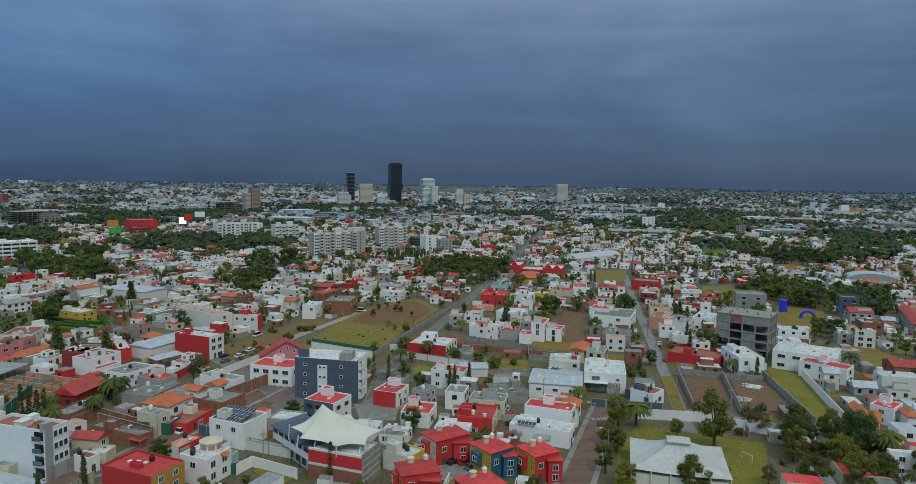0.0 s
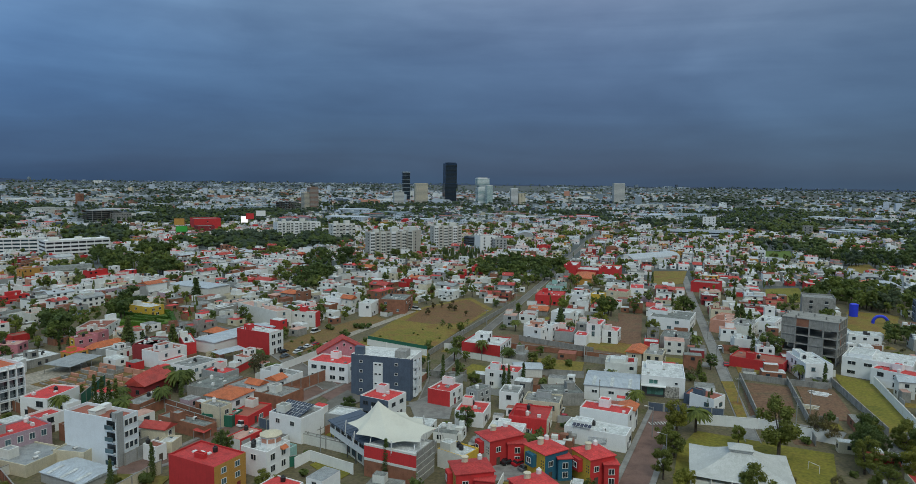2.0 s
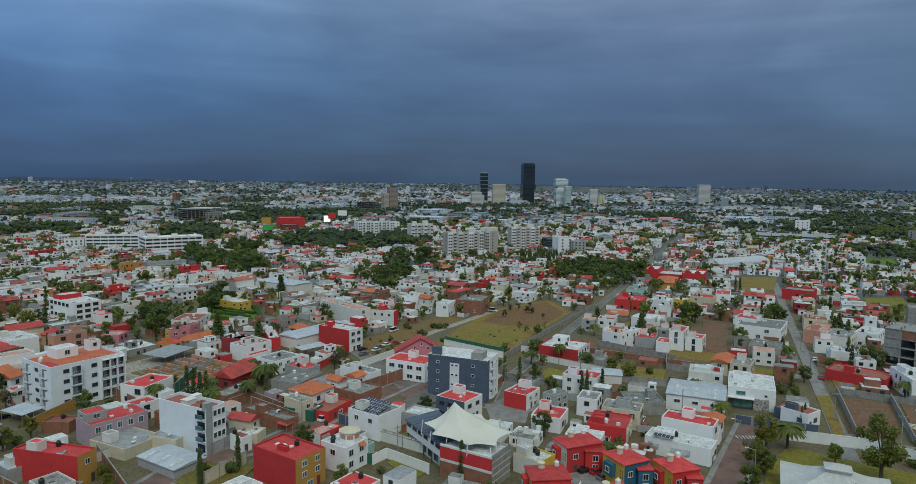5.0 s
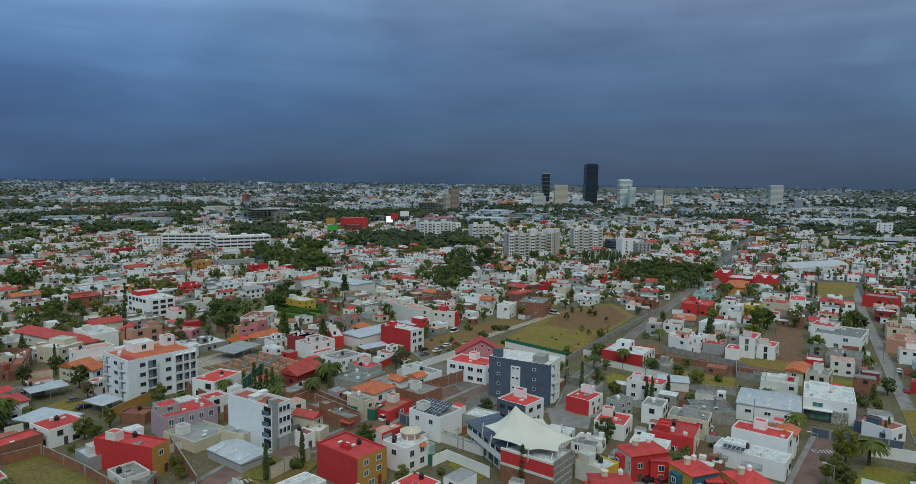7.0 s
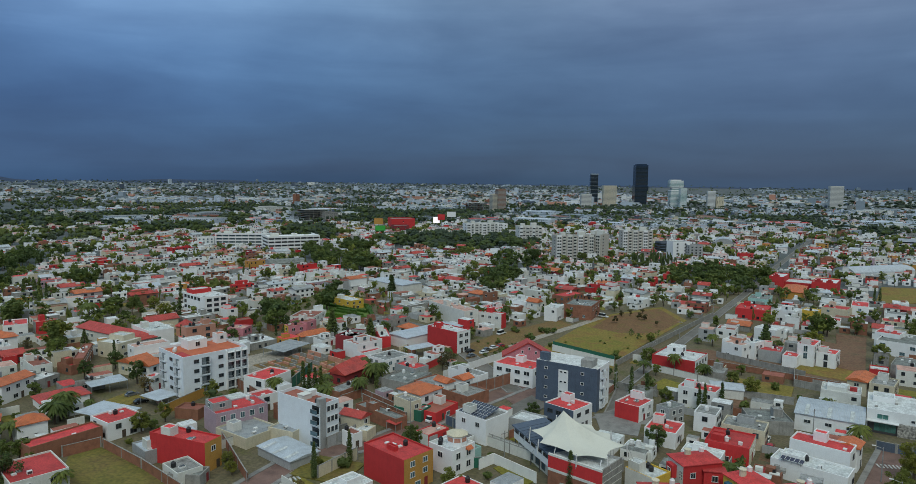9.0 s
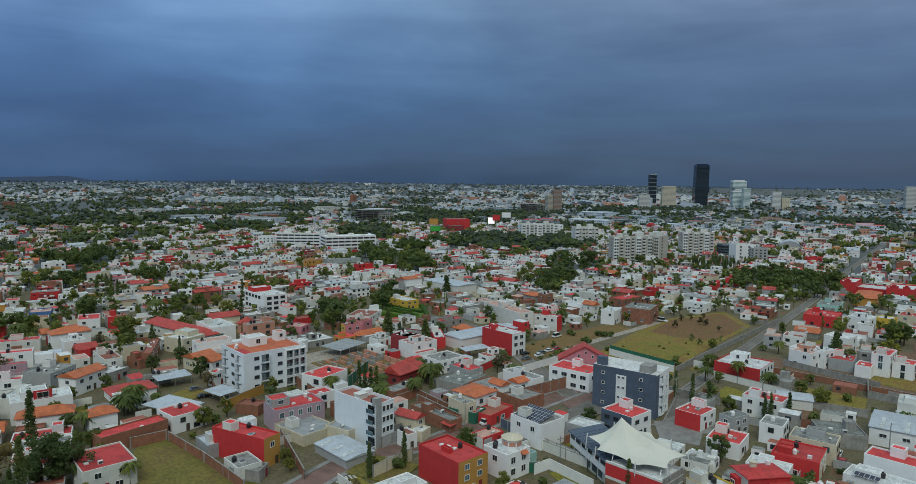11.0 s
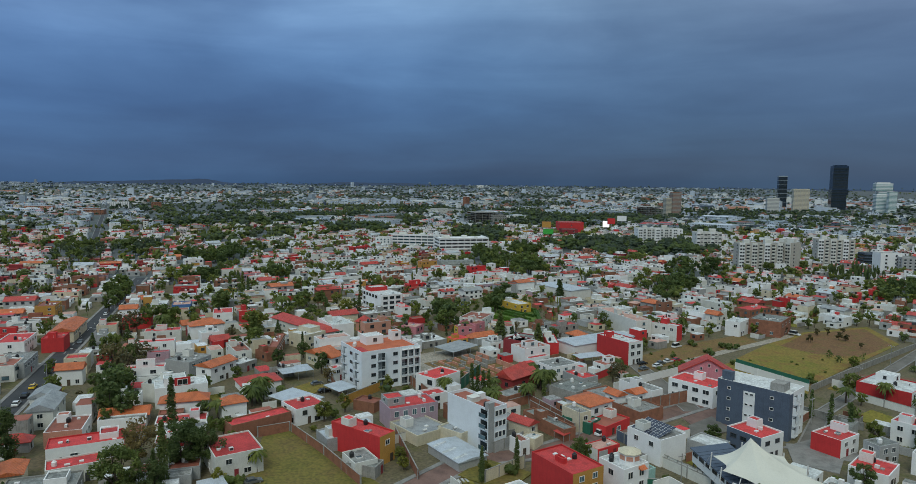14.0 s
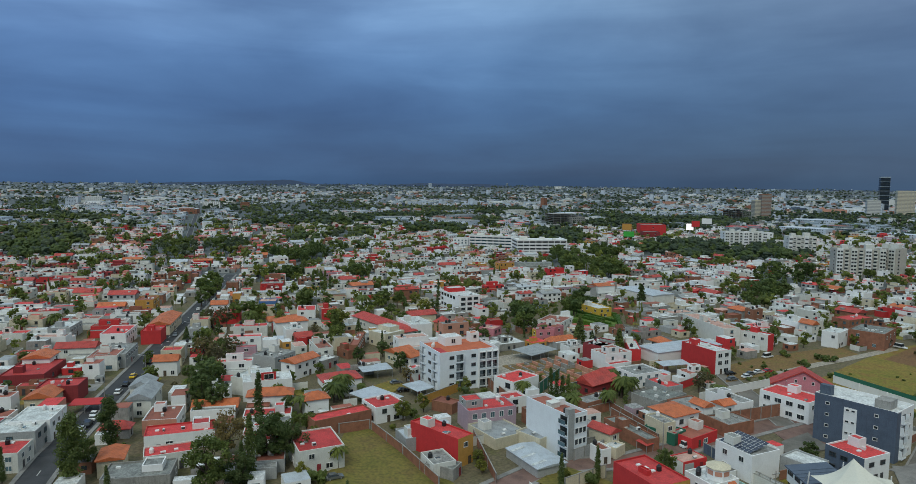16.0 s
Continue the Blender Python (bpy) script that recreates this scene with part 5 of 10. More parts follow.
def tent_hall(x, y, w, d, h, rot):
    """The hall below the canvas: brick base, red band, open terrace."""
    ob = thing("tent_hall", x, y, 0, rot, "brick hall with a dark red band and open roof terrace", "hall")
    take(x, y, w, d, rot, 1)
    X, Y = w / 2, d / 2
    b = Build()
    b.box(-X, -X + 0.3, -Y, Y, 0, h * 0.5, "brick")
    b.box(-X - 0.06, -X + 0.34, -Y - 0.06, Y, h * 0.5, h * 0.58, "offwhite")
    b.box(-X - 0.03, -X + 0.32, -Y - 0.03, Y, h * 0.58, h - 0.5, "red")
    b.box(-X - 0.05, -X + 0.34, -Y - 0.05, Y, h - 0.5, h, "offwhite")
    part("front_wall", b, ob, "brick wall with a red band")
    c = Build()
    c.box(-X + 0.35, X, -Y, -Y + 0.3, 0, h, "concrete")
    for k in range(4):
        c.box(-X + 0.35, X, -Y - 0.05, -Y, h * (0.2 + 0.2 * k), h * (0.2 + 0.2 * k) + 0.12, "offwhite")
    part("side_wall", c, ob, "grey block side wall")
    e = Build()
    e.box(-X + 0.35, X, -Y + 0.3, Y, 0, h - 1.0, "offwhite", {"top": "roof_white"})
    part("terrace", e, ob)
    for k in range(3):
        p = Build()
        p.beam((-X + 0.6, -Y + 1 + k * (d - 2) / 2, h - 1.0), (-X + 2.4, -Y + 1.5 + k * (d - 2) / 2, h + 1.1), 0.1, "frame_white", 6)
        part("strut", p, ob)
    return ob


def tent_canvas(peak, anchors):
    """A stretched canvas: one high mast near the back, a ring of low anchors (x, y, z, mast base), scalloped edges."""
    ob = thing("canvas_roof", peak[0], peak[1], 0, 0, "stretched cream canvas roof on white masts", "canopy")
    o = Vector((peak[0], peak[1], 0))
    ring = [Vector(a[:3]) - o for a in anchors]
    mid = sum(ring, Vector()) / len(ring)
    m, n = 12, 18
    t = Build()
    verts, cols = [], len(ring) * m
    for k, p in enumerate(ring):
        q = ring[(k + 1) % len(ring)]
        for j in range(m):
            f = j / m
            e = p.lerp(q, f)
            bow = math.sin(math.pi * f)
            pull = (Vector((mid.x, mid.y, e.z)) - e) * (0.17 * bow) + Vector((0, 0, -0.25 * bow))
            for i in range(n + 1):
                u = i / n
                a = e + pull * (1 - u) ** 2.5
                z = a.z + (peak[2] - a.z) * (0.42 * u + 0.58 * u ** 2.8) - 0.3 * math.sin(math.pi * u)
                verts.append((a.x * (1 - u), a.y * (1 - u), z))
    faces = [(c * (n + 1) + i, ((c + 1) % cols) * (n + 1) + i, ((c + 1) % cols) * (n + 1) + i + 1, c * (n + 1) + i + 1) for c in range(cols) for i in range(n)]
    t.solid(verts, faces, "canvas")
    cv = part("canvas", t, ob)
    for p in cv.data.polygons:
        p.use_smooth = True
    g = Build()
    g.tube(0, 0, 0, peak[2] - 0.05, 0.22, 0.1, "frame_white", 8)
    part("mast", g, ob)
    for (x, y, z, base), p in zip(anchors, ring):
        out = Vector((p.x - mid.x, p.y - mid.y, 0)).normalized()
        g = Build()
        g.beam((p.x + out.x * 0.5, p.y + out.y * 0.5, base), (p.x + out.x * 0.2, p.y + out.y * 0.2, z + 0.7), 0.13, "frame_white", 7)
        part("mast", g, ob)
        g = Build()
        g.beam((p.x + out.x * 0.2, p.y + out.y * 0.2, z + 0.6), (p.x + out.x * 1.9, p.y + out.y * 1.9, base), 0.04, "steel", 5)
        part("guy_cable", g, ob)
    return ob


def long_wing(x, y, w, d, h, rot):
    """White wing beside the tent: dark standing-seam roof, window strip under the eave, open stair side."""
    ob = thing("house", x, y, 0, rot, "long white wing with a dark slate-blue metal roof", "house")
    take(x, y, w, d, rot, 0.5)
    b = Build()
    b.box(-w / 2 + 1.2, w / 2, -d / 2 + 0.1, d / 2 - 0.1, 0, h * 0.5, "offwhite")
    part("base_wall", b, ob)
    b = Build()
    b.box(-w / 2, w / 2, -d / 2, d / 2, h * 0.5, h, "white", None, None, True)
    part("wall", b, ob)
    r = Build()
    X, Y = w / 2 + 0.5, d / 2 + 0.3
    r.solid([(-X, -Y, h + 0.05), (X, -Y, h + 0.9), (X, Y, h + 0.9), (-X, Y, h + 0.05), (-X, -Y, h - 0.2), (X, -Y, h + 0.65), (X, Y, h + 0.65), (-X, Y, h - 0.2)],
            [(0, 1, 2, 3), (4, 5, 1, 0), (5, 6, 2, 1), (6, 7, 3, 2), (7, 4, 0, 3), (7, 6, 5, 4)], "slate")
    roof = part("roof", r, ob)
    seam = Build()
    seam.solid([(-X, -0.04, h + 0.05), (X, -0.04, h + 0.9), (X, 0.04, h + 0.9), (-X, 0.04, h + 0.05), (-X, -0.04, h + 0.14), (X, -0.04, h + 0.99), (X, 0.04, h + 0.99), (-X, 0.04, h + 0.14)],
               [(4, 5, 6, 7), (0, 1, 5, 4), (2, 3, 7, 6), (3, 0, 4, 7)], "slate")
    seam = seam.mesh("seam")
    for k in range(1, int(d / 1.6)):
        part("seam", seam, roof, "", pose(0, -d / 2 + k * 1.6, 0))
    for k in range(6):
        v = -d / 2 + 1.6 + k * (d - 3.2) / 5
        put_window(ob, -w / 2, v, h - 1.1, 2.0, 0.7, -90, "frame_dark", "pane")
        put_window(ob, -w / 2 + 1.2, v, h * 0.22, 1.6, 1.5, -90, "frame_dark", "pane_blue")
    for j in range(5):
        p = Build()
        p.box(-w / 2 + 0.1, -w / 2 + 0.3, -0.1, 0.1, 0, h * 0.5, "frame_dark")
        part("post", p, ob, "", pose(0, -d / 2 + 0.6 + j * (d - 1.2) / 4, 0))
    return ob


def balcony(ob, x, y, z, w, h, turn, rail="frame_white"):
    """An open balcony: dark glazed recess, slab, rail with bars."""
    key = ("balcony", round(w, 1), round(h, 1), rail)
    if key not in CACHE:
        b, p, q = Build(), Build(), Build()
        extrude(b, [(u, 0.02, z) for u, z in ((-w / 2 - 0.1, -h / 2 - 0.18), (-w / 2 - 0.1, h / 2), (-w / 2, h / 2), (-w / 2, -h / 2), (w / 2, -h / 2), (w / 2, h / 2), (w / 2 + 0.1, h / 2), (w / 2 + 0.1, -h / 2 - 0.18))], (0, -0.82, 0), "clear_white")
        p.box(-w / 2, w * 0.12, -0.05, 0.02, -h / 2, h / 2, "pane_light")
        q.box(w * 0.12, w / 2, -0.06, 0.02, -h / 2, h / 2, "pane")
        r = Build()
        low, mid, m = -h / 2, -h / 2 + 0.95, int(w / 0.5)
        comb = [(-w / 2 - 0.1, mid + 0.07), (w / 2 + 0.1, mid + 0.07), (w / 2 + 0.1, mid)]
        for k in range(m, -1, -1):
            u = -w / 2 + k * w / m
            comb += [(u + 0.03, mid), (u + 0.03, low), (u - 0.03, low), (u - 0.03, mid)]
        comb.append((-w / 2 - 0.1, mid))
        extrude(r, [(u, -0.8, z) for u, z in comb[::-1]], (0, 0.05, 0), rail)
        CACHE[key] = (b.mesh("balcony"), r.mesh("railing"), p.mesh("glass_door"), q.mesh("window"))
    bal = part("balcony", CACHE[key][0], ob, "", pose(x, y, z, 0, 0, turn))
    part("railing", CACHE[key][1], bal)
    part("glass_door", CACHE[key][2], bal)
    part("window", CACHE[key][3], bal)


def block_body(ob, w, d, h, wall, roof, faces=None):
    b = Build()
    walls_of(b, w, d, 0, h, wall, faces, 0.8)
    part("wall", b, ob)
    r = Build()
    r.box(-w / 2 + 0.23, w / 2 - 0.23, -d / 2 + 0.23, d / 2 - 0.23, h - 1.1, h - 0.78, roof)
    part("roof", r, ob)


def glazed_bay(ob, x, y, z, w, h, turn):
    """A glazed corner balcony: dark recess, pale slab, greenish glass rail."""
    key = ("bay", round(w, 1), round(h, 1))
    if key not in CACHE:
        b, g, r, p = Build(), Build(), Build(), Build()
        b.box(-w / 2, w / 2, -0.75, 0.02, -h / 2 - 0.2, -h / 2, "clear_white", bottom=True)
        p.box(-w / 2, w / 2, -0.06, 0.02, -h / 2, h / 2, "pane")
        g.box(-w / 2, w / 2, -0.74, -0.69, -h / 2, -h / 2 + 1.1, "pane_blue", bottom=True)
        r.box(-w / 2, w / 2, -0.76, -0.67, -h / 2 + 1.1, -h / 2 + 1.17, "steel", bottom=True)
        CACHE[key] = (b.mesh("balcony"), g.mesh("glass_rail"), r.mesh("handrail"), p.mesh("window"))
    bal = part("balcony", CACHE[key][0], ob, "", pose(x, y, z, 0, 0, turn))
    part("glass_rail", CACHE[key][1], bal)
    part("handrail", CACHE[key][2], bal)
    part("window", CACHE[key][3], bal)


def corner_block(x, y, w, d, h, rot):
    """White block: blank long wall, windowed street front, grey stair strip and glazed balconies at the corner."""
    ob = thing("apartment_block", x, y, 0, rot, "white four-storey block with one blank wall and grey corner", "apartment block")
    take(x, y, w, d, rot, 1)
    block_body(ob, w, d, h, "clear_white", "roof_rust")
    s = Build()
    s.box(-w / 2 + 0.1, -w / 2 + 1.9, -d / 2 - 0.3, -d / 2 + 0.05, 0, h + 1.5, "grey")
    s.box(-w / 2 - 0.05, -w / 2 + 1.9, -d / 2 + 0.05, -d / 2 + 1.2, h - 0.8, h + 1.5, "grey")
    part("stair_strip", s, ob, "plain grey corner strip")
    for k in range(4):
        z = 1.5 + k * 2.9
        for j in range(3):
            put_window(ob, -w / 2 + 2.3 + (j + 0.5) * (w - 2.6) / 3, -d / 2, z, 1.0, 1.4, 0, "frame_white", "pane")
        glazed_bay(ob, -w / 2, -d / 2 + 1.6, z + 0.2, 2.6, 2.0, -90)
    t = Build()
    t.box(-1.4, 1.4, -1.2, 1.2, h - 0.78, h + 0.5, "offwhite")
    t.box(-1.55, 1.55, -1.35, 1.35, h + 0.5, h + 0.62, "offwhite", bottom=True)
    part("roof_house", t, ob, "", pose(-w * 0.12, d * 0.02, 0))
    t = Build()
    t.box(-1.2, 1.2, -0.9, 0.9, h - 0.78, h + 0.9, "white")
    part("roof_house", t, ob, "", pose(w * 0.3, d * 0.05, 0))
    for q in ((-w * 0.18, -d * 0.3), (-w * 0.02, -d * 0.34)):
        part("water_tank", tank_mesh("black_plastic"), ob, "", pose(*q, h - 0.78))
    return ob


def turret_house(x, y, w, d, h, rot):
    """White house with an eight-sided glazed roof room, a round-headed window and a red awning."""
    ob = thing("house", x, y, 0, rot, "white house with an eight-sided roof turret", "house")
    take(x, y, w, d, rot)
    b = Build()
    walls_of(b, w, d, 0, h, "white", None, 0.5)
    part("wall", b, ob)
    r = Build()
    r.box(-w / 2 + 0.23, w / 2 - 0.23, -d / 2 + 0.23, d / 2 - 0.23, h - 0.8, h - 0.48, "roof_white")
    part("roof", r, ob)
    t = Build()
    t.tube(0, 0, h - 0.48, h + 2.1, 2.5, 2.5, "white", 8)
    turret = part("turret", t, ob, "white eight-sided roof room", pose(w * 0.1, -d * 0.12, 0, 0, 0, 22.5))
    c = Build()
    c.tube(0, 0, h + 2.1, h + 2.3, 2.8, 2.8, "cream", 8, False)
    c.tube(0, 0, h + 2.3, h + 2.9, 2.8, 0.9, "cream", 8)
    part("turret_roof", c, turret, "pale eight-sided roof")
    for k in range(8):
        q = Build()
        q.box(-0.75, 0.75, -0.05, 0.05, 0, 1.0, "salmon")
        a = math.radians(45 * k + 22.5)
        part("shutter", q, turret, "", pose(2.33 * math.cos(a), 2.33 * math.sin(a), h + 0.7, 0, 0, 45 * k + 112.5))
    for u, z in ((-0.25, h * 0.3), (0.2, h * 0.3), (-0.25, h * 0.72), (0.2, h * 0.72)):
        put_window(ob, u * w, -d / 2, z, 1.4, 1.5, 0, "frame_white", "pane")
    put_window(ob, -w / 2, 0, h * 0.7, 1.5, 1.3, -90, "frame_white", "pane")
    a = Build()
    a.solid([(-1.0, -1.0, 0), (1.0, -1.0, 0), (1.0, 0, 0.7), (-1.0, 0, 0.7), (-1.0, 0, 0), (1.0, 0, 0)], [(0, 1, 2, 3), (0, 3, 4), (1, 5, 2), (0, 4, 5, 1)], "tile_orange")
    part("awning", a, ob, "small orange tiled awning", pose(w * 0.2, -d / 2, h * 0.72 + 0.9))
    for q in ((-w * 0.3, d * 0.2), (-w * 0.15, d * 0.33)):
        part("water_tank", tank_mesh("black_plastic"), ob, "", pose(*q, h - 0.48))
    return ob


def gable_end(x, y, w, d, h, rise, rot):
    """The steep gable end of a red house: pink gable wall, two roof slopes with thick eaves, small vents."""
    ob = thing("house", x, y, 0, rot, "red house end with a steep red gable", "house")
    take(x, y, w, d, rot)
    b = Build()
    extrude(b, [(-w / 2, -d / 2, 0), (-w / 2, -d / 2, h), (0, -d / 2, h + rise), (w / 2, -d / 2, h), (w / 2, -d / 2, 0)], (0, d, 0), "pink")
    part("wall", b, ob)
    for s in (-1, 1):
        r = Build()
        e = 0.7
        k = rise / (w / 2)
        extrude(r, [(s * (w / 2 + e), -d / 2 - 0.5, h - e * k + 0.1), (s * (w / 2 + e), -d / 2 - 0.5, h - e * k + 0.5), (0, -d / 2 - 0.5, h + rise + 0.5), (0, -d / 2 - 0.5, h + rise + 0.1)], (0, d + 1.0, 0), "tile_red")
        part("roof", r, ob)
    for u, q in ((-0.12, 0.35), (0.02, 0.6), (0.16, 0.3)):
        put_window(ob, u * w, -d / 2, h + rise * q, 0.6, 0.9, 0, "frame_white", "pane")
    return ob


def balcony_block(x, y, w, d, h, rot):
    ob = thing("apartment_block", x, y, 0, rot, "white four-storey apartment block with stacked balconies", "apartment block")
    take(x, y, w, d, rot, 1)
    block_body(ob, w, d, h, "clear_white", "roof_orange")
    step = (h - 1.2) / 4
    for k in range(4):
        z = 0.3 + step * (k + 0.5)
        for u, bw in ((-0.17, 2.9), (0.23, 2.5), (0.345, 2.2), (0.44, 2.2)):
            balcony(ob, u * w, -d / 2, z, bw, 2.4, 0, "steel")
        for u in (-0.3, 0.075):
            put_window(ob, u * w, -d / 2, z + 0.35, 1.5, 1.0, 0, "frame_dark", "pane")
        for v in (0.27, -0.3):
            balcony(ob, -w / 2, v * d, z, 3.0, 2.4, -90, "steel")
        put_window(ob, -w / 2, d * 0.43, z + 0.3, 0.9, 1.1, -90, "frame_dark", "pane")
        put_window(ob, -w / 2, -d * 0.02, z + 0.3, 1.9, 0.9, -90, "frame_dark", "pane")
    for k in range(1, 5):
        b = Build()
        b.box(w * 0.16, w * 0.5, -d / 2 - 0.85, -d / 2, k * step + 0.0, k * step + 0.22, "white", bottom=True)
        part("balcony_slab", b, ob)
    for u in (0.16, 0.29, 0.395, 0.498):
        b = Build()
        b.box(-0.12, 0.12, -0.85, 0, 0, h - 0.3, "white")
        part("fin", b, ob, "", pose(u * w, -d / 2, 0))
    t = Build()
    walls_of(t, w * 0.3, d * 0.32, h - 0.8, h + 2.3, "white", None, 0.3, "roof_white")
    p = part("penthouse", t, ob, "", pose(-w * 0.05, d * 0.25, 0))
    put_window(p, 0, -d * 0.16, h + 0.8, 1.4, 1.4, 0, "frame_white", "pane")
    t = Build()
    walls_of(t, 3.4, 3.4, h - 0.8, h + 2.6, "white", None, 0.3, "roof_orange")
    p = part("stair_house", t, ob, "", pose(w * 0.38, d * 0.28, 0))
    put_window(p, 0, -1.7, h + 1.2, 0.9, 0.9, 0, "frame_dark", "pane")
    t = Build()
    t.box(-w / 2 + 0.2, -w / 2 + 3.4, -d / 2 + 0.2, -d * 0.05, h - 0.5, h - 0.3, "roof_red")
    part("terrace_roof", t, ob, "red-coated terrace roof")
    for q in ((-w * 0.36, d * 0.2), (-w * 0.4, d * 0.12)):
        part("water_tank", tank_mesh("frame_white"), ob, "", pose(*q, h - 0.78))
    return ob


def slate_block(x, y, w, d, h, rot):
    """Slate-blue long side with a white stair strip; white end with stacked balconies."""
    ob = thing("apartment_block", x, y, 0, rot, "four-storey slate-blue apartment block with white stair strip", "apartment block")
    take(x, y, w, d, rot, 1)
    block_body(ob, w, d, h, "white", "roof_white", {"left": "slate"})
    s = Build()
    s.box(-w / 2 - 0.1, -w / 2 + 0.1, -d * 0.04, d * 0.12, 0, h - 2.0, "white")
    part("stair_strip", s, ob, "white stair strip")
    e = Build()
    e.box(-w / 2 - 0.02, -w / 2 + w * 0.22, -d / 2 - 0.08, -d / 2 + 0.02, 0, h - 0.3, "slate")
    part("corner_strip", e, ob, "slate-blue corner strip")
    step = (h - 1.0) / 4
    for k in range(4):
        z = step * (k + 0.62)
        for v in (-0.27, 0.33):
            put_window(ob, -w / 2, v * d, z, 0.9, 0.7, -90, "frame_white", "pane")
        for v in (0.005, 0.075):
            put_window(ob, -w / 2 - 0.1, v * d, z - 0.5, 0.8, 0.5, -90, "frame_white", "pane")
        balcony(ob, -w * 0.12, -d / 2, z - 0.2, w * 0.24, 2.1, 0, "frame_white")
        put_window(ob, w * 0.28, -d / 2, z, 0.7, 0.9, 0, "frame_white", "pane")
    t = Build()
    t.box(-2.4, 2.4, -1.8, 1.8, h - 0.78, h + 1.5, "concrete")
    screen = part("tank_screen", t, ob, "grey louvred tank screen", pose(-w * 0.05, -d * 0.28, 0))
    louvre = Build()
    louvre.box(0, 0.15, -1.86, -1.8, h - 0.6, h + 1.6, "grey")
    louvre = louvre.mesh("slat")
    for k in range(9):
        part("slat", louvre, screen, "", pose(-2.4 + k * 0.55, 0, 0))
    t = Build()
    t.box(-0.9, 0.9, -1.5, 1.5, h - 0.78, h + 1.9, "slate")
    part("stair_house", t, ob, "", pose(-w * 0.2, d * 0.42, 0))
    return ob


def courtyard_house(x, y, w, d, h, rot, wall="yellow", accent="teal"):
    """Two-colour terraced house: tiled roofs at two heights, projecting bay, chimney block."""
    ob = thing("courtyard_house", x, y, 0, rot, f"{WORD[wall]} and {WORD[accent]} house with low red roofs", "house", "colourful houses round a court")
    take(x, y, w, d, rot, 0.5)
    b = Build()
    walls_of(b, w, d, 0, h, wall, {"front": accent}, 0.2)
    part("wall", b, ob)
    r = Build()
    pitched(r, w, d, h + 0.05, 0.9, "roof_red", True, 0.3, 0.2 * w)
    part("roof", r, ob)
    # the lower bay stands turned against the house
    v = Build()
    turn = (w * 0.26, -d / 2 - 0.3, -24.0)
    v.box(-w * 0.24, w * 0.24, -1.7, 1.5, 0, h * 0.8, accent, None, turn)
    bay = part("bay", v, ob, f"projecting {WORD[accent]} bay")
    q = Build()
    k = w * 0.24 + 0.25
    q.box(-k, k, -1.95, 1.5, h * 0.8, h * 0.8 + 0.2, "roof_red", None, turn, True)
    part("bay_roof", q, bay)
    c, n = math.cos(radians(-24)), math.sin(radians(-24))
    for zz in (0.56, 0.22):
        put_window(bay, turn[0] + n * 1.7, turn[1] - c * 1.7, h * zz, 1.2, 1.3, -24)
    u = Build()
    u.box(-w / 2 - 1.2, -w / 2 + 0.02, -d * 0.1, d * 0.28, h * 0.4, h * 0.85, accent, bottom=True)
    ub = part("oriel", u, ob)
    put_window(ub, -w / 2 - 1.2, d * 0.09, h * 0.62, 1.2, 1.2, -90)
    for i in range(2):
        for j in range(3):
            p = Build()
            p.box(-0.02, 0.03, -0.16, 0.16, -0.16, 0.16, "frame_dark")
            part("small_opening", p, ob, "", pose(-w / 2, -d * 0.42 + i * 0.7, h * 0.5 + j * 0.7, 0, 0, 180))
    put_window(ob, -w * 0.25, -d / 2, h * 0.62, 1.2, 1.2, 0)
    dm = Build()
    dm.box(-0.5, 0.5, -0.08, 0.02, 0, 2.1, "bark")
    part("door", dm, ob, "", pose(-w * 0.25, -d / 2, 0.02))
    c = Build()
    c.tube(0, 0, h, h + 1.9, 0.8, 0.72, "cream", 12)
    c.tube(0, 0, h + 1.9, h + 2.05, 0.85, 0.85, "cream", 12)
    part("chimney", c, ob, "round cream roof vent", pose(-w * 0.15, d * 0.1, 0))
    part("water_tank", tank_mesh("frame_white"), ob, "", pose(w * 0.3, d * 0.3, h + 0.4))
    return ob


def solar_array(x, y, z, rot, cols, rows, tilt=12.0):
    ob = thing("solar_array", x, y, z, rot, "dark blue solar panels on a flat roof", "solar panels")
    p = Build()
    p.box(-0.48, 0.48, -0.83, 0.83, 0.0, 0.05, "solar_cell", {"front": "steel", "left": "steel", "right": "steel", "back": "steel"}, bottom=True)
    p.box(-0.5, -0.44, -0.85, 0.85, 0.04, 0.06, "frame_white")
    p.box(-0.5, 0.5, -0.85, -0.79, 0.04, 0.06, "frame_white")
    me = p.mesh("solar_panel")
    for i in range(cols):
        for j in range(rows):
            v = (j - (rows - 1) / 2) * 1.74
            part("solar_panel", me, ob, "", pose((i - (cols - 1) / 2) * 1.03, v * math.cos(radians(tilt)), 0.9 + v * math.sin(radians(tilt)), tilt))
    for i in (0, cols // 2, cols - 1):
        for s in (-1, 1):
            v = s * rows * 0.8
            q = Build()
            q.tube(0, 0, 0, 0.9 + v * math.sin(radians(tilt)), 0.04, 0.04, "steel", 6)
            part("stand", q, ob, "", pose((i - (cols - 1) / 2) * 1.03, v * math.cos(radians(tilt)), 0))
    return ob


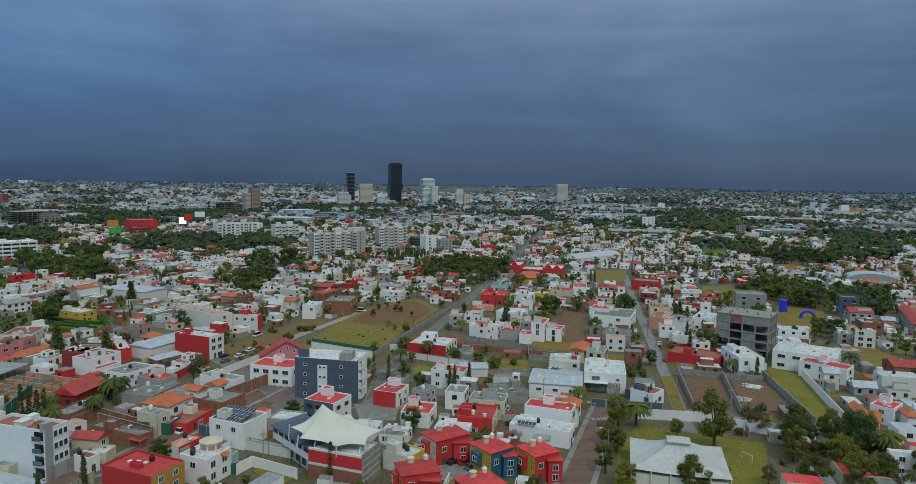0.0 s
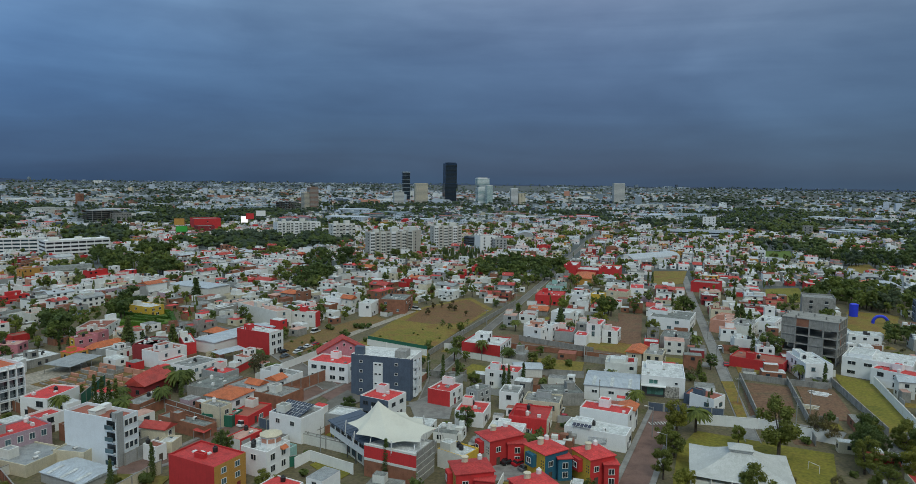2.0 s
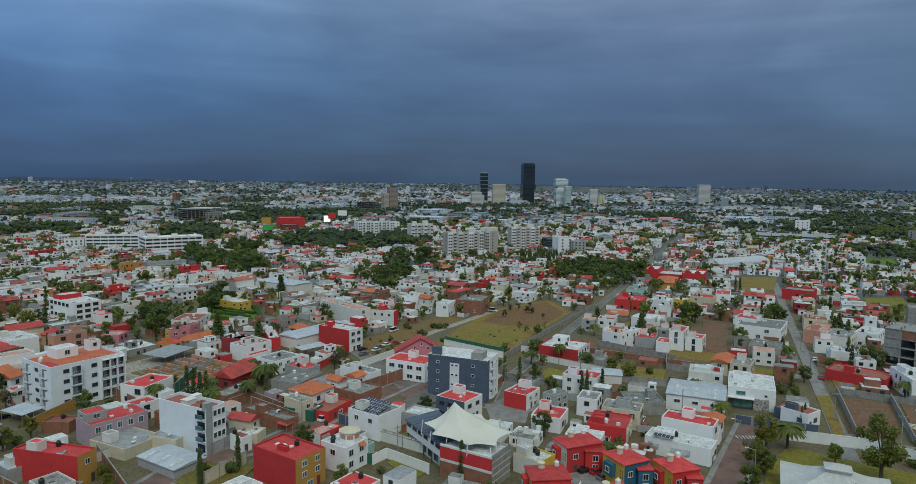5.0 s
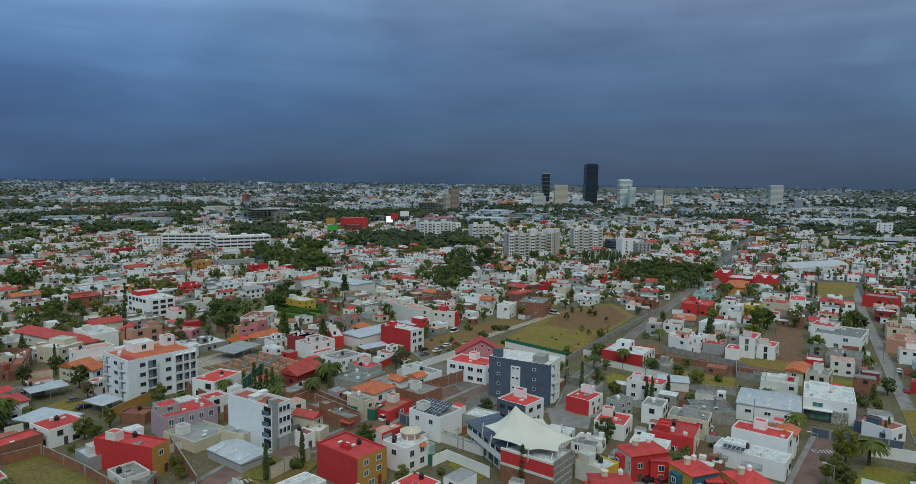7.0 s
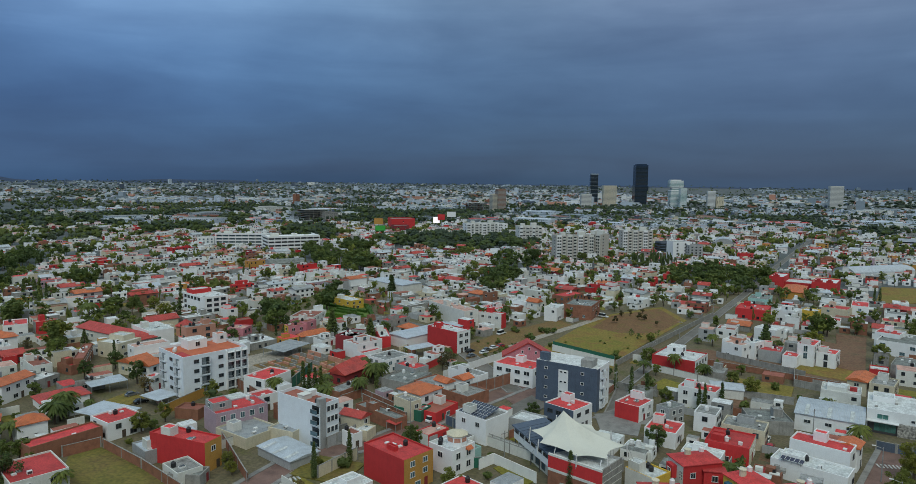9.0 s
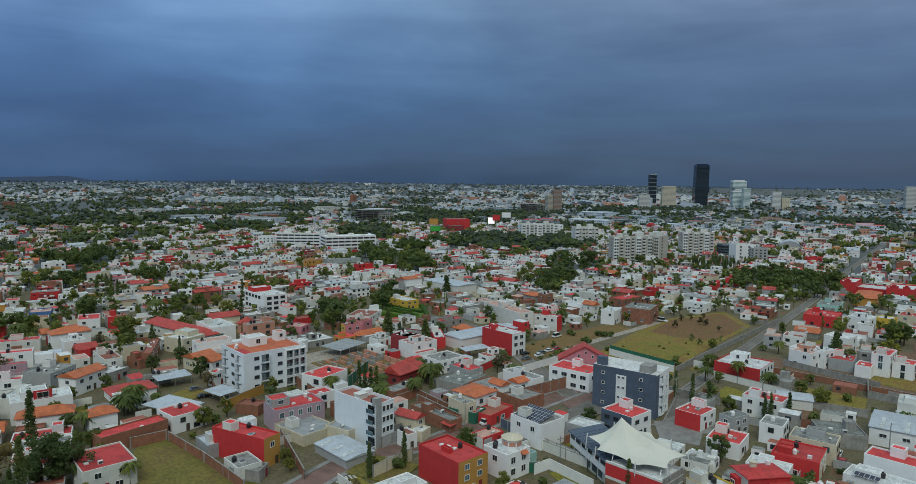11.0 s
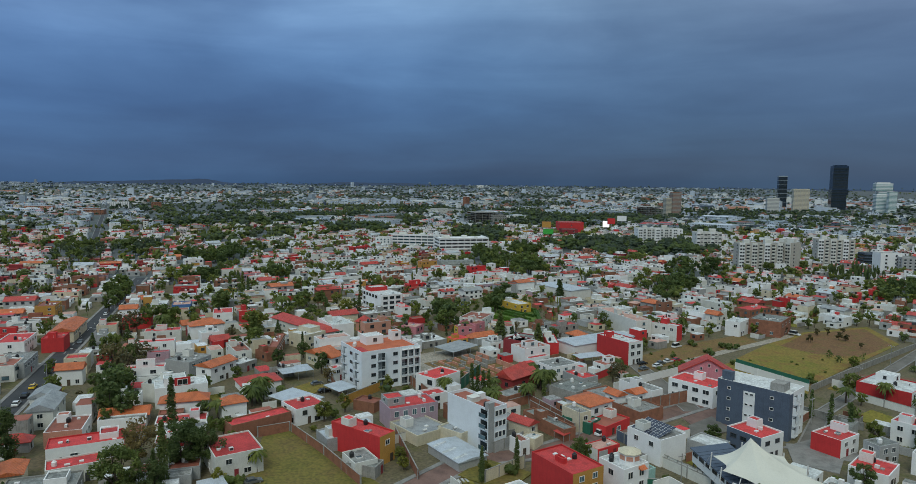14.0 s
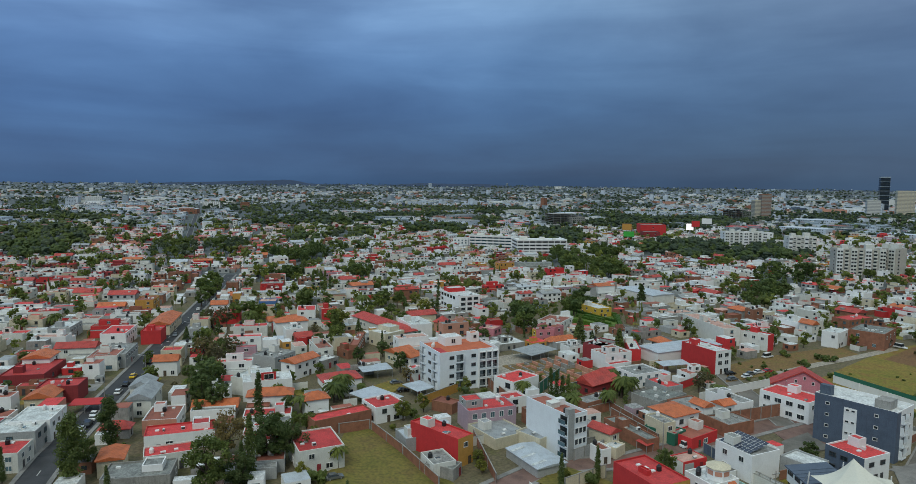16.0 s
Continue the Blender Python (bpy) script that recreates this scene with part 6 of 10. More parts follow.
def goal_frame(x, y, rot):
    ob = thing("goal_frame", x, y, 0, rot, "white football goal frame on a lawn", "goal")
    for s in (-1, 1):
        p = Build()
        p.tube(0, 0, 0, 2.0, 0.06, 0.06, "frame_white", 8)
        part("post", p, ob, "", pose(s * 1.5, 0, 0.1))
    c = Build()
    c.beam((-1.5, 0, 2.1), (1.5, 0, 2.1), 0.06, "frame_white", 8)
    part("crossbar", c, ob)


def plank_stack(x, y, rot, seed=1):
    """Pale beams and boards left lying in a yard."""
    rng = random.Random(seed)
    ob = thing("plank_stack", x, y, 0, rot, "pale beams and boards lying in a yard", "timber")
    take(x, y, 7, 5, rot)
    for k in range(7):
        p = Build()
        n = rng.uniform(1.8, 3.2)
        p.box(-n, n, -0.22, 0.22, 0, 0.18, rng.choice(("white", "offwhite", "cream")))
        part("beam", p, ob, "", pose(rng.uniform(-0.5, 0.5), -2.0 + k * 0.65, 0.2 + 0.2 * (k % 2), 0, 0, rng.uniform(-6, 6)))

# ---- the neighbourhood ----
patch('field', [(155.9, 321.2), (174.2, 312.2), (206.7, 366.0), (185.6, 378.2)], 'dry_grass', 0.03, 'dry sports field with blue inflatables', True)
road(-26.8, 193.7, -26.5, 233.0, 3.8, 'worn_asphalt', walks=0.5)
road(-26.5, 233.0, 23.5, 461.6, 3.8, 'worn_asphalt', walks=0.5)
road(23.5, 461.6, 52.2, 607.8, 3.8, 'worn_asphalt', walks=0.5)
road(52.2, 607.8, 110.9, 887.6, 3.8, 'worn_asphalt', walks=0.5)
road(65.8, 178.8, 95.8, 337.8, 3.6, 'pavement', walks=0.3)
road(95.8, 337.8, 111.7, 420.2, 3.6, 'pavement', walks=0.3)
road(111.7, 420.2, 128.3, 501.2, 3.6, 'pavement', walks=0.3)
road(24.0, 138.9, 28.2, 148.0, 6.5, 'block_paving', label='reddish block-paved street with a painted arrow')
road(28.2, 148.0, 48.4, 204.8, 6.5, 'block_paving', label='reddish block-paved street with a painted arrow')
road(48.4, 204.8, 65.4, 194.0, 5.0, 'worn_asphalt')
road(-167.7, 42.8, -191.5, 57.8, 7.0, 'asphalt', dashes=True, walks=1.2, label='dark asphalt avenue with pale pavements')
road(-191.5, 57.8, -453.2, 253.2, 7.0, 'asphalt', dashes=True, walks=1.2, label='dark asphalt avenue with pale pavements')
road(-97.7, 110.6, -95.3, 138.9, 6.5, 'block_paving')
road(-95.3, 138.9, -82.2, 155.5, 6.5, 'block_paving')
road(-82.2, 155.5, -58.1, 223.6, 6.5, 'block_paving')
road(-59.3, 210.4, -100.1, 259.9, 5.5, 'worn_asphalt', walks=0.5)
road(-100.1, 259.9, -123.9, 285.5, 5.5, 'worn_asphalt', walks=0.5)
road(-123.9, 285.5, -162.8, 300.4, 5.5, 'worn_asphalt', walks=0.5)
patch('street', [(-68.2, 220.7), (-54.3, 221.3), (-45.7, 200.8), (-53.3, 195.2), (-63.6, 205.6)], 'block_paving', 0.03, 'worn block-paved square between the houses', True)
road(-78.3, 265.0, -70.4, 290.2, 4.0, 'dirt', walks=0, name='dirt_road', label='pale dirt track across the rough meadow')
road(-70.4, 290.2, -59.4, 320.1, 4.0, 'dirt', walks=0, name='dirt_road', label='pale dirt track across the rough meadow')
road(-59.4, 320.1, -52.1, 342.0, 4.0, 'dirt', walks=0, name='dirt_road', label='pale dirt track across the rough meadow')
road(-679.4, 328.4, -1683.6, 851.6, 6.0, 'asphalt', walks=0.6)
patch('meadow', [(-63.9, 278.3), (-32.6, 260.6), (-28.1, 284.3), (-9.9, 354.3), (-24.3, 387.3), (-48.3, 353.6), (-58.1, 315.6)], 'dry_grass', 0.03, 'rough yellow-green meadow with brown weeds', True)
patch('meadow', [(-88.2, 240.9), (-76.5, 271.4), (-59.9, 318.4), (-71.5, 329.6), (-89.9, 286.4), (-95.7, 264.9)], 'weed_brown', 0.03, 'rough strip of dry grass beside the track', True)
patch('weeds', [(-52.5, 318.0), (-38.0, 312.0), (-22.0, 318.0), (-12.5, 350.8), (-25.1, 380.3), (-46.6, 351.8)], 'weed_red', 0.03, 'reddish brown weeds at the meadow edge', False)
patch('yard', [(-74.8, 238.5), (-62.9, 279.0), (-32.6, 260.6), (-33.3, 244.1), (-58.2, 248.9)], 'dry_grass', 0.03, 'weedy ground behind a white wall', True)
patch('lot', [(-20.3, 275.9), (47.7, 259.1), (52.5, 272.3), (-0.5, 296.5), (-21.2, 288.5)], 'soil', 0.03, 'bare reddish soil of an empty lot', True)
patch('lot', [(81.0, 234.7), (95.9, 230.5), (85.9, 201.0), (71.5, 196.2)], 'soil', 0.03, 'bare brown soil of a walled lot', True)
patch('lawn', [(118.9, 249.5), (127.9, 240.6), (115.0, 191.1), (103.4, 190.6)], 'lawn', 0.03, 'long strip of yellow-green lawn between walls', True)
patch('lawn', [(52.6, 185.8), (84.1, 173.3), (66.6, 130.3), (31.5, 129.3), (44.2, 171.9)], 'lawn', 0.03, 'wide lawn round a white pavilion', True)
patch('lawn', [(-149.3, 117.9), (-146.6, 125.2), (-103.3, 115.6), (-96.2, 104.8), (-120.1, 87.2)], 'worn_lawn', 0.04, 'worn green playing field beside a brick wall', True)
patch('meadow', [(162.0, 281.4), (181.1, 287.7), (181.4, 255.1), (174.8, 235.6), (160.5, 254.0)], 'dry_grass', 0.03, 'dry grass field behind the white houses', True)
patch('lot', [(-157.3, 170.4), (-132.6, 198.7), (-161.1, 232.8), (-175.6, 193.8)], 'dirt', 0.03, 'bare ground with low unfinished walls', True)
patch('yard', [(-32.1, 196.0), (-16.1, 196.7), (-11.0, 202.3), (-26.4, 207.2)], 'pavement', 0.03, 'pale concrete forecourt', True)
corner_block(-100.9, 151.0, 6.6, 17.0, 12.0, 74.2)
balcony_block(-158.5, 175.9, 21.9, 17.9, 13.6, 67.5)
house(-119.7, 126.2, 5.5, 17.6, 7.5, 87.9, wall='red', roof='roof_red', faces={'front': 'ochre'}, tanks=1, sides=('front',), ac=False, seed=3)
house(-124.6, 150.8, 14.9, 8.7, 6.4, 62.4, wall='mauve', roof='roof_red', sides=('front', 'left'), up=(-0.3, 0.15, 0.36, 0.6, 2.0, 'grey'), win=(1.2, 1.5), gap=2.6, skip=0.0, seed=4)
house(-153.7, 119.9, 17.5, 5.6, 4.6, 76.7, wall='brick', roof='roof_red', sides=(), tanks=0, ac=False, seed=5)
house(-151.5, 134.6, 9.7, 9.6, 5.0, 75.7, wall='white', roof='roof_red', tanks=1, seed=6)
house(-135.9, 180.2, 12.4, 9.1, 6.0, 83.9, wall='white', roof='roof_red', gap=4, win=(2.2, 1.5), seed=7)
house(-140.0, 101.6, 11.2, 13.2, 6.0, 67.5, wall='offwhite', roof='roof_red', tanks=0, gap=4, seed=8)
shed(-98.4, 138.4, 8.6, 14.0, 2.4, 70.0, wall='grey', roof='sheet_metal', rise=0.5, skylights=3, windows=False)
house(-116.1, 145.2, 11.1, 13.1, 3.0, 75.0, wall='cream', roof='sheet_dull', sides=(), tanks=0, seed=10)
house(-240.5, 268.9, 12.3, 23.5, 11.0, 67.5, wall='white', roof='roof_white', up=(0.0, 0.3, 0.8, 0.3, 1.8, 'red'), gap=3.3, win=(2.5, 1.3), dark=True, skip=0.0, label='white four-storey building with ribbon windows', seed=11)
canopy(-184.3, 159.7, 11.3, 7.2, 3.6, 67.5)
canopy(-158.4, 156.4, 7.5, 8.3, 3.2, 83.2)
canopy(-162.1, 140.9, 10.4, 14.6, 3.0, 91.4)
house(-234.7, 208.5, 7.6, 44.3, 4.5, 80.0, wall='offwhite', roof='tile_red', style='hip', rise=2.6, label='low wide house under red tiled hip roofs', seed=15)
house(-219.7, 214.4, 10.2, 17.3, 7.0, 67.5, wall='white', roof='roof_white', gap=6, tanks=0, seed=16)
house(-216.8, 229.8, 5.7, 5.4, 4.5, 90.0, wall='salmon', roof='tile_red', style='hip', rise=2.8, seed=17)
house(-212.2, 238.2, 5.8, 6.6, 4.0, 85.0, wall='salmon', roof='tile_red', style='hip', rise=1.8, seed=18)
house(-217.0, 194.8, 11.0, 10.8, 6.0, 89.8, wall='cream', roof='roof_white', up=(0.2, 0.1, 0.5, 0.7, 1.8), seed=19)
house(-191.9, 179.2, 8.2, 8.2, 4.6, 85.4, wall='cream', roof='tile_orange', style='gable', rise=1.6, seed=20)
house(-180.6, 174.5, 4.9, 4.2, 5.6, 91.6, wall='white', roof='tile_orange', style='gable', rise=1.6, seed=21)
house(-171.2, 166.6, 4.2, 3.4, 5.0, 86.7, wall='white', roof='roof_red', tanks=0, seed=22)
house(-217.0, 178.6, 23.1, 3.3, 5.4, 132.3, wall='brick', roof='roof_rust', seed=23)
house(-212.8, 170.6, 6.2, 8.1, 3.6, 83.1, wall='brick', roof='roof_red', seed=24)
house(-188.9, 157.6, 1.5, 8.5, 4.0, 157.5, wall='concrete', roof='roof_grey', tanks=2, seed=25)
house(-208.9, 154.6, 8.7, 8.8, 3.6, 96.0, wall='concrete', roof='roof_white', tanks=1, seed=26)
house(-218.8, 161.4, 5.9, 15.7, 6.0, 67.5, wall='offwhite', roof='roof_rust', seed=27)
house(-173.1, 212.5, 6.1, 4.3, 5.0, 92.0, wall='white', roof='roof_white', tanks=0, seed=28)
house(-191.1, 234.2, 7.5, 7.5, 5.4, 100.7, wall='pink', roof='roof_pink', seed=29)
house(-170.0, 245.3, 8.3, 4.7, 6.0, 56.3, wall='pink', roof='roof_rust', faces={'left': 'yellow'}, seed=30)
house(-181.1, 271.5, 15.3, 11.8, 5.0, 102.4, wall='offwhite', roof='roof_rust', seed=31)
house(-138.8, 241.4, 14.4, 8.5, 6.0, 91.2, wall='maroon', roof='roof_grey', faces={'front': 'white'}, seed=32)
canopy(-157.9, 222.0, 16.0, 10.8, 3.4, 84.4, roof='sheet_dull')
house(-129.2, 127.2, 10.0, 8.0, 3.6, -112.5, wall='grey', roof='sheet_metal', sides=(), tanks=0, seed=34)
house(-113.6, 118.7, 6.0, 7.9, 3.8, 67.5, wall='offwhite', roof='roof_grey', sides=('front',), tanks=1, seed=35)
house(-114.6, 164.9, 12.3, 3.9, 4.5, 67.5, wall='brick', roof='roof_grey', sides=('front',), seed=36)
house(-108.5, 184.4, 13.1, 6.0, 4.0, 77.6, wall='brick', roof='roof_grey', sides=(), seed=37)
house(-87.3, 151.1, 3.0, 4.8, 4.2, 67.5, wall='white', roof='roof_rust', seed=38)
house(-67.7, 138.4, 9.1, 14.2, 8.0, 67.5, wall='red', roof='roof_red', faces={'front': 'ochre'}, sides=('front',), up=(-0.2, 0, 0.12, 0.2, 0.8), tanks=1, seed=39)
house(-57.8, 170.7, 9.5, 11.1, 7.0, 67.5, wall='white', roof='roof_grey', gap=4.5, sides=('left',), label='white two-storey house with a flat roof', tanks=0, seed=40)
slate_block(-40.3, 208.7, 11.0, 20.3, 13.5, 78.5)
house(-37.4, 188.0, 9.4, 10.1, 6.6, 66.2, wall='white', roof='roof_red', faces={'left': 'slate'}, gap=3.0, win=(1.6, 1.0), skip=0.0, tanks=0, label='white and slate-blue house with red-coated flat roof', seed=42)
house(-20.3, 202.5, 9.2, 7.8, 5.0, 68.2, wall='white', faces={'left': 'red'}, roof='roof_red', sides=('front',), tanks=0, up=(0.38, 0.1, 0.2, 0.5, 1.8, 'white'), ac=False, seed=43)
house(-10.6, 186.6, 9.6, 8.4, 4.4, 79.0, wall='white', roof='roof_red', seed=44)
house(-1.9, 220.2, 7.5, 11.5, 6.5, 73.7, wall='white', roof='roof_red', tanks=2, sides=('left', 'front'), gap=3.4, skip=0.1, seed=45)
house(-9.7, 262.7, 14.9, 16.1, 5.5, 73.3, wall='red', roof='roof_white', faces={'front': 'white'}, up=(0.2, 0.15, 0.35, 0.35, 2.2, 'white'), sides=('front',), seed=46)
house(12.5, 289.3, 12.6, 8.3, 6.5, 58.3, wall='white', roof='roof_pink', seed=47)
house(17.5, 290.0, 7.3, 4.5, 7.0, 58.6, wall='white', roof='roof_white', seed=48)
house(37.2, 289.9, 11.6, 5.9, 8.6, 71.4, wall='white', roof='roof_red', sides=('left', 'front'), win=(1.3, 2.2), gap=3.2, skip=0.0, tanks=0, ac=False, seed=49)
house(43.8, 288.6, 8.6, 6.7, 6.0, 70.9, wall='white', roof='roof_red', sides=('left', 'front'), win=(1.3, 2.0), gap=3.0, skip=0.0, tanks=0, ac=False, seed=204)
house(30.6, 283.7, 8.0, 5.2, 4.6, 74.1, wall='white', roof='roof_red', sides=('left',), tanks=0, ac=False, seed=205)
shed(33.7, 216.1, 16.9, 16.4, 5.0, -11.5, wall='white', roof='sheet_metal', rise=0.7, skylights=3)
modern_house(51.4, 223.6, 17.5, 13.7, 6.8, 78.5)
house(27.0, 182.9, 6.7, 13.4, 7.0, 69.1, wall='white', roof='roof_red', sides=('front',), tanks=1, ac=False, seed=52)
house(23.6, 174.2, 6.9, 16.5, 4.6, 68.7, wall='white', roof='roof_white', sides=('front',), tanks=1, up=(0.1, 0.25, 0.5, 0.3, 1.0, 'white'), seed=53)
house(33.6, 186.8, 5.6, 4.6, 6.2, 69.1, wall='white', roof='tile_orange', style='gable', rise=0.9, sides=('front',), tanks=0, seed=202)
solar_array(19.2, 172.6, 4.3, -21.0, 5, 1)
courtyard_house(8.8, 154.2, 7.0, 7.6, 6.6, 38.0, wall='yellow', accent='teal')
courtyard_house(19.8, 152.4, 7.0, 7.2, 6.6, 30.0, wall='yellow', accent='red')
courtyard_house(-2.4, 161.2, 10.0, 6.6, 6.6, 34.0, wall='offwhite', accent='red')
courtyard_house(-8.4, 142.2, 8.6, 7.0, 6.2, 18.0, wall='ochre', accent='red')
courtyard_house(5.4, 136.3, 8.4, 7.0, 6.0, 30.0, wall='red', accent='red')
house(6.0, 182.6, 11.0, 10.6, 5.0, 78.5, wall='red', roof='roof_red', faces={'front': 'cream'}, tanks=2, up=(-0.2, 0.25, 0.25, 0.3, 1.2, 'red'), seed=59)
house(9.9, 193.4, 8.0, 10.8, 5.6, 78.5, wall='cream', roof='roof_grey', tanks=1, up=(0.2, 0, 0.3, 0.4, 1.4, 'grey'), seed=60)
house(-0.6, 173.9, 6.0, 9.4, 3.8, 78.5, wall='white', roof='roof_white', up=(0.15, 0.1, 0.4, 0.35, 1.2, 'white'), seed=61)
house(-12.4, 155.5, 6.4, 7.8, 4.6, 58.7, wall='yellow', roof='roof_white', faces={'left': 'offwhite'}, tanks=2, seed=62)
house(-9.9, 202.1, 7.0, 4.6, 5.2, 55.9, wall='grey', roof='roof_grey', seed=63)
house(0.4, 200.6, 7.8, 6.0, 5.6, 78.5, wall='white', roof='roof_grey', seed=64)
house(-101.0, 254.6, 7.9, 17.2, 9.0, 67.5, wall='red', roof='roof_white', faces={'front': 'white'}, sides=('front',), gap=2.4, win=(1.8, 1.5), skip=0, label='three-storey building with a blank red side wall', seed=65)
shed(-115.6, 264.7, 34.0, 12.0, 4.6, 67.5, wall='white', roof='sheet_metal', rise=0.4, windows=False)
canopy(-107.6, 240.1, 11.9, 5.2, 4.0, 59.0)
house(-119.3, 306.2, 8.0, 32.7, 8.0, 54.4, wall='offwhite', roof='roof_pink', gap=8, tanks=0, sides=('front',), seed=68)
house(-97.2, 301.7, 4.7, 12.8, 7.0, 78.0, wall='red', roof='roof_white', faces={'left': 'offwhite'}, tanks=0, sides=('left',), seed=69)
house(-61.5, 222.6, 9.9, 15.5, 6.8, 76.7, wall='white', roof='roof_red', gap=3.2, win=(2.0, 1.3), sides=('front', 'left'), tanks=0, ac=False, skip=0.0, group='', seed=70)
house(-115.7, 200.1, 13.6, 5.2, 4.2, 80.6, wall='maroon', roof='tile_red', style='gable', rise=1.6, seed=71)
house(-82.7, 184.5, 9.6, 9.4, 6.3, 71.2, wall='white', roof='tile_orange', style='hip', rise=1.6, sides=('front',), seed=72)
house(-74.9, 180.3, 11.6, 6.6, 3.2, 77.0, wall='red', roof='roof_rust', sides=('front',), tanks=0, ac=False, seed=203)
house(-79.0, 195.6, 3.5, 5.3, 6.0, 67.5, wall='white', roof='tile_orange', style='gable', rise=1.2, seed=73)
house(-74.6, 201.0, 4.3, 4.3, 6.0, 67.5, wall='white', roof='tile_orange', style='gable', rise=1.2, seed=74)
house(-76.5, 210.7, 5.0, 14.1, 5.6, 67.5, wall='white', roof='roof_grey', sides=(), seed=75)
house(-82.9, 175.9, 4.0, 7.8, 6.0, 67.5, wall='cream', roof='roof_grey', tanks=1, seed=76)
house(-81.6, 176.6, 5.9, 9.3, 3.4, 83.6, wall='green', roof='roof_grey', sides=(), tanks=0, seed=77)
turret_house(-58.1, 148.6, 8.0, 8.0, 6.6, 67.5)
house(-57.4, 152.2, 10.4, 5.3, 3.4, 67.5, wall='aqua', roof='roof_grey', sides=(), tanks=0, seed=79)
house(-172.3, 254.6, 6.9, 9.6, 6.0, 87.8, wall='pink', roof='roof_rust', seed=80)
house(-138.9, 239.2, 7.2, 8.8, 6.0, 85.2, wall='maroon', roof='roof_grey', faces={'front': 'white'}, seed=81)
shed(-184.7, 374.1, 16.0, 32.0, 6.0, 67.5, wall='offwhite', roof='sheet_metal', rise=0.5, windows=False)
house(-184.4, 315.5, 8.8, 15.9, 5.0, 67.5, wall='yellow', roof='roof_white', seed=83)
house(-91.9, 161.1, 3.4, 7.2, 5.0, 81.4, wall='cream', roof='roof_rust', faces={'left': 'brick'}, seed=84)
house(-88.5, 169.6, 4.2, 18.1, 3.6, 67.5, wall='brick', roof='roof_grey', sides=(), tanks=0, seed=85)
house(-111.1, 219.7, 12.0, 10.0, 5.0, 67.5, wall='white', roof='roof_grey', seed=86)
house(-127.9, 247.3, 16.1, 4.6, 6.0, 124.0, wall='red', roof='roof_white', sides=(), seed=87)
house(-77.8, 198.0, 24.0, 10.0, 4.0, 157.5, wall='brick', roof='roof_grey', sides=(), tanks=0, seed=88)
house(-98.7, 212.9, 6.8, 10.4, 4.6, 67.5, wall='grey', roof='roof_red', tanks=1, seed=89)
house(-46.8, 178.9, 7.0, 8.3, 4.2, 75.4, wall='grey', roof='roof_white', sides=(), tanks=0, seed=90)
house(94.7, 255.6, 11.7, 18.7, 4.0, 57.1, wall='red', roof='roof_rust', sides=(), tanks=1, seed=91)
house(108.2, 245.1, 9.2, 17.3, 7.0, -0.8, wall='white', roof='roof_white', up=(-0.2, 0.2, 0.3, 0.4, 1.5), gap=3, seed=92)
house(135.1, 249.7, 17.5, 21.6, 7.2, 55.9, wall='white', roof='roof_white', gap=5, win=(2.5, 1.2), sides=('left',), up=(0.0, 0.25, 0.7, 0.35, 1.0), tanks=0, seed=93)
house(134.5, 235.1, 7.6, 16.0, 6.0, 42.9, wall='white', roof='roof_red', gap=4, win=(2.0, 1.3), seed=94)
house(61.2, 205.9, 7.0, 8.0, 4.6, 45.6, wall='white', roof='roof_rust', up=(-0.3, 0.2, 0.26, 0.4, 1.6, 'slate'), seed=95)
house(55.5, 255.3, 11.1, 7.1, 5.0, 70.1, wall='cream', roof='roof_grey', tanks=0, seed=96)
house(49.1, 257.6, 11.8, 5.7, 5.0, 67.7, wall='cream', roof='tile_orange', style='gable', rise=1.0, seed=97)
house(108.1, 154.7, 1.5, 5.8, 6.4, 78.5, wall='white', roof='roof_white', tanks=0, seed=98)
house(129.1, 192.6, 8.6, 6.1, 5.4, 40.9, wall='white', roof='roof_red', seed=99)
house(118.4, 187.2, 3.1, 11.2, 4.6, -11.5, wall='salmon', roof='tile_orange', style='gable', rise=1.4, seed=100)
house(119.5, 183.0, 8.0, 2.5, 4.6, 56.1, wall='salmon', roof='tile_orange', style='hip', rise=1.4, seed=101)
house(131.9, 186.8, 2.9, 6.2, 4.6, -11.5, wall='white', roof='tile_orange', style='hip', rise=1.4, seed=102)
house(177.8, 282.6, 1.5, 7.8, 8.0, 67.5, wall='offwhite', roof='roof_white', gap=2.5, win=(1.8, 1.4), seed=103)
house(227.5, 325.3, 5.4, 52.4, 6.0, -26.8, wall='grey', roof='tile_red', style='gable', rise=1.6, seed=104)
house(102.3, 321.0, 20.6, 9.2, 6.0, 59.0, wall='salmon', roof='roof_pink', seed=105)
house(107.0, 310.2, 18.2, 10.1, 6.0, 59.6, wall='offwhite', roof='roof_grey', seed=106)
house(121.0, 317.6, 15.8, 8.4, 6.5, 57.4, wall='white', roof='roof_white', seed=107)
house(-217.5, 91.7, 8.4, 6.0, 6.0, 143.5, wall='offwhite', roof='sheet_dull', style='gable', rise=1.6, seed=108)
house(-208.8, 88.4, 13.9, 6.6, 5.6, 143.5, wall='offwhite', roof='sheet_dull', style='gable', rise=1.8, seed=109)
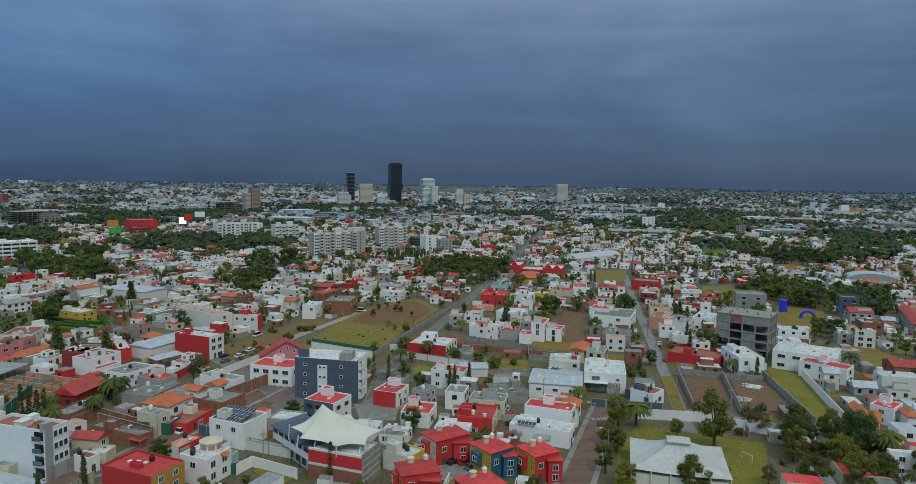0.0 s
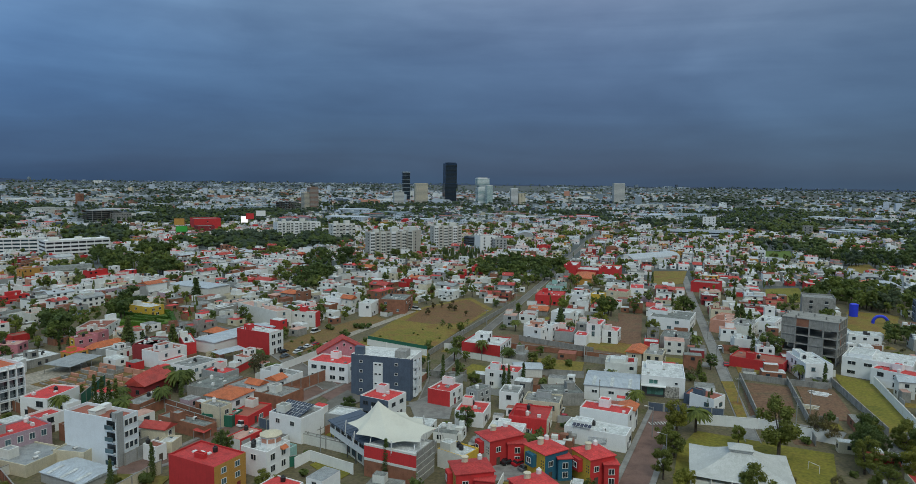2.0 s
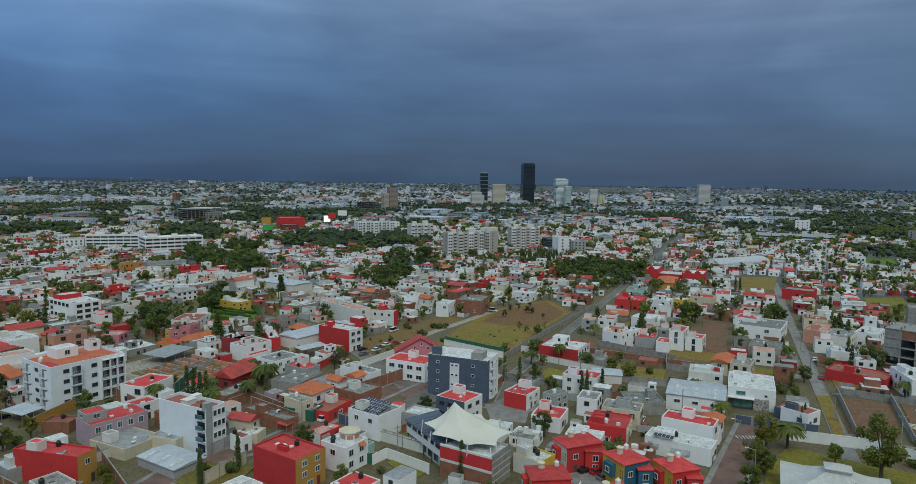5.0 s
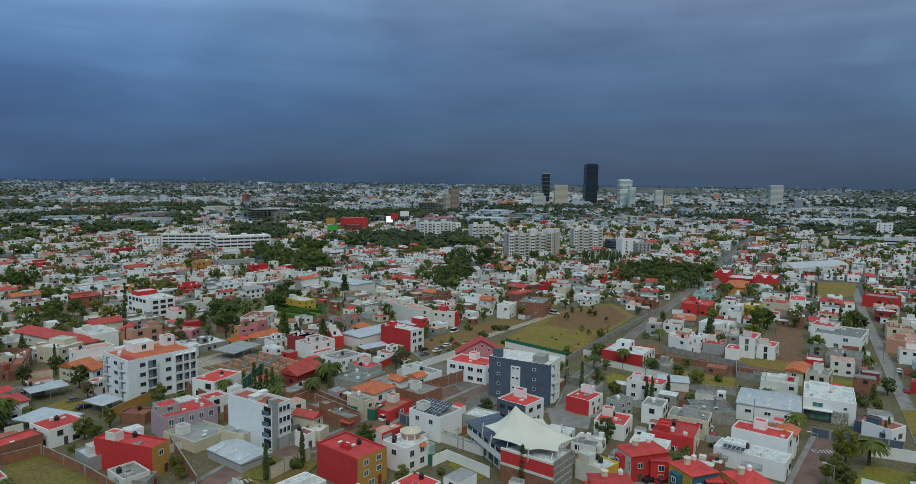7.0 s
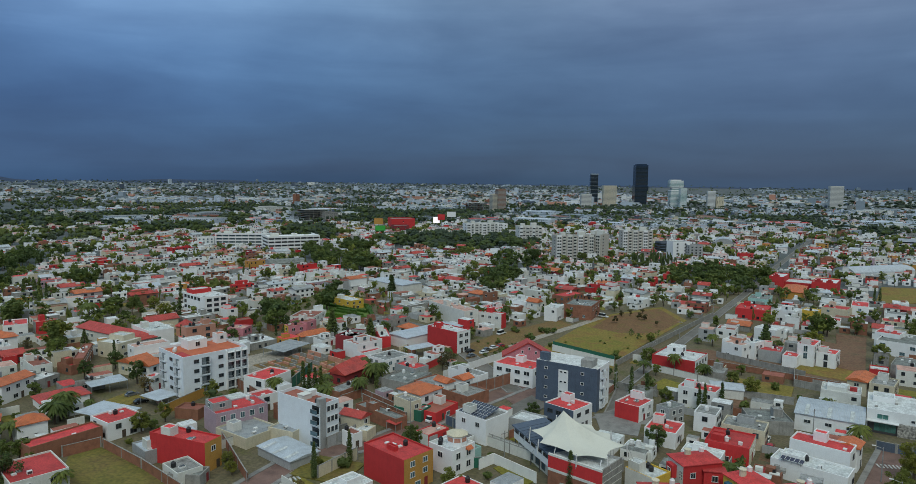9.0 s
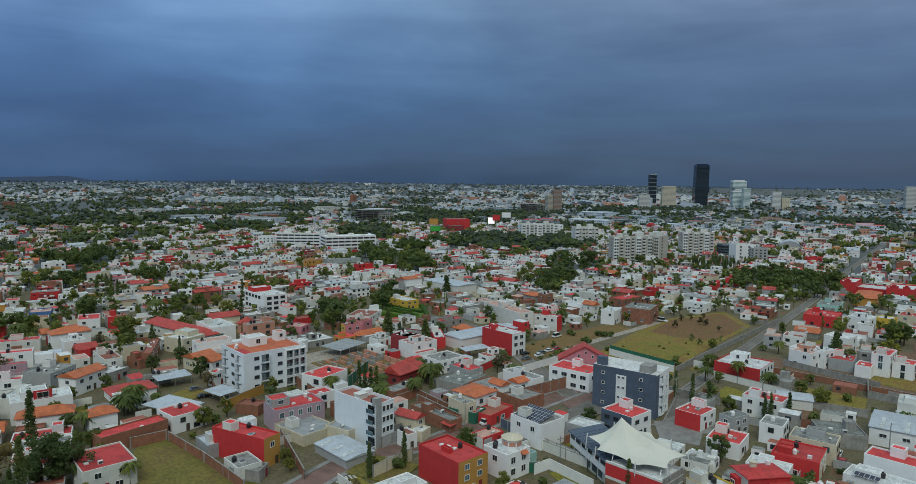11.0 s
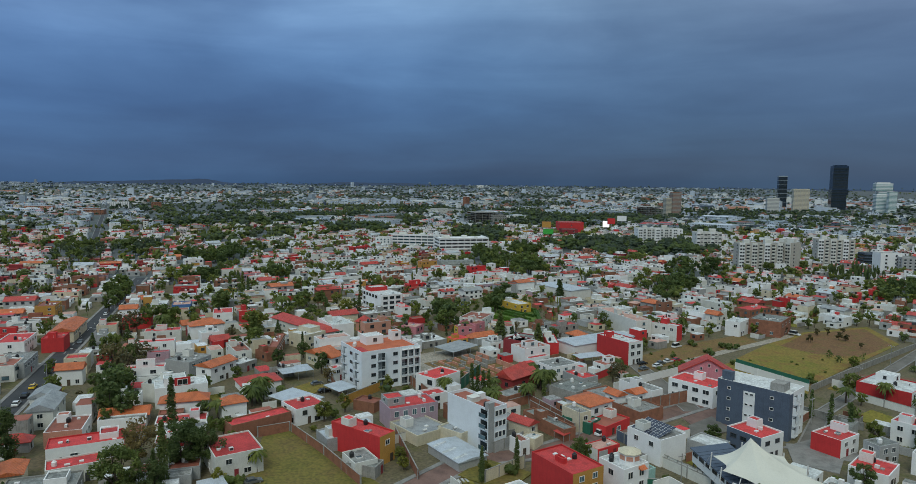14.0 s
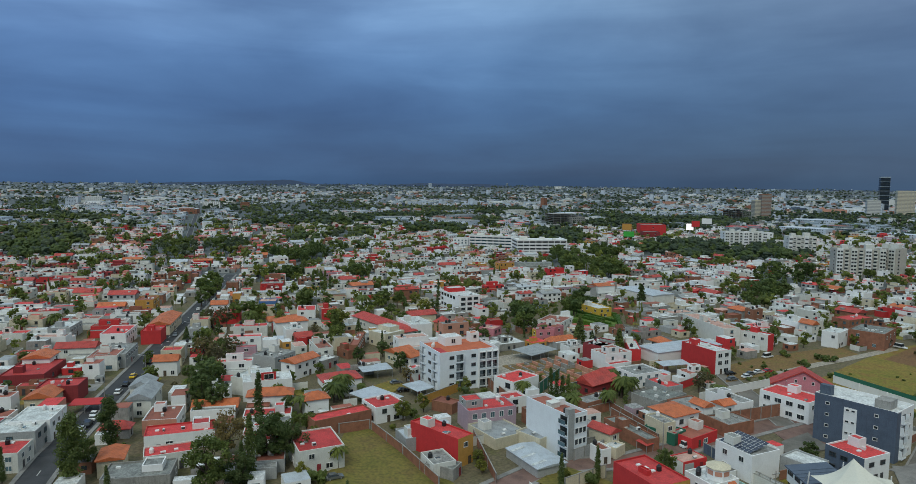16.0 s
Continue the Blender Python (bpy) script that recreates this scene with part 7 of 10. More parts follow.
hall = house(-193.6, 121.3, 15.3, 9.0, 6.5, 61.4, wall='white', roof='roof_white', sides=(), tanks=1, up=(-0.12, -0.1, 0.42, 0.6, 2.4, 'white'), label='long blank white building with a red-framed window', seed=110)
red_frame = Build()
red_frame.box(-2.3, 2.3, -0.25, 0.0, -1.5, 1.3, "red", bottom=True)
frame_part = part("window_surround", red_frame, hall, "red window surround", pose(0.31, -3.60, 7.6))
put_window(frame_part, 0, -0.25, -0.1, 2.8, 1.6, 0, "frame_white", "pane")
house(-200.2, 120.3, 9.2, 11.2, 6.0, 114.2, wall='offwhite', roof='roof_white', seed=111)
house(-221.4, 141.7, 11.6, 10.8, 5.5, 105.8, wall='grey', roof='roof_grey', seed=112)
house(-205.8, 142.6, 12.2, 6.8, 6.0, 100.9, wall='white', roof='tile_orange', style='gable', rise=1.4, seed=113)
house(-190.4, 86.0, 12.0, 9.0, 4.4, 143.5, wall='white', roof='roof_rust', faces={'left': 'salmon'}, tanks=1, seed=114)
house(-175.1, 83.5, 17.2, 7.7, 4.6, 61.5, wall='red', roof='roof_red', faces={'front': 'white'}, sides=('front',), tanks=1, up=(0.3, 0.1, 0.25, 0.6, 1.2, 'white'), seed=115)
house(-164.6, 75.4, 11.2, 6.6, 4.3, 66.0, wall='offwhite', roof='roof_red', sides=('front',), tanks=1, ac=False, seed=116)
house(-171.4, 64.9, 5.6, 7.8, 4.3, 60.0, wall='cream', roof='tile_orange', style='gable', rise=0.8, sides=('front',), tanks=0, seed=117)
house(-158.8, 66.1, 14.8, 9.2, 4.0, 55.0, wall='concrete', roof='roof_grey', up=(0.2, 0.1, 0.3, 0.5, 1.2, 'white'), tanks=0, seed=118)
house(-204.2, 54.1, 12.0, 12.0, 6.0, 143.5, wall='grey', roof='roof_white', seed=119)
house(-208.6, 59.7, 12.0, 10.0, 6.5, 143.5, wall='white', roof='roof_white', seed=120)
house(-192.9, 47.6, 9.0, 10.0, 5.0, 143.5, wall='offwhite', roof='roof_red', seed=121)
house(-237.9, 74.7, 12.0, 9.0, 5.5, -126.5, wall='maroon', roof='roof_red', sides=(), seed=122)
house(-232.4, 67.8, 8.1, 7.9, 4.5, 143.5, wall='cream', roof='tile_orange', style='gable', rise=1.8, seed=123)
house(-269.6, 75.3, 20.0, 14.0, 4.0, 143.5, wall='maroon', roof='roof_red', seed=124)
house(-269.3, 103.1, 17.0, 11.0, 5.5, 143.5, wall='grey', roof='roof_grey', seed=125)
house(-292.1, 127.1, 10.0, 8.0, 6.0, 143.5, wall='red', roof='roof_red', sides=(), seed=126)
house(-300.5, 116.0, 17.0, 10.0, 6.0, 143.5, wall='white', roof='roof_red', tanks=1, seed=127)
house(-311.8, 141.2, 26.0, 9.0, 5.0, 143.5, wall='cream', roof='tile_orange', style='gable', rise=1.6, seed=128)
house(-305.3, 169.2, 9.0, 12.0, 5.5, 143.5, wall='red', roof='roof_rust', sides=(), seed=129)
house(-316.9, 199.2, 10.0, 9.0, 6.0, 143.5, wall='blue', roof='roof_pink', seed=130)
house(-329.9, 194.6, 13.0, 8.0, 5.5, 143.5, wall='offwhite', roof='roof_white', seed=131)
house(-285.9, 201.9, 13.0, 9.0, 5.5, 143.5, wall='white', roof='roof_red', seed=132)
house(-73.2, 330.2, 11.0, 6.7, 7.0, 81.8, wall='white', roof='roof_white', gap=2.4, seed=133)
house(-61.3, 343.5, 18.7, 14.1, 7.5, 85.9, wall='brick', roof='roof_grey', gap=5, seed=134)
house(-75.0, 374.5, 18.2, 9.3, 6.0, 67.5, wall='brick', roof='roof_red', seed=135)
wall_run(53.8, 191.5, 70.8, 189.3, 3.0, 'white', posts=6.0)
wall_run(70.8, 189.3, 88.7, 179.7, 3.0, 'white', posts=6.0)
wall_run(112.7, 239.9, 105.4, 187.9, 2.4, 'concrete', posts=4.0)
wall_run(126.8, 236.9, 115.3, 190.1, 3.0, 'white', posts=8.0)
wall_run(81.8, 238.4, 72.9, 194.3, 2.4, 'concrete', posts=4.0)
wall_run(96.9, 235.4, 87.0, 194.8, 2.4, 'concrete', posts=4.0)
wall_run(82.3, 238.4, 107.8, 229.0, 2.2, 'concrete', posts=4.0)
wall_run(-145.7, 125.0, -126.9, 119.5, 2.6, 'brick', posts=8.0)
wall_run(-126.9, 119.5, -107.2, 112.4, 2.6, 'brick', posts=8.0)
wall_run(-146.6, 125.2, -150.6, 117.0, 2.8, 'brick', posts=8.0)
wall_run(-60.0, 268.3, -33.1, 254.4, 2.6, 'white', posts=8.0)
mesh_fence(-60.0, 268.3, -33.1, 254.4, 2.6, 1.5)
wall_run(-32.5, 254.8, -23.6, 286.2, 2.2, 'concrete', posts=8.0)
wall_run(-23.6, 286.2, 2.5, 371.3, 2.2, 'concrete', posts=8.0)
wall_run(-20.4, 278.0, 47.3, 256.5, 2.2, 'brick', posts=8.0)
wall_run(-57.7, 166.3, -36.8, 158.0, 2.6, 'offwhite', posts=8.0)
wall_run(-96.5, 152.7, -92.4, 160.3, 2.6, 'concrete', posts=4.0)
wall_run(-128.3, 146.5, -98.8, 123.1, 2.4, 'brick', posts=8.0)
apartment_slab(-113.5, 583.5, 34.0, 22.4, 29.0, 14.0, 7, 8, 'long beige eight-storey apartment block')
apartment_slab(-95.0, 605.0, 15.0, 22.8, -22.0, 14.0, 3, 8, 'beige eight-storey apartment wing')
apartment_slab(-67, 659, 29.0, 23.2, 22.0, 15.0, 6, 8, 'pale beige eight-storey block with balconies')
slab(-27, 642, 15.9, 16.1, 2.4, d=14.0, wall='white', floors=5, cols=2, turn=25, name='office_block', label='white modern office block with blank walls', category='office', side=False)
slab(-14, 639, 12.4, 13.7, 1.2, d=14.0, wall='grey', floors=5, cols=3, turn=25, name='office_block', label='dark grey glazed office block', category='office')
slab(-42, 680, 12.1, 11.5, 3.5, d=12.0, wall='slate', floors=4, cols=2, turn=25, name='office_block', label='dark glazed low office block', category='office', band=True)
apartment_slab(-252.5, 745.0, 44.0, 19.0, 37.0, 16.0, 9, 6, 'white six-storey apartment block', 'white')
apartment_slab(-186.0, 706.0, 25.0, 20.5, 33.0, 15.0, 7, 5, 'off-white five-storey apartment block', 'offwhite')
slab(-262, 849, 15.7, 12.1, 17.2, d=12.0, wall='white', floors=3, cols=3, turn=20, name='office_block', label='white block with a small sign', category='office')
stacked_tower(-192, 1996, 5.5, [(-17.5, 17.0, -19, 19, 58, 117), (-19.0, 15.5, -19, 19, 0, 58), (10.0, 20.5, -14, 12, 42, 57), (-14, 14, -14, 14, 117, 119.5)], 'tower_glass', 'pane', 3.9, 'tall black glass office skyscraper', turn=12.0, strip=0.72)
stacked_tower(-334, 2043, 9.3, [(-10.8, 10.8, -11, 11, 0, 88.5)], 'tower_glass', 'pane', 3.8, 'dark glass tower with white floor bands', ring='cool_grey', rings=[(z, 0.9) for z in (18, 30, 42, 54, 66, 78)] + [(88.5, 3.0)], strip=0.75)
stacked_tower(-256, 1825, 8.0, [(-17.5, 17.5, -12, 12, 0, 57.5)], 'cream', 'concrete', 3.1, 'plain beige apartment tower block', strip=0.35, ribs=6)
stacked_tower(-91, 1938, 2.7, [(-16.5, 15.0, -14, 14, 0, 47), (-12.5, 15.0, -12, 14, 47, 54), (-18.5, 17.5, -14, 14, 54, 73), (-16, 12, -11, 11, 73, 75.5)], 'white', 'tower_pale', 3.4, 'pale green glass tower with white bands', turn=15.0, strip=0.55)
slab(-70, 1899, 16.8, 53.5, 2.1, d=20.0, wall='white', pane='tower_pale', floors=18, band=True, turn=15, name='skyscraper', label='lower wing of pale green glass', category='skyscraper')
slab(2, 1928, 20.5, 45.9, -0.1, d=18.0, wall='white', floors=14, band=True, pane='grey', turn=10)
slab(24, 1937, 18.9, 30.7, -0.7, d=18.0, wall='cream', floors=9, cols=4, turn=10, side=False)
slab(328, 2109, 34.0, 63.1, -8.8, d=22.0, wall='offwhite', floors=18, band=True, pane='grey', turn=15, label='pale ribbed apartment tower')
slab(-428, 1386, 18.0, 50.1, 17.2, d=20.0, wall='brick', floors=18, band=True, pane='concrete', turn=20, label='brown and beige apartment tower', side=False)
slab(-441, 1382, 15.4, 37.8, 17.7, d=20.0, wall='cream', floors=14, band=True, pane='concrete', turn=20, label='beige wing of an apartment tower', side=False)
frame_block(-454, 1303, 40.3, 21.9, 19.2, d=30.0, floors=6, turn=20, cols=6, lean=True, infill=0.7)
frame_block(-594, 912, 44.3, 19.4, 33.1, d=34.0, floors=7, turn=25, cols=7, lean=True, label='dark bare concrete frame of a tall building')
slab(-571, 917, 22.9, 15.5, 31.9, d=24.0, wall='concrete', floors=4, cols=6, turn=25, name='office_block', label='grey-brown building with a small dome', category='office')
slab(-310, 1773, 27.0, 34.5, 10.4, d=20.0, wall='offwhite', floors=10, band=True, pane='grey', turn=10, label='group of pale apartment towers', side=False)
slab(-402, 834, 33.0, 15.5, 26.0, d=26.0, wall='red', floors=2, cols=1, turn=12, name='store', label='big plain red store building', category='store', side=False)
slab(-386, 798, 20.4, 8.5, 25.8, d=20.0, wall='maroon', floors=2, cols=2, turn=12, name='store', label='lower dark red part of a store', category='store', side=False)
billboard(-416, 793, 11.9, 16.9, 27.7, tall=8.0, mat='ochre', label='orange billboard on a steel post')
billboard(-369, 708, 12.0, 13.9, 27.6, tall=6.0, mat='sign_green', label='green billboard on a steel post')
billboard(-356, 851, 8.8, 17.6, 22.7, tall=8.4, mat='screen', label='brightly lit white billboard screen')
billboard(-349, 852, 10.0, 21.4, 22.3, tall=7.6, mat='red', label='red billboard on a steel post')
billboard(-376, 959, 13.7, 19.6, 21.4, tall=8.0, mat='white', label='white billboard with dark frame')
deck_building(-441, 549, 52.0, 12.6, 26.7, 18.0, 4, 'white office with long glazed bands', 'office_block', True)
deck_building(-383, 546, 50.0, 13.2, 48.5, 30.0, 4, 'white multi-level parking building with long openings', 'parking_building')
slab(-479, 539, 16.5, 9.3, 41.7, d=14.0, wall='white', pane='pane_blue', floors=3, cols=4, side=False, turn=-10, name='office_block', label='low white office with blue glass', category='office')
stepped_hall(60, 494, 39.7, 8.2, -15.0, 22.0)
vault(120, 592, 19.1, 7.4, -10.9, d=62.0, turn=-40)
vault(15, 784, 18.0, 9.8, -1.1, d=30.0, turn=0)
slab(125, 433, 16.7, 6.6, -16.1, d=14.0, wall='red', floors=1, cols=1, turn=-10, name='store', label='plain red building between houses', category='store', side=False)
frame_block(121.2, 271.9, 15.4, 17.0, 53.4, d=20.5, floors=5, turn=0, cols=4, label='unfinished grey concrete building with brick infill', infill=-0.02, closed=0.42)
slab(157, 350, 14.9, 12.7, -24.2, d=14.0, wall='concrete', floors=4, cols=2, turn=5, name='office_block', label='plain grey concrete block', category='building', side=False)
slab(-266, 485, 3.9, 4.8, 28.4, d=8.0, wall='red', floors=1, cols=1, name='store', label='small plain red block', category='store', side=False)
slab(-1820, 638, 37.4, 20.8, 70.8, d=40.0, wall='white', floors=4, cols=8, side=False, label='pale long building far off')
slab(-1504, 790, 38.9, 14.0, 62.3, d=24.0, wall='white', floors=5, cols=8, side=False, label='white office block by the avenue')
slab(-1379, 806, 19.7, 16.0, 59.7, d=20.0, wall='brick', floors=4, cols=4, side=False, label='brown block among trees')
slab(-2100, 3019, 19.5, 44.9, 34.8, d=20.0, wall='slate', floors=12, cols=3, side=False, label='dark lone tower far off')
slab(-2383, 3622, 46.0, 37.6, 33.3, d=30.0, wall='white', floors=5, cols=5, side=False, label='white block far off')
slab(303, 1050, 19.3, 16.6, -16.2, d=14.0, wall='white', floors=4, cols=3, side=False, name='office_block', label='white blank-walled office block', category='office')
slab(403, 940, 12.7, 12.5, -23.2, d=12.0, wall='concrete', floors=5, cols=2, side=False, label='grey block among trees')
vault(299, 474, 30.8, 8.1, -32.3, d=20.0, turn=10)
slab(411, 653, 19.1, 9.3, -32.2, d=16.0, wall='white', floors=2, cols=4, side=False, name='warehouse', label='white hall among trees', category='warehouse')
grove(-459, 699, 184, 73, 123, 60, 'broadleaf', 1.00)
grove(-254, 675, 177, 181, 111, 150, 'broadleaf', 1.00)
grove(8, 503, 97, 72, 89, 60, 'broadleaf', 1.00)
grove(-45, 570, 50, 41, 95, 26, 'cypress', 1.00)
grove(556, 1530, 739, 176, 70, 150, 'dark', 1.00)
grove(418, 1031, 277, 103, 68, 80, 'dark', 1.00)
grove(295, 736, 142, 76, 68, 26, 'dark', 1.00)
grove(315, 621, 100, 98, 63, 75, 'dark', 1.00)
grove(458, 745, 370, 65, 59, 110, 'dark', 1.05)
grove(198, 407, 76, 41, 65, 34, 'broadleaf', 1.00)
grove(216, 396, 62, 34, 62, 24, 'dark', 1.00)
grove(241, 380, 115, 22, 58, 22, 'dark', 1.00)
grove(-881, 254, 327, 105, 164, 90, 'dark', 1.00)
grove(-703, 196, 163, 50, 164, 34, 'dark', 1.00)
grove(-1694, 476, 570, 100, 164, 60, 'dark', 1.00)
grove(-638, 295, 206, 48, 155, 30, 'dark', 0.95)
patch('field', [(147.4, 396.3), (167.9, 448.5), (192.1, 456.5), (173.5, 401.3)], 'lawn', 0.03, 'open yellow-green field behind the houses', True)
patch('field', [(227.6, 620.4), (260.6, 703.2), (287.2, 707.7), (260.1, 634.8)], 'garden_green', 0.03, 'green sports ground between the houses', True)
patch('lot', [(258.8, 534.8), (289.0, 590.9), (311.5, 602.5), (288.3, 538.9)], 'dry_grass', 0.03, 'dry open lot beside the wood', True)
grove(-941, 1758, 522, 217, 118, 60, 'broadleaf', 1.00)
grove(-768, 1149, 900, 48, 124, 30, 'broadleaf', 1.00)
grove(-304, 474, 68, 36, 122, 30, 'broadleaf', 1.00)
grove(-322, 574, 72, 34, 119, 20, 'broadleaf', 1.00)
grove(-270, 478, 67, 24, 119, 20, 'broadleaf', 1.00)
grove(-138, 442, 66, 27, 107, 24, 'broadleaf', 1.00)
grove(-246, 449, 30, 15, 118, 8, 'broadleaf', 1.00)
grove(-2026, 572, 716, 174, 164, 70, 'broadleaf', 1.00)
grove(-1378, 1009, 827, 258, 144, 90, 'broadleaf', 1.00)
grove(-678, 547, 182, 59, 141, 24, 'broadleaf', 1.00)
grove(-515, 377, 83, 27, 144, 12, 'broadleaf', 1.00)
grove(-651, 677, 151, 91, 134, 60, 'broadleaf', 1.00)
grove(-710, 858, 226, 59, 130, 30, 'broadleaf', 1.00)
grove(-485, 337, 62, 45, 145, 20, 'broadleaf', 1.00)
grove(-335, 513, 91, 27, 123, 16, 'broadleaf', 1.00)
grove(-1028, 733, 283, 63, 145, 20, 'broadleaf', 1.00)
grove(-1110, 673, 479, 81, 149, 40, 'broadleaf', 1.00)
tree(-227.2, 175.3, 'broadleaf', 1.20)
tree(-302.9, 155.7, 'broadleaf', 1.20)
tree(-235.4, 222.0, 'broadleaf', 1.00)
tree(-188.0, 259.6, 'broadleaf', 1.00)
tree(-174.5, 136.9, 'palm', 1.10)
tree(-274.4, 233.1, 'palm', 1.10)
tree(-253.3, 254.0, 'bright', 1.00)
tree(-268.4, 262.1, 'bright', 1.00)
tree(-340.6, 258.2, 'cypress', 1.20)
tree(-334.6, 249.2, 'cypress', 1.20)
tree(-260.4, 282.6, 'cypress', 1.20)
tree(-271.6, 284.5, 'cypress', 1.20)
tree(-155.3, 252.2, 'conifer', 1.40)
tree(-133.6, 246.4, 'conifer', 1.40)
tree(-180.8, 362.1, 'conifer', 1.40)
tree(-128.0, 173.3, 'palm', 1.00)
tree(-116.0, 184.7, 'palm', 1.00)
tree(-105.4, 202.8, 'palm', 1.00)
tree(-110.5, 206.3, 'palm', 1.00)
tree(-81.9, 217.2, 'palm', 1.00)
tree(-172.9, 249.9, 'palm', 1.00)
tree(-104.9, 125.1, 'bright', 0.50)
tree(-144.6, 136.2, 'bright', 0.80)
tree(-123.2, 181.8, 'cypress', 1.00)
tree(-120.2, 180.7, 'cypress', 1.00)
tree(-118.8, 182.0, 'cypress', 1.00)
tree(-117.5, 183.3, 'cypress', 1.00)
tree(-11.2, 253.4, 'palm', 1.00)
tree(-0.7, 251.4, 'palm', 1.00)
tree(-21.6, 248.7, 'palm', 1.00)
tree(102.8, 239.4, 'palm', 1.00)
tree(38.5, 201.7, 'palm', 1.00)
tree(-1.4, 249.7, 'palm', 1.00)
tree(-28.8, 225.9, 'cypress', 0.90)
tree(-23.3, 222.8, 'cypress', 0.90)
tree(-18.0, 219.8, 'cypress', 0.90)
tree(-2.1, 213.8, 'cypress', 0.90)
tree(-0.5, 213.6, 'cypress', 0.90)
tree(4.4, 216.6, 'cypress', 0.90)
tree(108.3, 232.5, 'cypress', 0.90)
tree(-187.9, 374.6, 'conifer', 1.20)
tree(23.6, 312.5, 'conifer', 1.20)
tree(112.5, 318.3, 'conifer', 1.20)
tree(113.6, 331.9, 'conifer', 1.20)
tree(-159.7, 258.4, 'conifer', 1.20)
tree(-135.7, 250.9, 'conifer', 1.20)
tree(51.1, 349.8, 'broadleaf', 1.20)
tree(46.9, 341.8, 'broadleaf', 1.20)
tree(105.1, 268.6, 'broadleaf', 1.20)
tree(104.4, 273.3, 'broadleaf', 1.20)
tree(123.9, 284.3, 'broadleaf', 1.20)
tree(64.4, 302.9, 'bright', 1.00)
tree(108.8, 172.2, 'broadleaf', 1.10)
tree(108.1, 161.2, 'palm', 1.10)
tree(147.4, 241.6, 'palm', 1.10)
tree(134.3, 233.7, 'palm', 1.10)
tree(-17.6, 180.0, 'shrub', 1.00)
tree(-16.7, 175.7, 'shrub', 1.00)
tree(-62.0, 273.5, 'shrub', 1.00)
tree(-38.0, 260.7, 'shrub', 1.00)
tree(-35.3, 258.1, 'shrub', 1.00)
tree(-67.2, 145.0, 'cypress', 1.00)
tree(-28.4, 146.2, 'cypress', 1.00)
tree(100.4, 283.0, 'cypress', 1.00)
tree(98.2, 272.9, 'cypress', 1.00)
tree(-101.9, 304.4, 'broadleaf', 1.00)
tree(-106.6, 310.4, 'broadleaf', 1.00)
tree(-21.6, 261.6, 'broadleaf', 1.00)
tree(-128.5, 302.6, 'broadleaf', 1.00)
tree(-118.4, 187.5, 'palm', 0.90)
tree(-109.2, 203.5, 'palm', 0.90)
tree(-110.4, 209.3, 'palm', 0.90)
tree(-96.1, 240.8, 'palm', 0.90)
tree(-118.2, 215.1, 'palm', 0.90)
pavilion(53.2, 152.3, 22.0, 19.0, 5.0, -14.0)
tent_hall(-25.9, 149.9, 9.4, 13.8, 8.0, 69.6)
tent_canvas((-32.9, 158.6, 14.6), [(-39.9, 154.9, 10.0, 6.9), (-36.4, 149.1, 9.6, 7.0), (-27.1, 145.6, 9.2, 7.0), (-20.6, 146.8, 9.2, 7.0), (-17.3, 153.5, 10.2, 7.0), (-21.7, 159.9, 10.0, 0.0), (-26.8, 163.2, 10.4, 0.0),
             (-35.5, 163.5, 10.6, 7.6)])
long_wing(-37.4, 160.3, 8.6, 19.0, 6.8, 41.5)
solar_array(-58.6, 170.4, 6.6, -22.0, 9, 4)
ridge(50.0, 69, 4700, 34, 3, 'low dark mountain on the skyline')
ridge(53.0, 62, 4690, 44, 4, 'dark rounded summit on the skyline')
# a low band of haze colour closes the plain at the horizon
ridge(-75, 115, 4860, 11, 11, 'level far skyline of the plain in haze colour')
ridge(35, 50, 4720, 30, 5, 'low dark hills on the skyline')
ridge(-40, -14, 4700, 16, 7, 'low far hills under the cloud')
patch('yard', [(98.6, 232.0), (109.9, 229.1), (102.4, 199.0), (89.5, 198.5)], 'soil', 0.03, 'untidy yard with rubble between walls', True)
patch('terrace', [(73.3, 200.4), (63.2, 192.4), (89.3, 181.0), (94.8, 188.9)], 'pavement', 0.03, 'narrow paved strip along a white wall', True)
wall_run(-55.8, 166.3, -36.2, 157.9, 3.0, 'offwhite', posts=3.0)
wall_run(-51.5, 150.0, -49.3, 154.7, 2.6, 'white', posts=0.0)
wall_run(-49.3, 154.7, -36.7, 148.2, 2.6, 'white', posts=0.0)
patch('lawn', [(-48.5, 152.1), (-46.9, 154.4), (-37.3, 149.0), (-39.6, 144.1)], 'lawn', 0.03, 'small lawn inside white walls', True)
wall_run(-101.1, 181.5, -81.1, 171.4, 3.0, 'brick', posts=4.0)
wall_run(-76.0, 192.4, -63.4, 218.6, 4.0, 'brick', posts=4.0)
wall_run(-59.5, 146.7, -50.5, 152.1, 2.6, 'green', posts=0.0)
wall_run(34.5, 257.0, 62.6, 248.1, 2.4, 'concrete', posts=8.0)
wall_run(-19.6, 255.6, 13.7, 239.3, 2.4, 'offwhite', posts=8.0)
wall_run(-34.5, 230.6, -15.0, 223.6, 2.2, 'concrete', posts=8.0)
wall_run(3.5, 284.6, 33.5, 267.1, 2.4, 'concrete', posts=4.0)
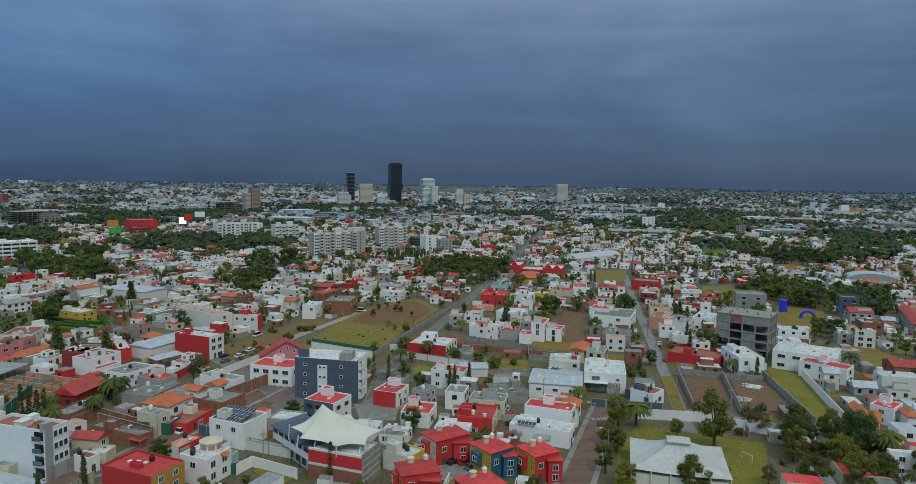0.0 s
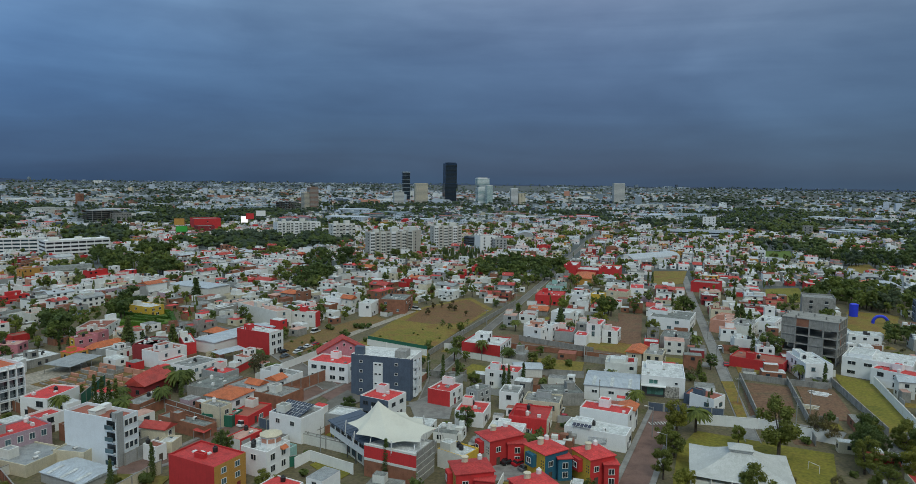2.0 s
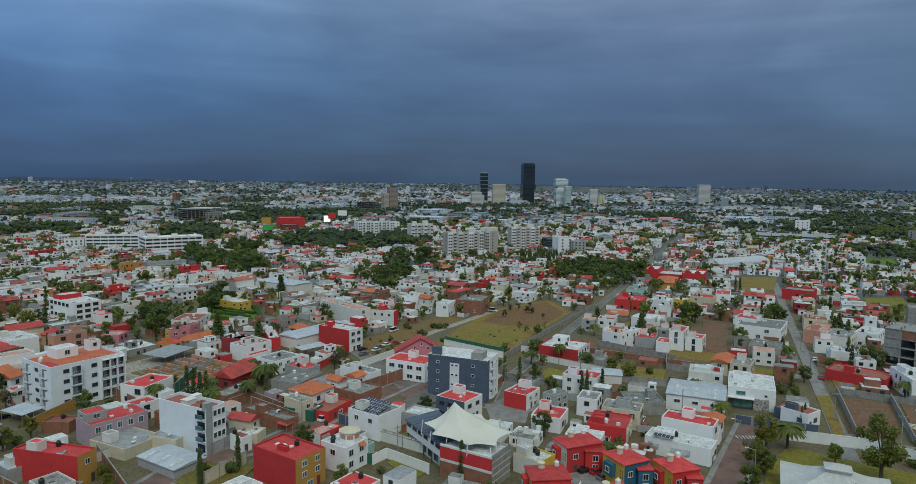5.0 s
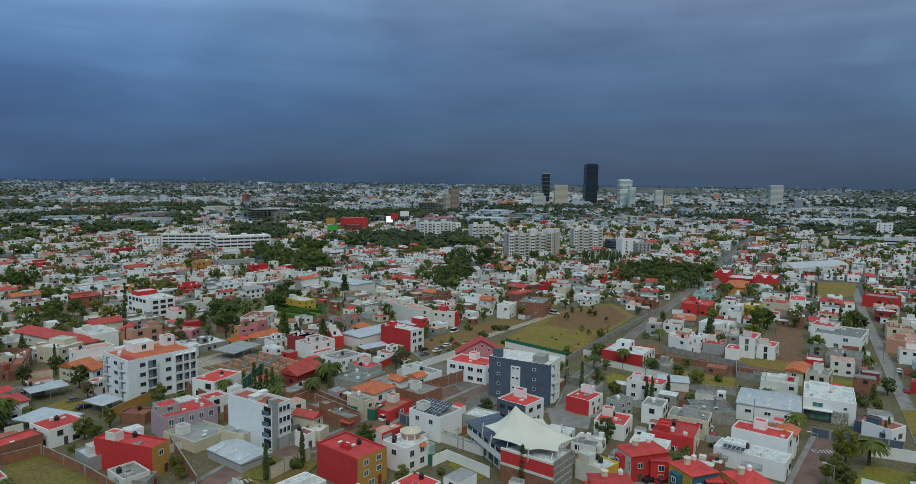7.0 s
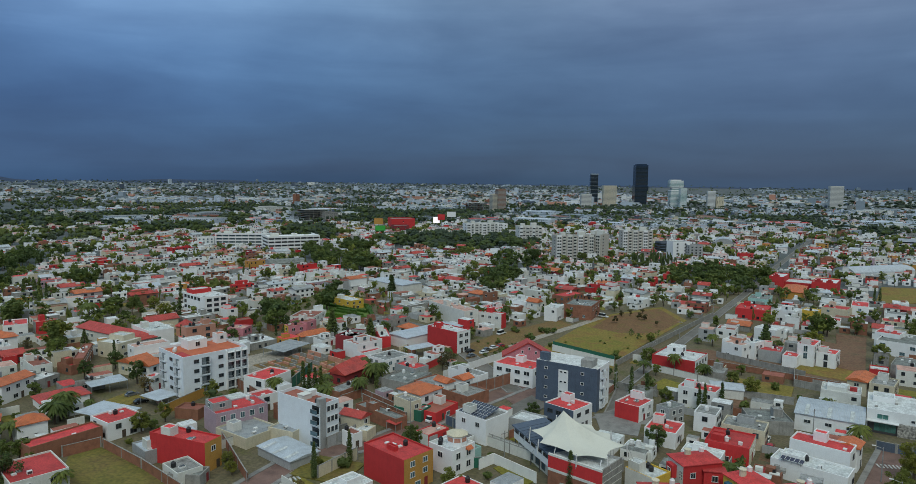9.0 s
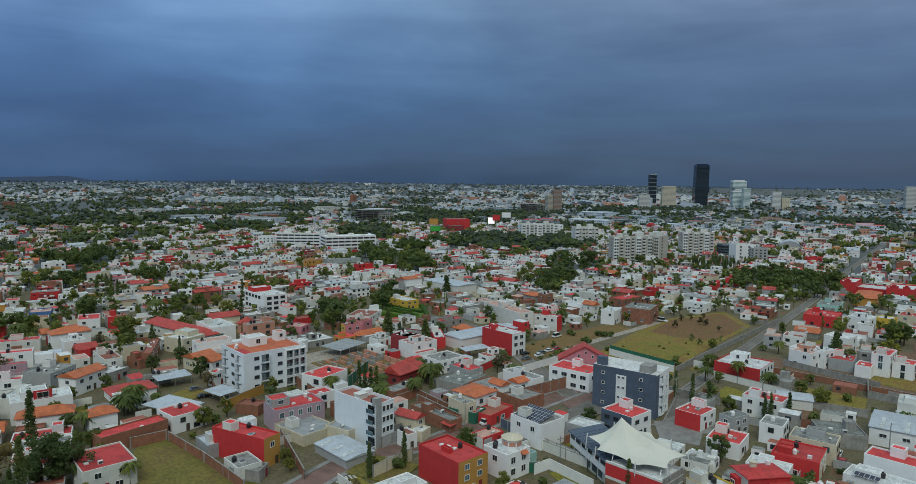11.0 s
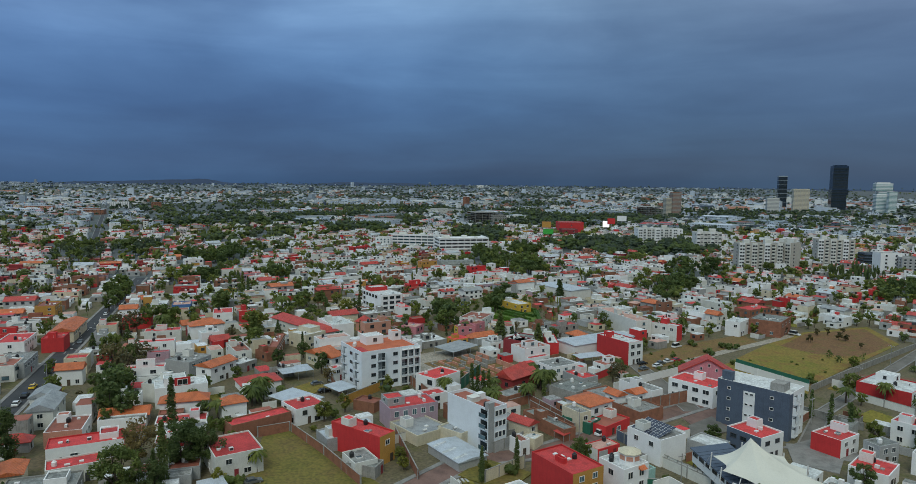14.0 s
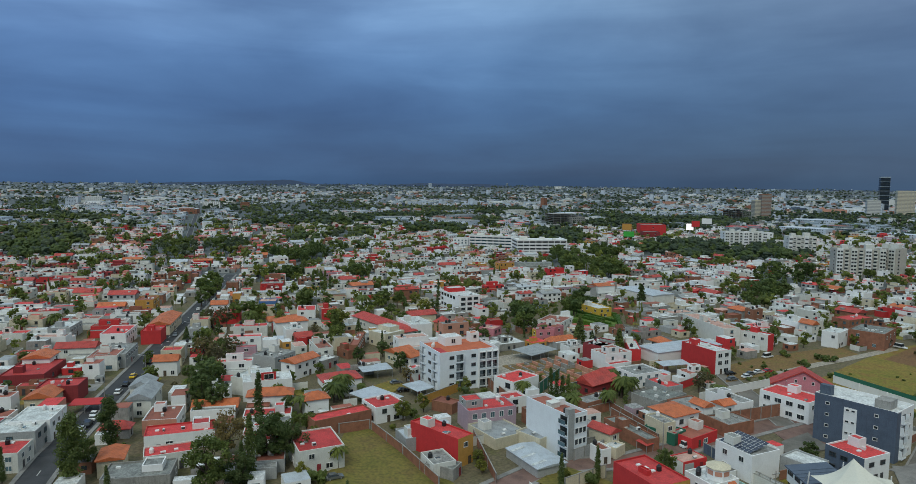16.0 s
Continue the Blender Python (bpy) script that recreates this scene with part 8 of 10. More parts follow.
patch('lawn', [(-18.8, 233.4), (-14.3, 245.7), (4.2, 233.9), (0.0, 226.3)], 'lawn', 0.03, 'small garden lawn inside walls', True)
patch('yard', [(-31.6, 199.5), (-17.6, 207.6), (-17.5, 186.6), (-27.9, 187.2)], 'pavement', 0.03, 'pale concrete forecourt', True)
patch('court', [(-7.4, 156.6), (2.6, 161.6), (10.8, 154.7), (3.8, 149.6), (-4.2, 148.3)], 'pavement', 0.03, 'small paved court between colourful houses', True)
patch('lot', [(29.8, 275.6), (37.7, 292.2), (58.9, 281.0), (54.4, 264.0)], 'dry_grass', 0.03, 'small dry walled lot', True)
patch('lot', [(2.2, 278.3), (29.8, 275.6), (28.7, 264.5), (5.7, 267.4)], 'soil', 0.03, 'reddish bare lot', True)
patch('street', [(-56.9, 196.5), (-53.4, 208.6), (-45.6, 200.4), (-53.2, 186.9)], 'worn_asphalt', 0.20, 'small asphalt square between houses', True)
grove(-269, 245, 40, 19, 138, 6, 'broadleaf', 0.90)
grove(-154, 516, 112, 20, 107, 10, 'broadleaf', 1.00)
grove(-129, 396, 29, 14, 108, 4, 'broadleaf', 0.90)
grove(-134, 525, 95, 13, 104, 6, 'conifer', 1.10)
grove(177, 310, 29, 14, 61, 6, 'broadleaf', 0.80)
grove(-200, 319, 47, 25, 122, 10, 'broadleaf', 0.90)
grove(-173, 304, 48, 26, 119, 8, 'shrub', 1.20)
grove(-205, 277, 43, 16, 126, 8, 'broadleaf', 1.00)
grove(-76, 293, 27, 26, 105, 10, 'shrub', 1.20)
grove(-27, 309, 22, 13, 95, 6, 'shrub', 1.20)
grove(-34, 264, 16, 4, 97, 5, 'shrub', 1.00)
car(-211.2, 74.5, 143.5, 'car_white')
car(-206.9, 71.5, 143.5, 'car_black')
car(-200.6, 67.2, 143.5, 'car_white')
canopy(-220.6, 76.1, 9.0, 6.0, 3.0, 53.5, roof='red', label='red and grey canopy over a shop forecourt', category='canopy', slope=0.2)
car(-245.1, 99.4, 143.5, 'car_yellow')
car(-230.8, 88.9, 143.5, 'car_white')
car(-214.6, 75.9, 143.5, 'car_white')
car(-203.3, 68.1, -36.5, 'car_white')
car(-208.3, 71.9, 143.5, 'car_black')
car(-237.3, 93.9, 143.5, 'car_black')
car(-264.5, 115.0, 143.5, 'car_red')
car(-260.0, 111.3, 143.5, 'car_grey')
car(-295.4, 138.1, -36.5, 'car_grey')
car(-345.1, 174.0, 143.5, 'car_white')
car(-83.5, 261.8, 66.0, 'car_white')
car(-81.4, 265.6, 66.0, 'car_red')
car(-84.8, 252.8, 66.0, 'car_white')
car(-90.6, 252.5, 66.0, 'car_black')
car(-87.7, 246.0, 66.0, 'car_grey')
car(-84.9, 257.2, 66.0, 'car_grey')
car(-0.1, 158.1, 40.0, 'car_black')
car(2.7, 157.9, 40.0, 'car_red')
car(4.3, 155.2, 40.0, 'car_grey')
car(16.1, 191.4, 78.0, 'car_red')
car(15.7, 197.2, 78.0, 'car_white')
car(-172.2, 158.9, 68.0, 'car_grey')
car(-164.3, 154.9, 68.0, 'car_black')
car(-128.5, 98.7, 68.0, 'car_grey')
car(-50.7, 345.3, -20.0, 'car_white', long=5.4, tall=2.1)
car(-88.2, 287.8, 70.0, 'car_white', long=5.4, tall=2.1)
car(82.5, 255.8, 78.5, 'car_red')
car(88.2, 282.3, 78.5, 'car_white')
car(-74.5, 175.6, 68.0, 'car_white', long=5.0, tall=1.9)
pole(-327.4, 169.8, -126.0, 8.5, True)
pole(-281.3, 138.2, -126.0, 8.5, True)
pole(-252.4, 117.5, -126.0, 8.5, True)
pole(-240.5, 101.9, -126.0, 8.5, True)
pole(-218.1, 80.1, -126.0, 8.5, True)
pole(-199.7, 63.0, -126.0, 8.5, True)
pole(-78.7, 169.0, 70.0, 8.5, False)
pole(-99.1, 257.3, 70.0, 8.5, False)
pole(-65.1, 231.1, 70.0, 8.5, False)
pole(-27.9, 219.3, 70.0, 8.5, False)
pole(27.8, 203.9, 70.0, 8.5, False)
pole(72.4, 211.6, 0.0, 8.5, False)
pole(80.8, 262.7, 0.0, 8.5, False)
pole(87.7, 298.5, 0.0, 8.5, False)
pole(83.4, 194.7, 0.0, 8.5, False)
pole(90.0, 201.1, 0.0, 8.5, False)
pole(38.5, 160.6, 180.0, 8.5, True)
pole(39.2, 180.0, 180.0, 8.5, True)
pole(-19.5, 266.3, 170.0, 8.5, False)
pole(-11.7, 310.2, 170.0, 8.5, False)
pole(2.5, 362.6, 170.0, 8.5, False)
pole(-46.8, 155.6, 60.0, 8.5, False)
pole(-57.4, 151.7, 60.0, 8.5, False)
wall_run(42.4, 201.9, 46.9, 200.7, 2.5, 'slate', posts=3.0)
wall_run(46.9, 200.7, 64.0, 198.1, 2.5, 'slate', posts=3.0)
crosswalk(43.4, 190.6, 6.4, 9.3)
crosswalk(-90.7, 127.8, 5.6, 56.0)
antenna_mast(182.7, 571.2, 31.0)
slab(244, 876, 86.0, 8.4, -15.6, d=16.0, wall='cool_white', pane='pane', floors=2, band=True, turn=4, strip=0.4, name='office_block', label='long low white office with glazed bands', category='office block')
vault(-312.0, 438.0, 15.0, 6.5, 35.8, d=28.0, turn=-75, mat='roof_grey', label='long hall under a dark grey curved roof')
vault(243.5, 447, 17.0, 6.4, -28.6, d=22.0, turn=12)
slab(259, 434, 20.0, 5.0, -30.1, d=12.0, wall='white', floors=1, cols=5, turn=14, name='warehouse', label='low white hall with a flat roof', category='warehouse')
slab(212, 354, 9.5, 10.8, -31.0, d=9.0, wall='slate', floors=3, cols=2, turn=10, name='house', label='dark slate-grey modern house of three floors', category='house')
slab(229.5, 630, 7.1, 8.0, -20.0, d=8.0, wall='white', floors=2, cols=2, turn=8, side=False, name='house', label='plain white two-storey house by a green field', category='house')
blue_drum(181.3, 362.5, 4.2, 7.0)
blue_arch(185.3, 344.0, -20)
gable_end(-61.9, 234.8, 17.5, 6.0, 6.6, 4.8, 18.6)
patch('lot', [(-159.2, 201.9), (-131.1, 191.7), (-122.2, 216.1), (-150.3, 226.3)], 'weed_brown', 0.03, 'weedy bare lot round unfinished walls', False)
ruin(-140.7, 209.0, 26, 22, -20, 7, 6)
hedge(-196.5, 313.5, -167.4, 305.0)
hedge(-187.8, 302.4, -164.8, 296.6)
hedge(-175.5, 319.0, -165.8, 305.1)
patch('lawn', [(-207.3, 323.8), (-173.3, 319.1), (-157.1, 291.3), (-184.5, 291.8)], 'garden_green', 0.03, 'green garden lawn between hedges', True)
patch('meadow_green', [(-58.5, 280.6), (-35.8, 270.0), (-30.9, 290.6), (-40.9, 299.4), (-52.2, 296.9)], 'meadow_mix', 0.03, 'greener grass in the rough meadow', False)
grove(-34, 347, 34, 44, 96, 8, 'dry', 0.35)
grove(-84, 259, 23, 14, 108, 8, 'shrub', 1.00)
grove(-296, 173, 25, 15, 150, 4, 'palm', 1.00)
grove(-305, 215, 23, 7, 145, 4, 'broadleaf', 1.10)
grove(-244, 188, 16, 7, 142, 3, 'bright', 1.30)
grove(-389, 205, 40, 19, 152, 5, 'broadleaf', 1.10)
grove(-912, 686, 317, 111, 143, 50, 'broadleaf', 1.00)
grove(-624, 343, 105, 55, 151, 20, 'broadleaf', 1.00)
grove(-521, 345, 64, 37, 146, 10, 'broadleaf', 1.10)
grove(-526, 420, 78, 58, 141, 10, 'broadleaf', 1.00)
grove(-642, 454, 82, 53, 145, 10, 'broadleaf', 1.00)
grove(-382, 317, 43, 24, 140, 10, 'broadleaf', 1.00)
grove(-415, 270, 32, 30, 147, 12, 'broadleaf', 1.00)
wall_run(-129.2, 183.8, -134.2, 203.8, 4.0, 'green', posts=4.0)
wall_run(-104.2, 186.4, -82.4, 174.7, 3.0, 'brick', posts=6.0)
wall_run(-104.2, 186.4, -106.7, 177.8, 2.8, 'brick', posts=6.0)
wall_run(-92.4, 146.6, -89.9, 157.5, 3.0, 'grey', posts=3.0)
wall_run(-84.9, 130.7, -81.7, 144.0, 3.2, 'cream', posts=4.0)
wall_run(-150.0, 150.0, -150.9, 167.4, 3.0, 'ochre', posts=0.0)
wall_run(-151.7, 181.6, -132.4, 170.9, 3.2, 'brick', posts=6.0)
wall_run(-211.0, 195.5, -212.1, 213.0, 4.0, 'green', posts=4.0)
wall_run(-87.4, 215.3, -75.6, 248.2, 2.6, 'white', posts=0.0)
wall_run(-125.5, 197.2, -117.4, 216.5, 1.8, 'slate', posts=0.0)
wall_run(-178.8, 170.0, -150.4, 150.4, 2.6, 'brick', posts=6.0)
wall_run(-118.4, 132.5, -116.1, 140.6, 2.4, 'offwhite', posts=0.0)
wall_run(-105.5, 198.6, -101.5, 215.3, 2.4, 'concrete', posts=4.0)
wall_run(-97.4, 218.4, -95.7, 232.9, 2.6, 'red', posts=0.0)
house(-91.6, 160.4, 4.0, 7.0, 5.0, 81.4, wall='cream', roof='tile_red', style='gable', rise=1.2, sides=('front',), seed=139)
house(-86.8, 157.1, 4.7, 4.1, 3.0, 88.7, wall='cream', roof='roof_white', sides=(), tanks=0, ac=False, seed=140)
canopy(-81.9, 164.9, 3.1, 3.6, 2.8, 78.4, roof='tile_red', label='small red awning over a gateway', category='awning')
house(-95.9, 203.1, 14.3, 10.7, 3.6, 78.4, wall='concrete', roof='roof_grey', sides=(), tanks=1, seed=142)
house(-120.4, 204.4, 14.2, 4.4, 3.4, 88.8, wall='maroon', roof='tile_red', style='gable', rise=2.2, sides=(), seed=143)
house(-141.6, 151.8, 5.1, 7.6, 3.2, 98.8, wall='brick', roof='roof_rust', sides=(), tanks=1, seed=144)
house(-111.4, 118.2, 4.7, 7.8, 3.0, 106.0, wall='concrete', roof='roof_grey', sides=('front',), tanks=0, seed=145)
house(-105.7, 148.0, 5.0, 8.4, 3.6, 85.3, wall='cream', roof='sheet_dull', sides=(), tanks=0, seed=146)
patch('lawn', [(-121.5, 173.5), (-114.0, 186.2), (-109.4, 195.6), (-113.9, 201.7), (-122.8, 185.6)], 'lawn', 0.03, 'narrow garden lawn behind the block', True)
patch('yard', [(-175.9, 151.0), (-176.1, 163.2), (-166.4, 158.1), (-165.8, 147.2)], 'dry_grass', 0.03, 'worn grass beside a carport', True)
patch('yard', [(-141.6, 133.4), (-138.9, 141.2), (-129.7, 134.2), (-133.3, 128.8)], 'lawn', 0.03, 'overgrown back garden', True)
tree(-112.2, 179.0, 'palm', 1.10)
tree(-114.9, 179.8, 'palm', 1.10)
tree(-104.7, 186.1, 'palm', 1.10)
tree(-107.4, 200.2, 'palm', 1.30)
tree(-107.0, 203.7, 'palm', 1.30)
tree(-175.9, 138.2, 'palm', 1.50)
tree(-173.3, 134.6, 'palm', 1.50)
tree(-85.8, 130.7, 'cypress', 0.90)
tree(-82.2, 140.8, 'cypress', 0.90)
tree(-108.9, 128.1, 'bright', 0.50)
tree(-138.3, 183.4, 'bright', 0.80)
tree(-144.7, 139.8, 'shrub', 1.30)
tree(-139.9, 137.5, 'shrub', 1.30)
tree(-149.8, 142.3, 'shrub', 1.30)
tree(-113.1, 202.3, 'shrub', 1.30)
tree(-118.9, 202.2, 'shrub', 1.30)
tree(-117.2, 195.3, 'shrub', 1.30)
patch('lot', [(29.9, 268.1), (46.1, 263.5), (44.6, 250.5), (28.7, 256.4)], 'dry_grass', 0.03, 'dry grass inside concrete walls', True)
patch('lot', [(7.9, 257.0), (28.3, 252.9), (25.4, 235.6), (8.4, 237.7)], 'dry_grass', 0.03, 'rough grass behind a brick wall', True)
patch('lot', [(4.1, 234.5), (12.6, 234.9), (11.5, 219.8), (3.9, 220.8)], 'soil', 0.03, 'bare brown soil beside a house', True)
patch('verge', [(87.0, 261.2), (97.8, 258.3), (94.0, 245.0), (83.9, 246.1)], 'dry_grass', 0.03, 'rough grass beside a red hall', True)
patch('verge', [(74.1, 234.3), (78.4, 234.6), (70.6, 197.7), (67.5, 196.1)], 'dry_grass', 0.03, 'weedy verge along the street', True)
patch('lot', [(60.8, 265.2), (70.7, 262.1), (69.6, 253.5), (59.6, 254.6)], 'lawn', 0.03, 'small green lot', True)
patch('lot', [(44.4, 334.2), (59.4, 325.4), (53.3, 290.8), (39.9, 299.0)], 'soil', 0.03, 'reddish empty lot between gardens', True)
patch('yard', [(41.8, 313.7), (56.4, 308.4), (52.7, 295.2), (41.6, 301.4)], 'dry_grass', 0.03, 'patch of rough grass', False)
wall_run(28.5, 254.6, 44.3, 248.8, 2.4, 'concrete', posts=6.0)
wall_run(7.3, 234.7, 26.2, 232.7, 2.4, 'concrete', posts=6.0)
wall_run(30.2, 271.0, 28.5, 254.6, 2.4, 'brick', posts=6.0)
house(16.4, 207.5, 11.4, 10.0, 4.0, 11.7, wall='concrete', roof='roof_grey', sides=(), tanks=0, seed=147)
shed(6.1, 234.4, 8.0, 10.0, 3.4, 92.7, wall='offwhite', roof='sheet_metal', rise=0.8, windows=False)
house(60.2, 211.2, 7.5, 7.3, 3.2, 57.5, wall='slate', roof='roof_rust', sides=(), tanks=1, seed=150)
tree(10.9, 221.1, 'shrub', 1.40)
tree(38.5, 251.8, 'shrub', 1.40)
tree(22.1, 246.9, 'shrub', 1.40)
tree(53.5, 237.0, 'shrub', 1.40)
tree(63.4, 233.8, 'shrub', 1.40)
tree(8.6, 242.2, 'bright', 0.90)
tree(13.7, 235.0, 'bright', 0.90)
hedge(-204.2, 322.6, -173.2, 317.8, 2.0, 2.2)
hedge(-181.9, 289.7, -156.2, 289.1, 2.0, 2.2)
hedge(-183.8, 304.0, -171.2, 301.1, 2.0, 2.2)
hedge(-171.2, 315.2, -156.3, 291.3, 2.0, 2.2)
grove(-217, 1324, 285, 176, 99, 46, 'broadleaf', 1.00)
grove(-4, 1402, 327, 195, 90, 46, 'broadleaf', 1.00)
grove(-107, 4119, 2191, 948, 91, 60, 'broadleaf', 1.10)
grove(-1419, 1094, 615, 162, 142, 50, 'broadleaf', 1.10)
grove(-266, 952, 116, 114, 106, 30, 'broadleaf', 1.00)
tree(-351.7, 179.1, 'broadleaf', 1.30)
tree(-365.3, 190.6, 'broadleaf', 1.30)
tree(-380.0, 203.5, 'broadleaf', 1.30)
tree(-416.2, 291.4, 'conifer', 1.10)
tree(-180.8, 362.1, 'conifer', 1.10)
tree(-354.0, 105.4, 'palm', 1.20)
tree(-345.6, 105.1, 'palm', 1.20)
house(-367.2, 156.4, 14.0, 9.0, 6.0, 143.5, wall='ochre', roof='roof_rust', seed=151)
house(-265.2, 98.1, 11.0, 10.0, 5.8, 143.5, wall='offwhite', roof='roof_rust', gap=3.2, win=(2.2, 1.2), seed=152)
house(-329.3, 104.3, 15.0, 9.0, 5.6, 143.5, wall='grey', roof='roof_white', seed=153)
house(-278.7, 80.3, 9.0, 9.0, 5.6, 143.5, wall='white', roof='tile_orange', style='gable', rise=1.4, seed=154)
grove(-45, 287, 39, 36, 99, 8, 'shrub', 0.40)
grove(-79, 273, 24, 32, 106, 10, 'shrub', 0.50)
house(78.4, 324.4, 21.6, 18.5, 6.0, 68.1, wall='white', roof='roof_grey', gap=3.2, win=(1.8, 1.4), seed=155)
house(73.4, 330.3, 10.3, 9.3, 7.5, 65.0, wall='white', roof='roof_red', tanks=0, gap=3.5, seed=156)
house(58.9, 278.9, 6.3, 5.9, 3.6, 78.5, wall='red', roof='roof_white', sides=(), tanks=0, seed=157)
house(70.6, 285.3, 13.7, 11.5, 5.0, 70.3, wall='concrete', roof='roof_grey', gap=4, seed=158)
house(25.6, 322.6, 9.6, 9.5, 6.5, 64.8, wall='white', roof='roof_white', gap=4, seed=159)
house(12.8, 294.8, 10.5, 11.2, 6.0, 65.8, wall='white', roof='roof_white', up=(-0.3, 0, 0.3, 0.5, 1.5, 'salmon'), gap=4, seed=160)
house(24.1, 291.4, 11.0, 8.3, 4.5, 78.5, wall='grey', roof='roof_red', gap=4, seed=161)
house(22.3, 378.6, 16.6, 15.0, 5.5, 78.5, wall='red', roof='roof_red', gap=5, seed=162)
house(38.5, 372.8, 8.7, 9.5, 6.5, 63.6, wall='white', roof='roof_white', up=(-0.2, 0, 0.4, 0.5, 2), gap=4, seed=163)
house(49.9, 382.7, 8.1, 7.3, 5.5, 67.9, wall='yellow', roof='roof_white', gap=4, seed=164)
house(63.3, 394.0, 11.1, 12.2, 6.0, 67.7, wall='cream', roof='roof_red', gap=4, seed=165)
house(75.7, 403.6, 17.0, 7.9, 7.0, 78.5, wall='white', roof='roof_red', gap=4, seed=166)
house(50.2, 458.6, 30.5, 11.7, 5.0, 78.5, wall='ochre', roof='tile_orange', style='hip', rise=1.5, gap=5, seed=167)
house(28.5, 422.6, 15.3, 11.1, 4.0, 78.5, wall='aqua', roof='roof_grey', gap=5, seed=168)
house(98.1, 417.4, 12.7, 16.5, 4.0, 78.5, wall='maroon', roof='tile_red', style='gable', rise=1, gap=6, seed=169)
house(106.8, 344.1, 10.0, 10.1, 6.0, 78.5, wall='cream', roof='roof_rust', gap=4, seed=170)
house(100.0, 171.9, 9.4, 5.2, 3.0, 53.9, wall='offwhite', roof='roof_grey', tanks=0, ac=False, seed=171)
patch('lot', [(92.1, 448.9), (110.9, 524.4), (137.0, 528.0), (117.5, 462.4)], 'dry_grass', 0.03, 'dry yellow empty lot', True)
patch('lot', [(56.5, 351.5), (68.3, 348.1), (55.3, 282.0), (47.0, 286.3)], 'soil', 0.03, 'reddish overgrown lot', True)
tree(51.6, 343.3, 'broadleaf', 1.30)
tree(48.6, 350.6, 'broadleaf', 1.30)
tree(63.7, 298.9, 'bright', 1.20)
tree(42.5, 314.7, 'bright', 1.20)
tree(22.6, 306.5, 'conifer', 1.20)
tree(112.1, 328.4, 'conifer', 1.20)
tree(107.9, 321.4, 'conifer', 1.20)
tree(83.7, 450.3, 'broadleaf', 1.10)
tree(93.6, 363.6, 'broadleaf', 1.10)
tree(94.8, 355.6, 'broadleaf', 1.10)
tree(90.3, 443.7, 'cypress', 1.00)
tree(93.1, 444.0, 'cypress', 1.00)
tree(87.1, 362.9, 'cypress', 1.00)
tree(78.8, 284.2, 'palm', 1.10)
tree(60.2, 452.5, 'palm', 1.10)
tree(68.6, 169.2, 'bright', 1.96)
tree(61.1, 176.6, 'broadleaf', 0.75)
tree(53.3, 143.6, 'bright', 1.22)
tree(46.4, 182.6, "bright", 1.25)
tree(52.1, 184.7, 'palm', 1.50)
tree(42.0, 166.6, 'bright', 0.95)
tree(41.2, 170.5, 'bright', 1.08)
tree(36.4, 153.7, 'bright', 0.9)
tree(39.0, 145.4, 'bright', 0.94)
tree(89.0, 168.1, 'dark', 1.25)
tree(92.0, 171.5, 'dark', 1.15)
tree(85.9, 161.9, 'bright', 1.15)
tree(100.5, 161.7, 'dark', 1.70)
tree(105.0, 165.5, 'dark', 1.50)
tree(101.4, 173.7, 'bright', 1.35)
tree(107.9, 159.7, 'palm', 1.40)
tree(91.2, 160.5, 'broadleaf', 0.80)
tree(94.2, 155.8, 'bright', 1.28)
tree(84.1, 183.9, 'dry', 0.94)
tree(86.9, 181.0, 'dry', 0.81)
tree(79.4, 179.5, 'shrub', 1.20)
tree(81.4, 144.8, 'bright', 1.15)
tree(92.2, 145.3, 'bright', 1.35)
tree(100.8, 148.6, 'broadleaf', 1.00)
tree(76.1, 143.5, 'dry', 0.81)
tree(73.4, 148.6, 'dry', 0.74)
tree(63.2, 148.1, 'dry', 0.68)
tree(96.5, 183.0, 'broadleaf', 1.00)
tree(62.5, 206.2, 'cypress', 0.60)
tree(112.0, 150.0, 'broadleaf', 1.10)
tree(60.5, 202.2, 'cypress', 0.60)
tree(108.5, 176.0, 'bright', 1.08)
tree(-185.4, 69.2, 'oval', 1.35)
tree(-169.5, 55.0, 'oval', 1.6)
tree(-175.5, 60.0, 'dark', 1.1)
tree(-167.6, 102.3, 'cypress', 1.60)
tree(-141.7, 84.3, 'cypress', 1.55)
tree(-140.5, 81.4, 'cypress', 1.20)
tree(-195.9, 100.3, 'dark', 1.40)
tree(-190.2, 101.7, 'dark', 1.20)
tree(-206.4, 108.2, 'dark', 1.60)
tree(-200.5, 104.0, 'cypress', 1.35)
tree(-229.6, 123.2, 'dry', 1.30)
tree(-226.5, 126.0, 'dry', 1.20)
tree(-220.0, 117.0, 'dry', 1.20)
tree(-158.1, 87.1, 'dry', 1.70)
tree(-142.6, 74.4, 'broadleaf', 1.7)
tree(-139.3, 80.0, 'dark', 1.2)
tree(-146.5, 92.0, 'dark', 1.60)
tree(-143.0, 96.9, 'dark', 1.30)
tree(-150.5, 96.5, 'dark', 1.30)
tree(-162.6, 110.9, 'broadleaf', 0.70)
tree(-159.0, 112.3, 'broadleaf', 0.75)
tree(-165.0, 106.5, 'broadleaf', 0.70)
tree(-170.4, 118.3, 'palm', 1.15)
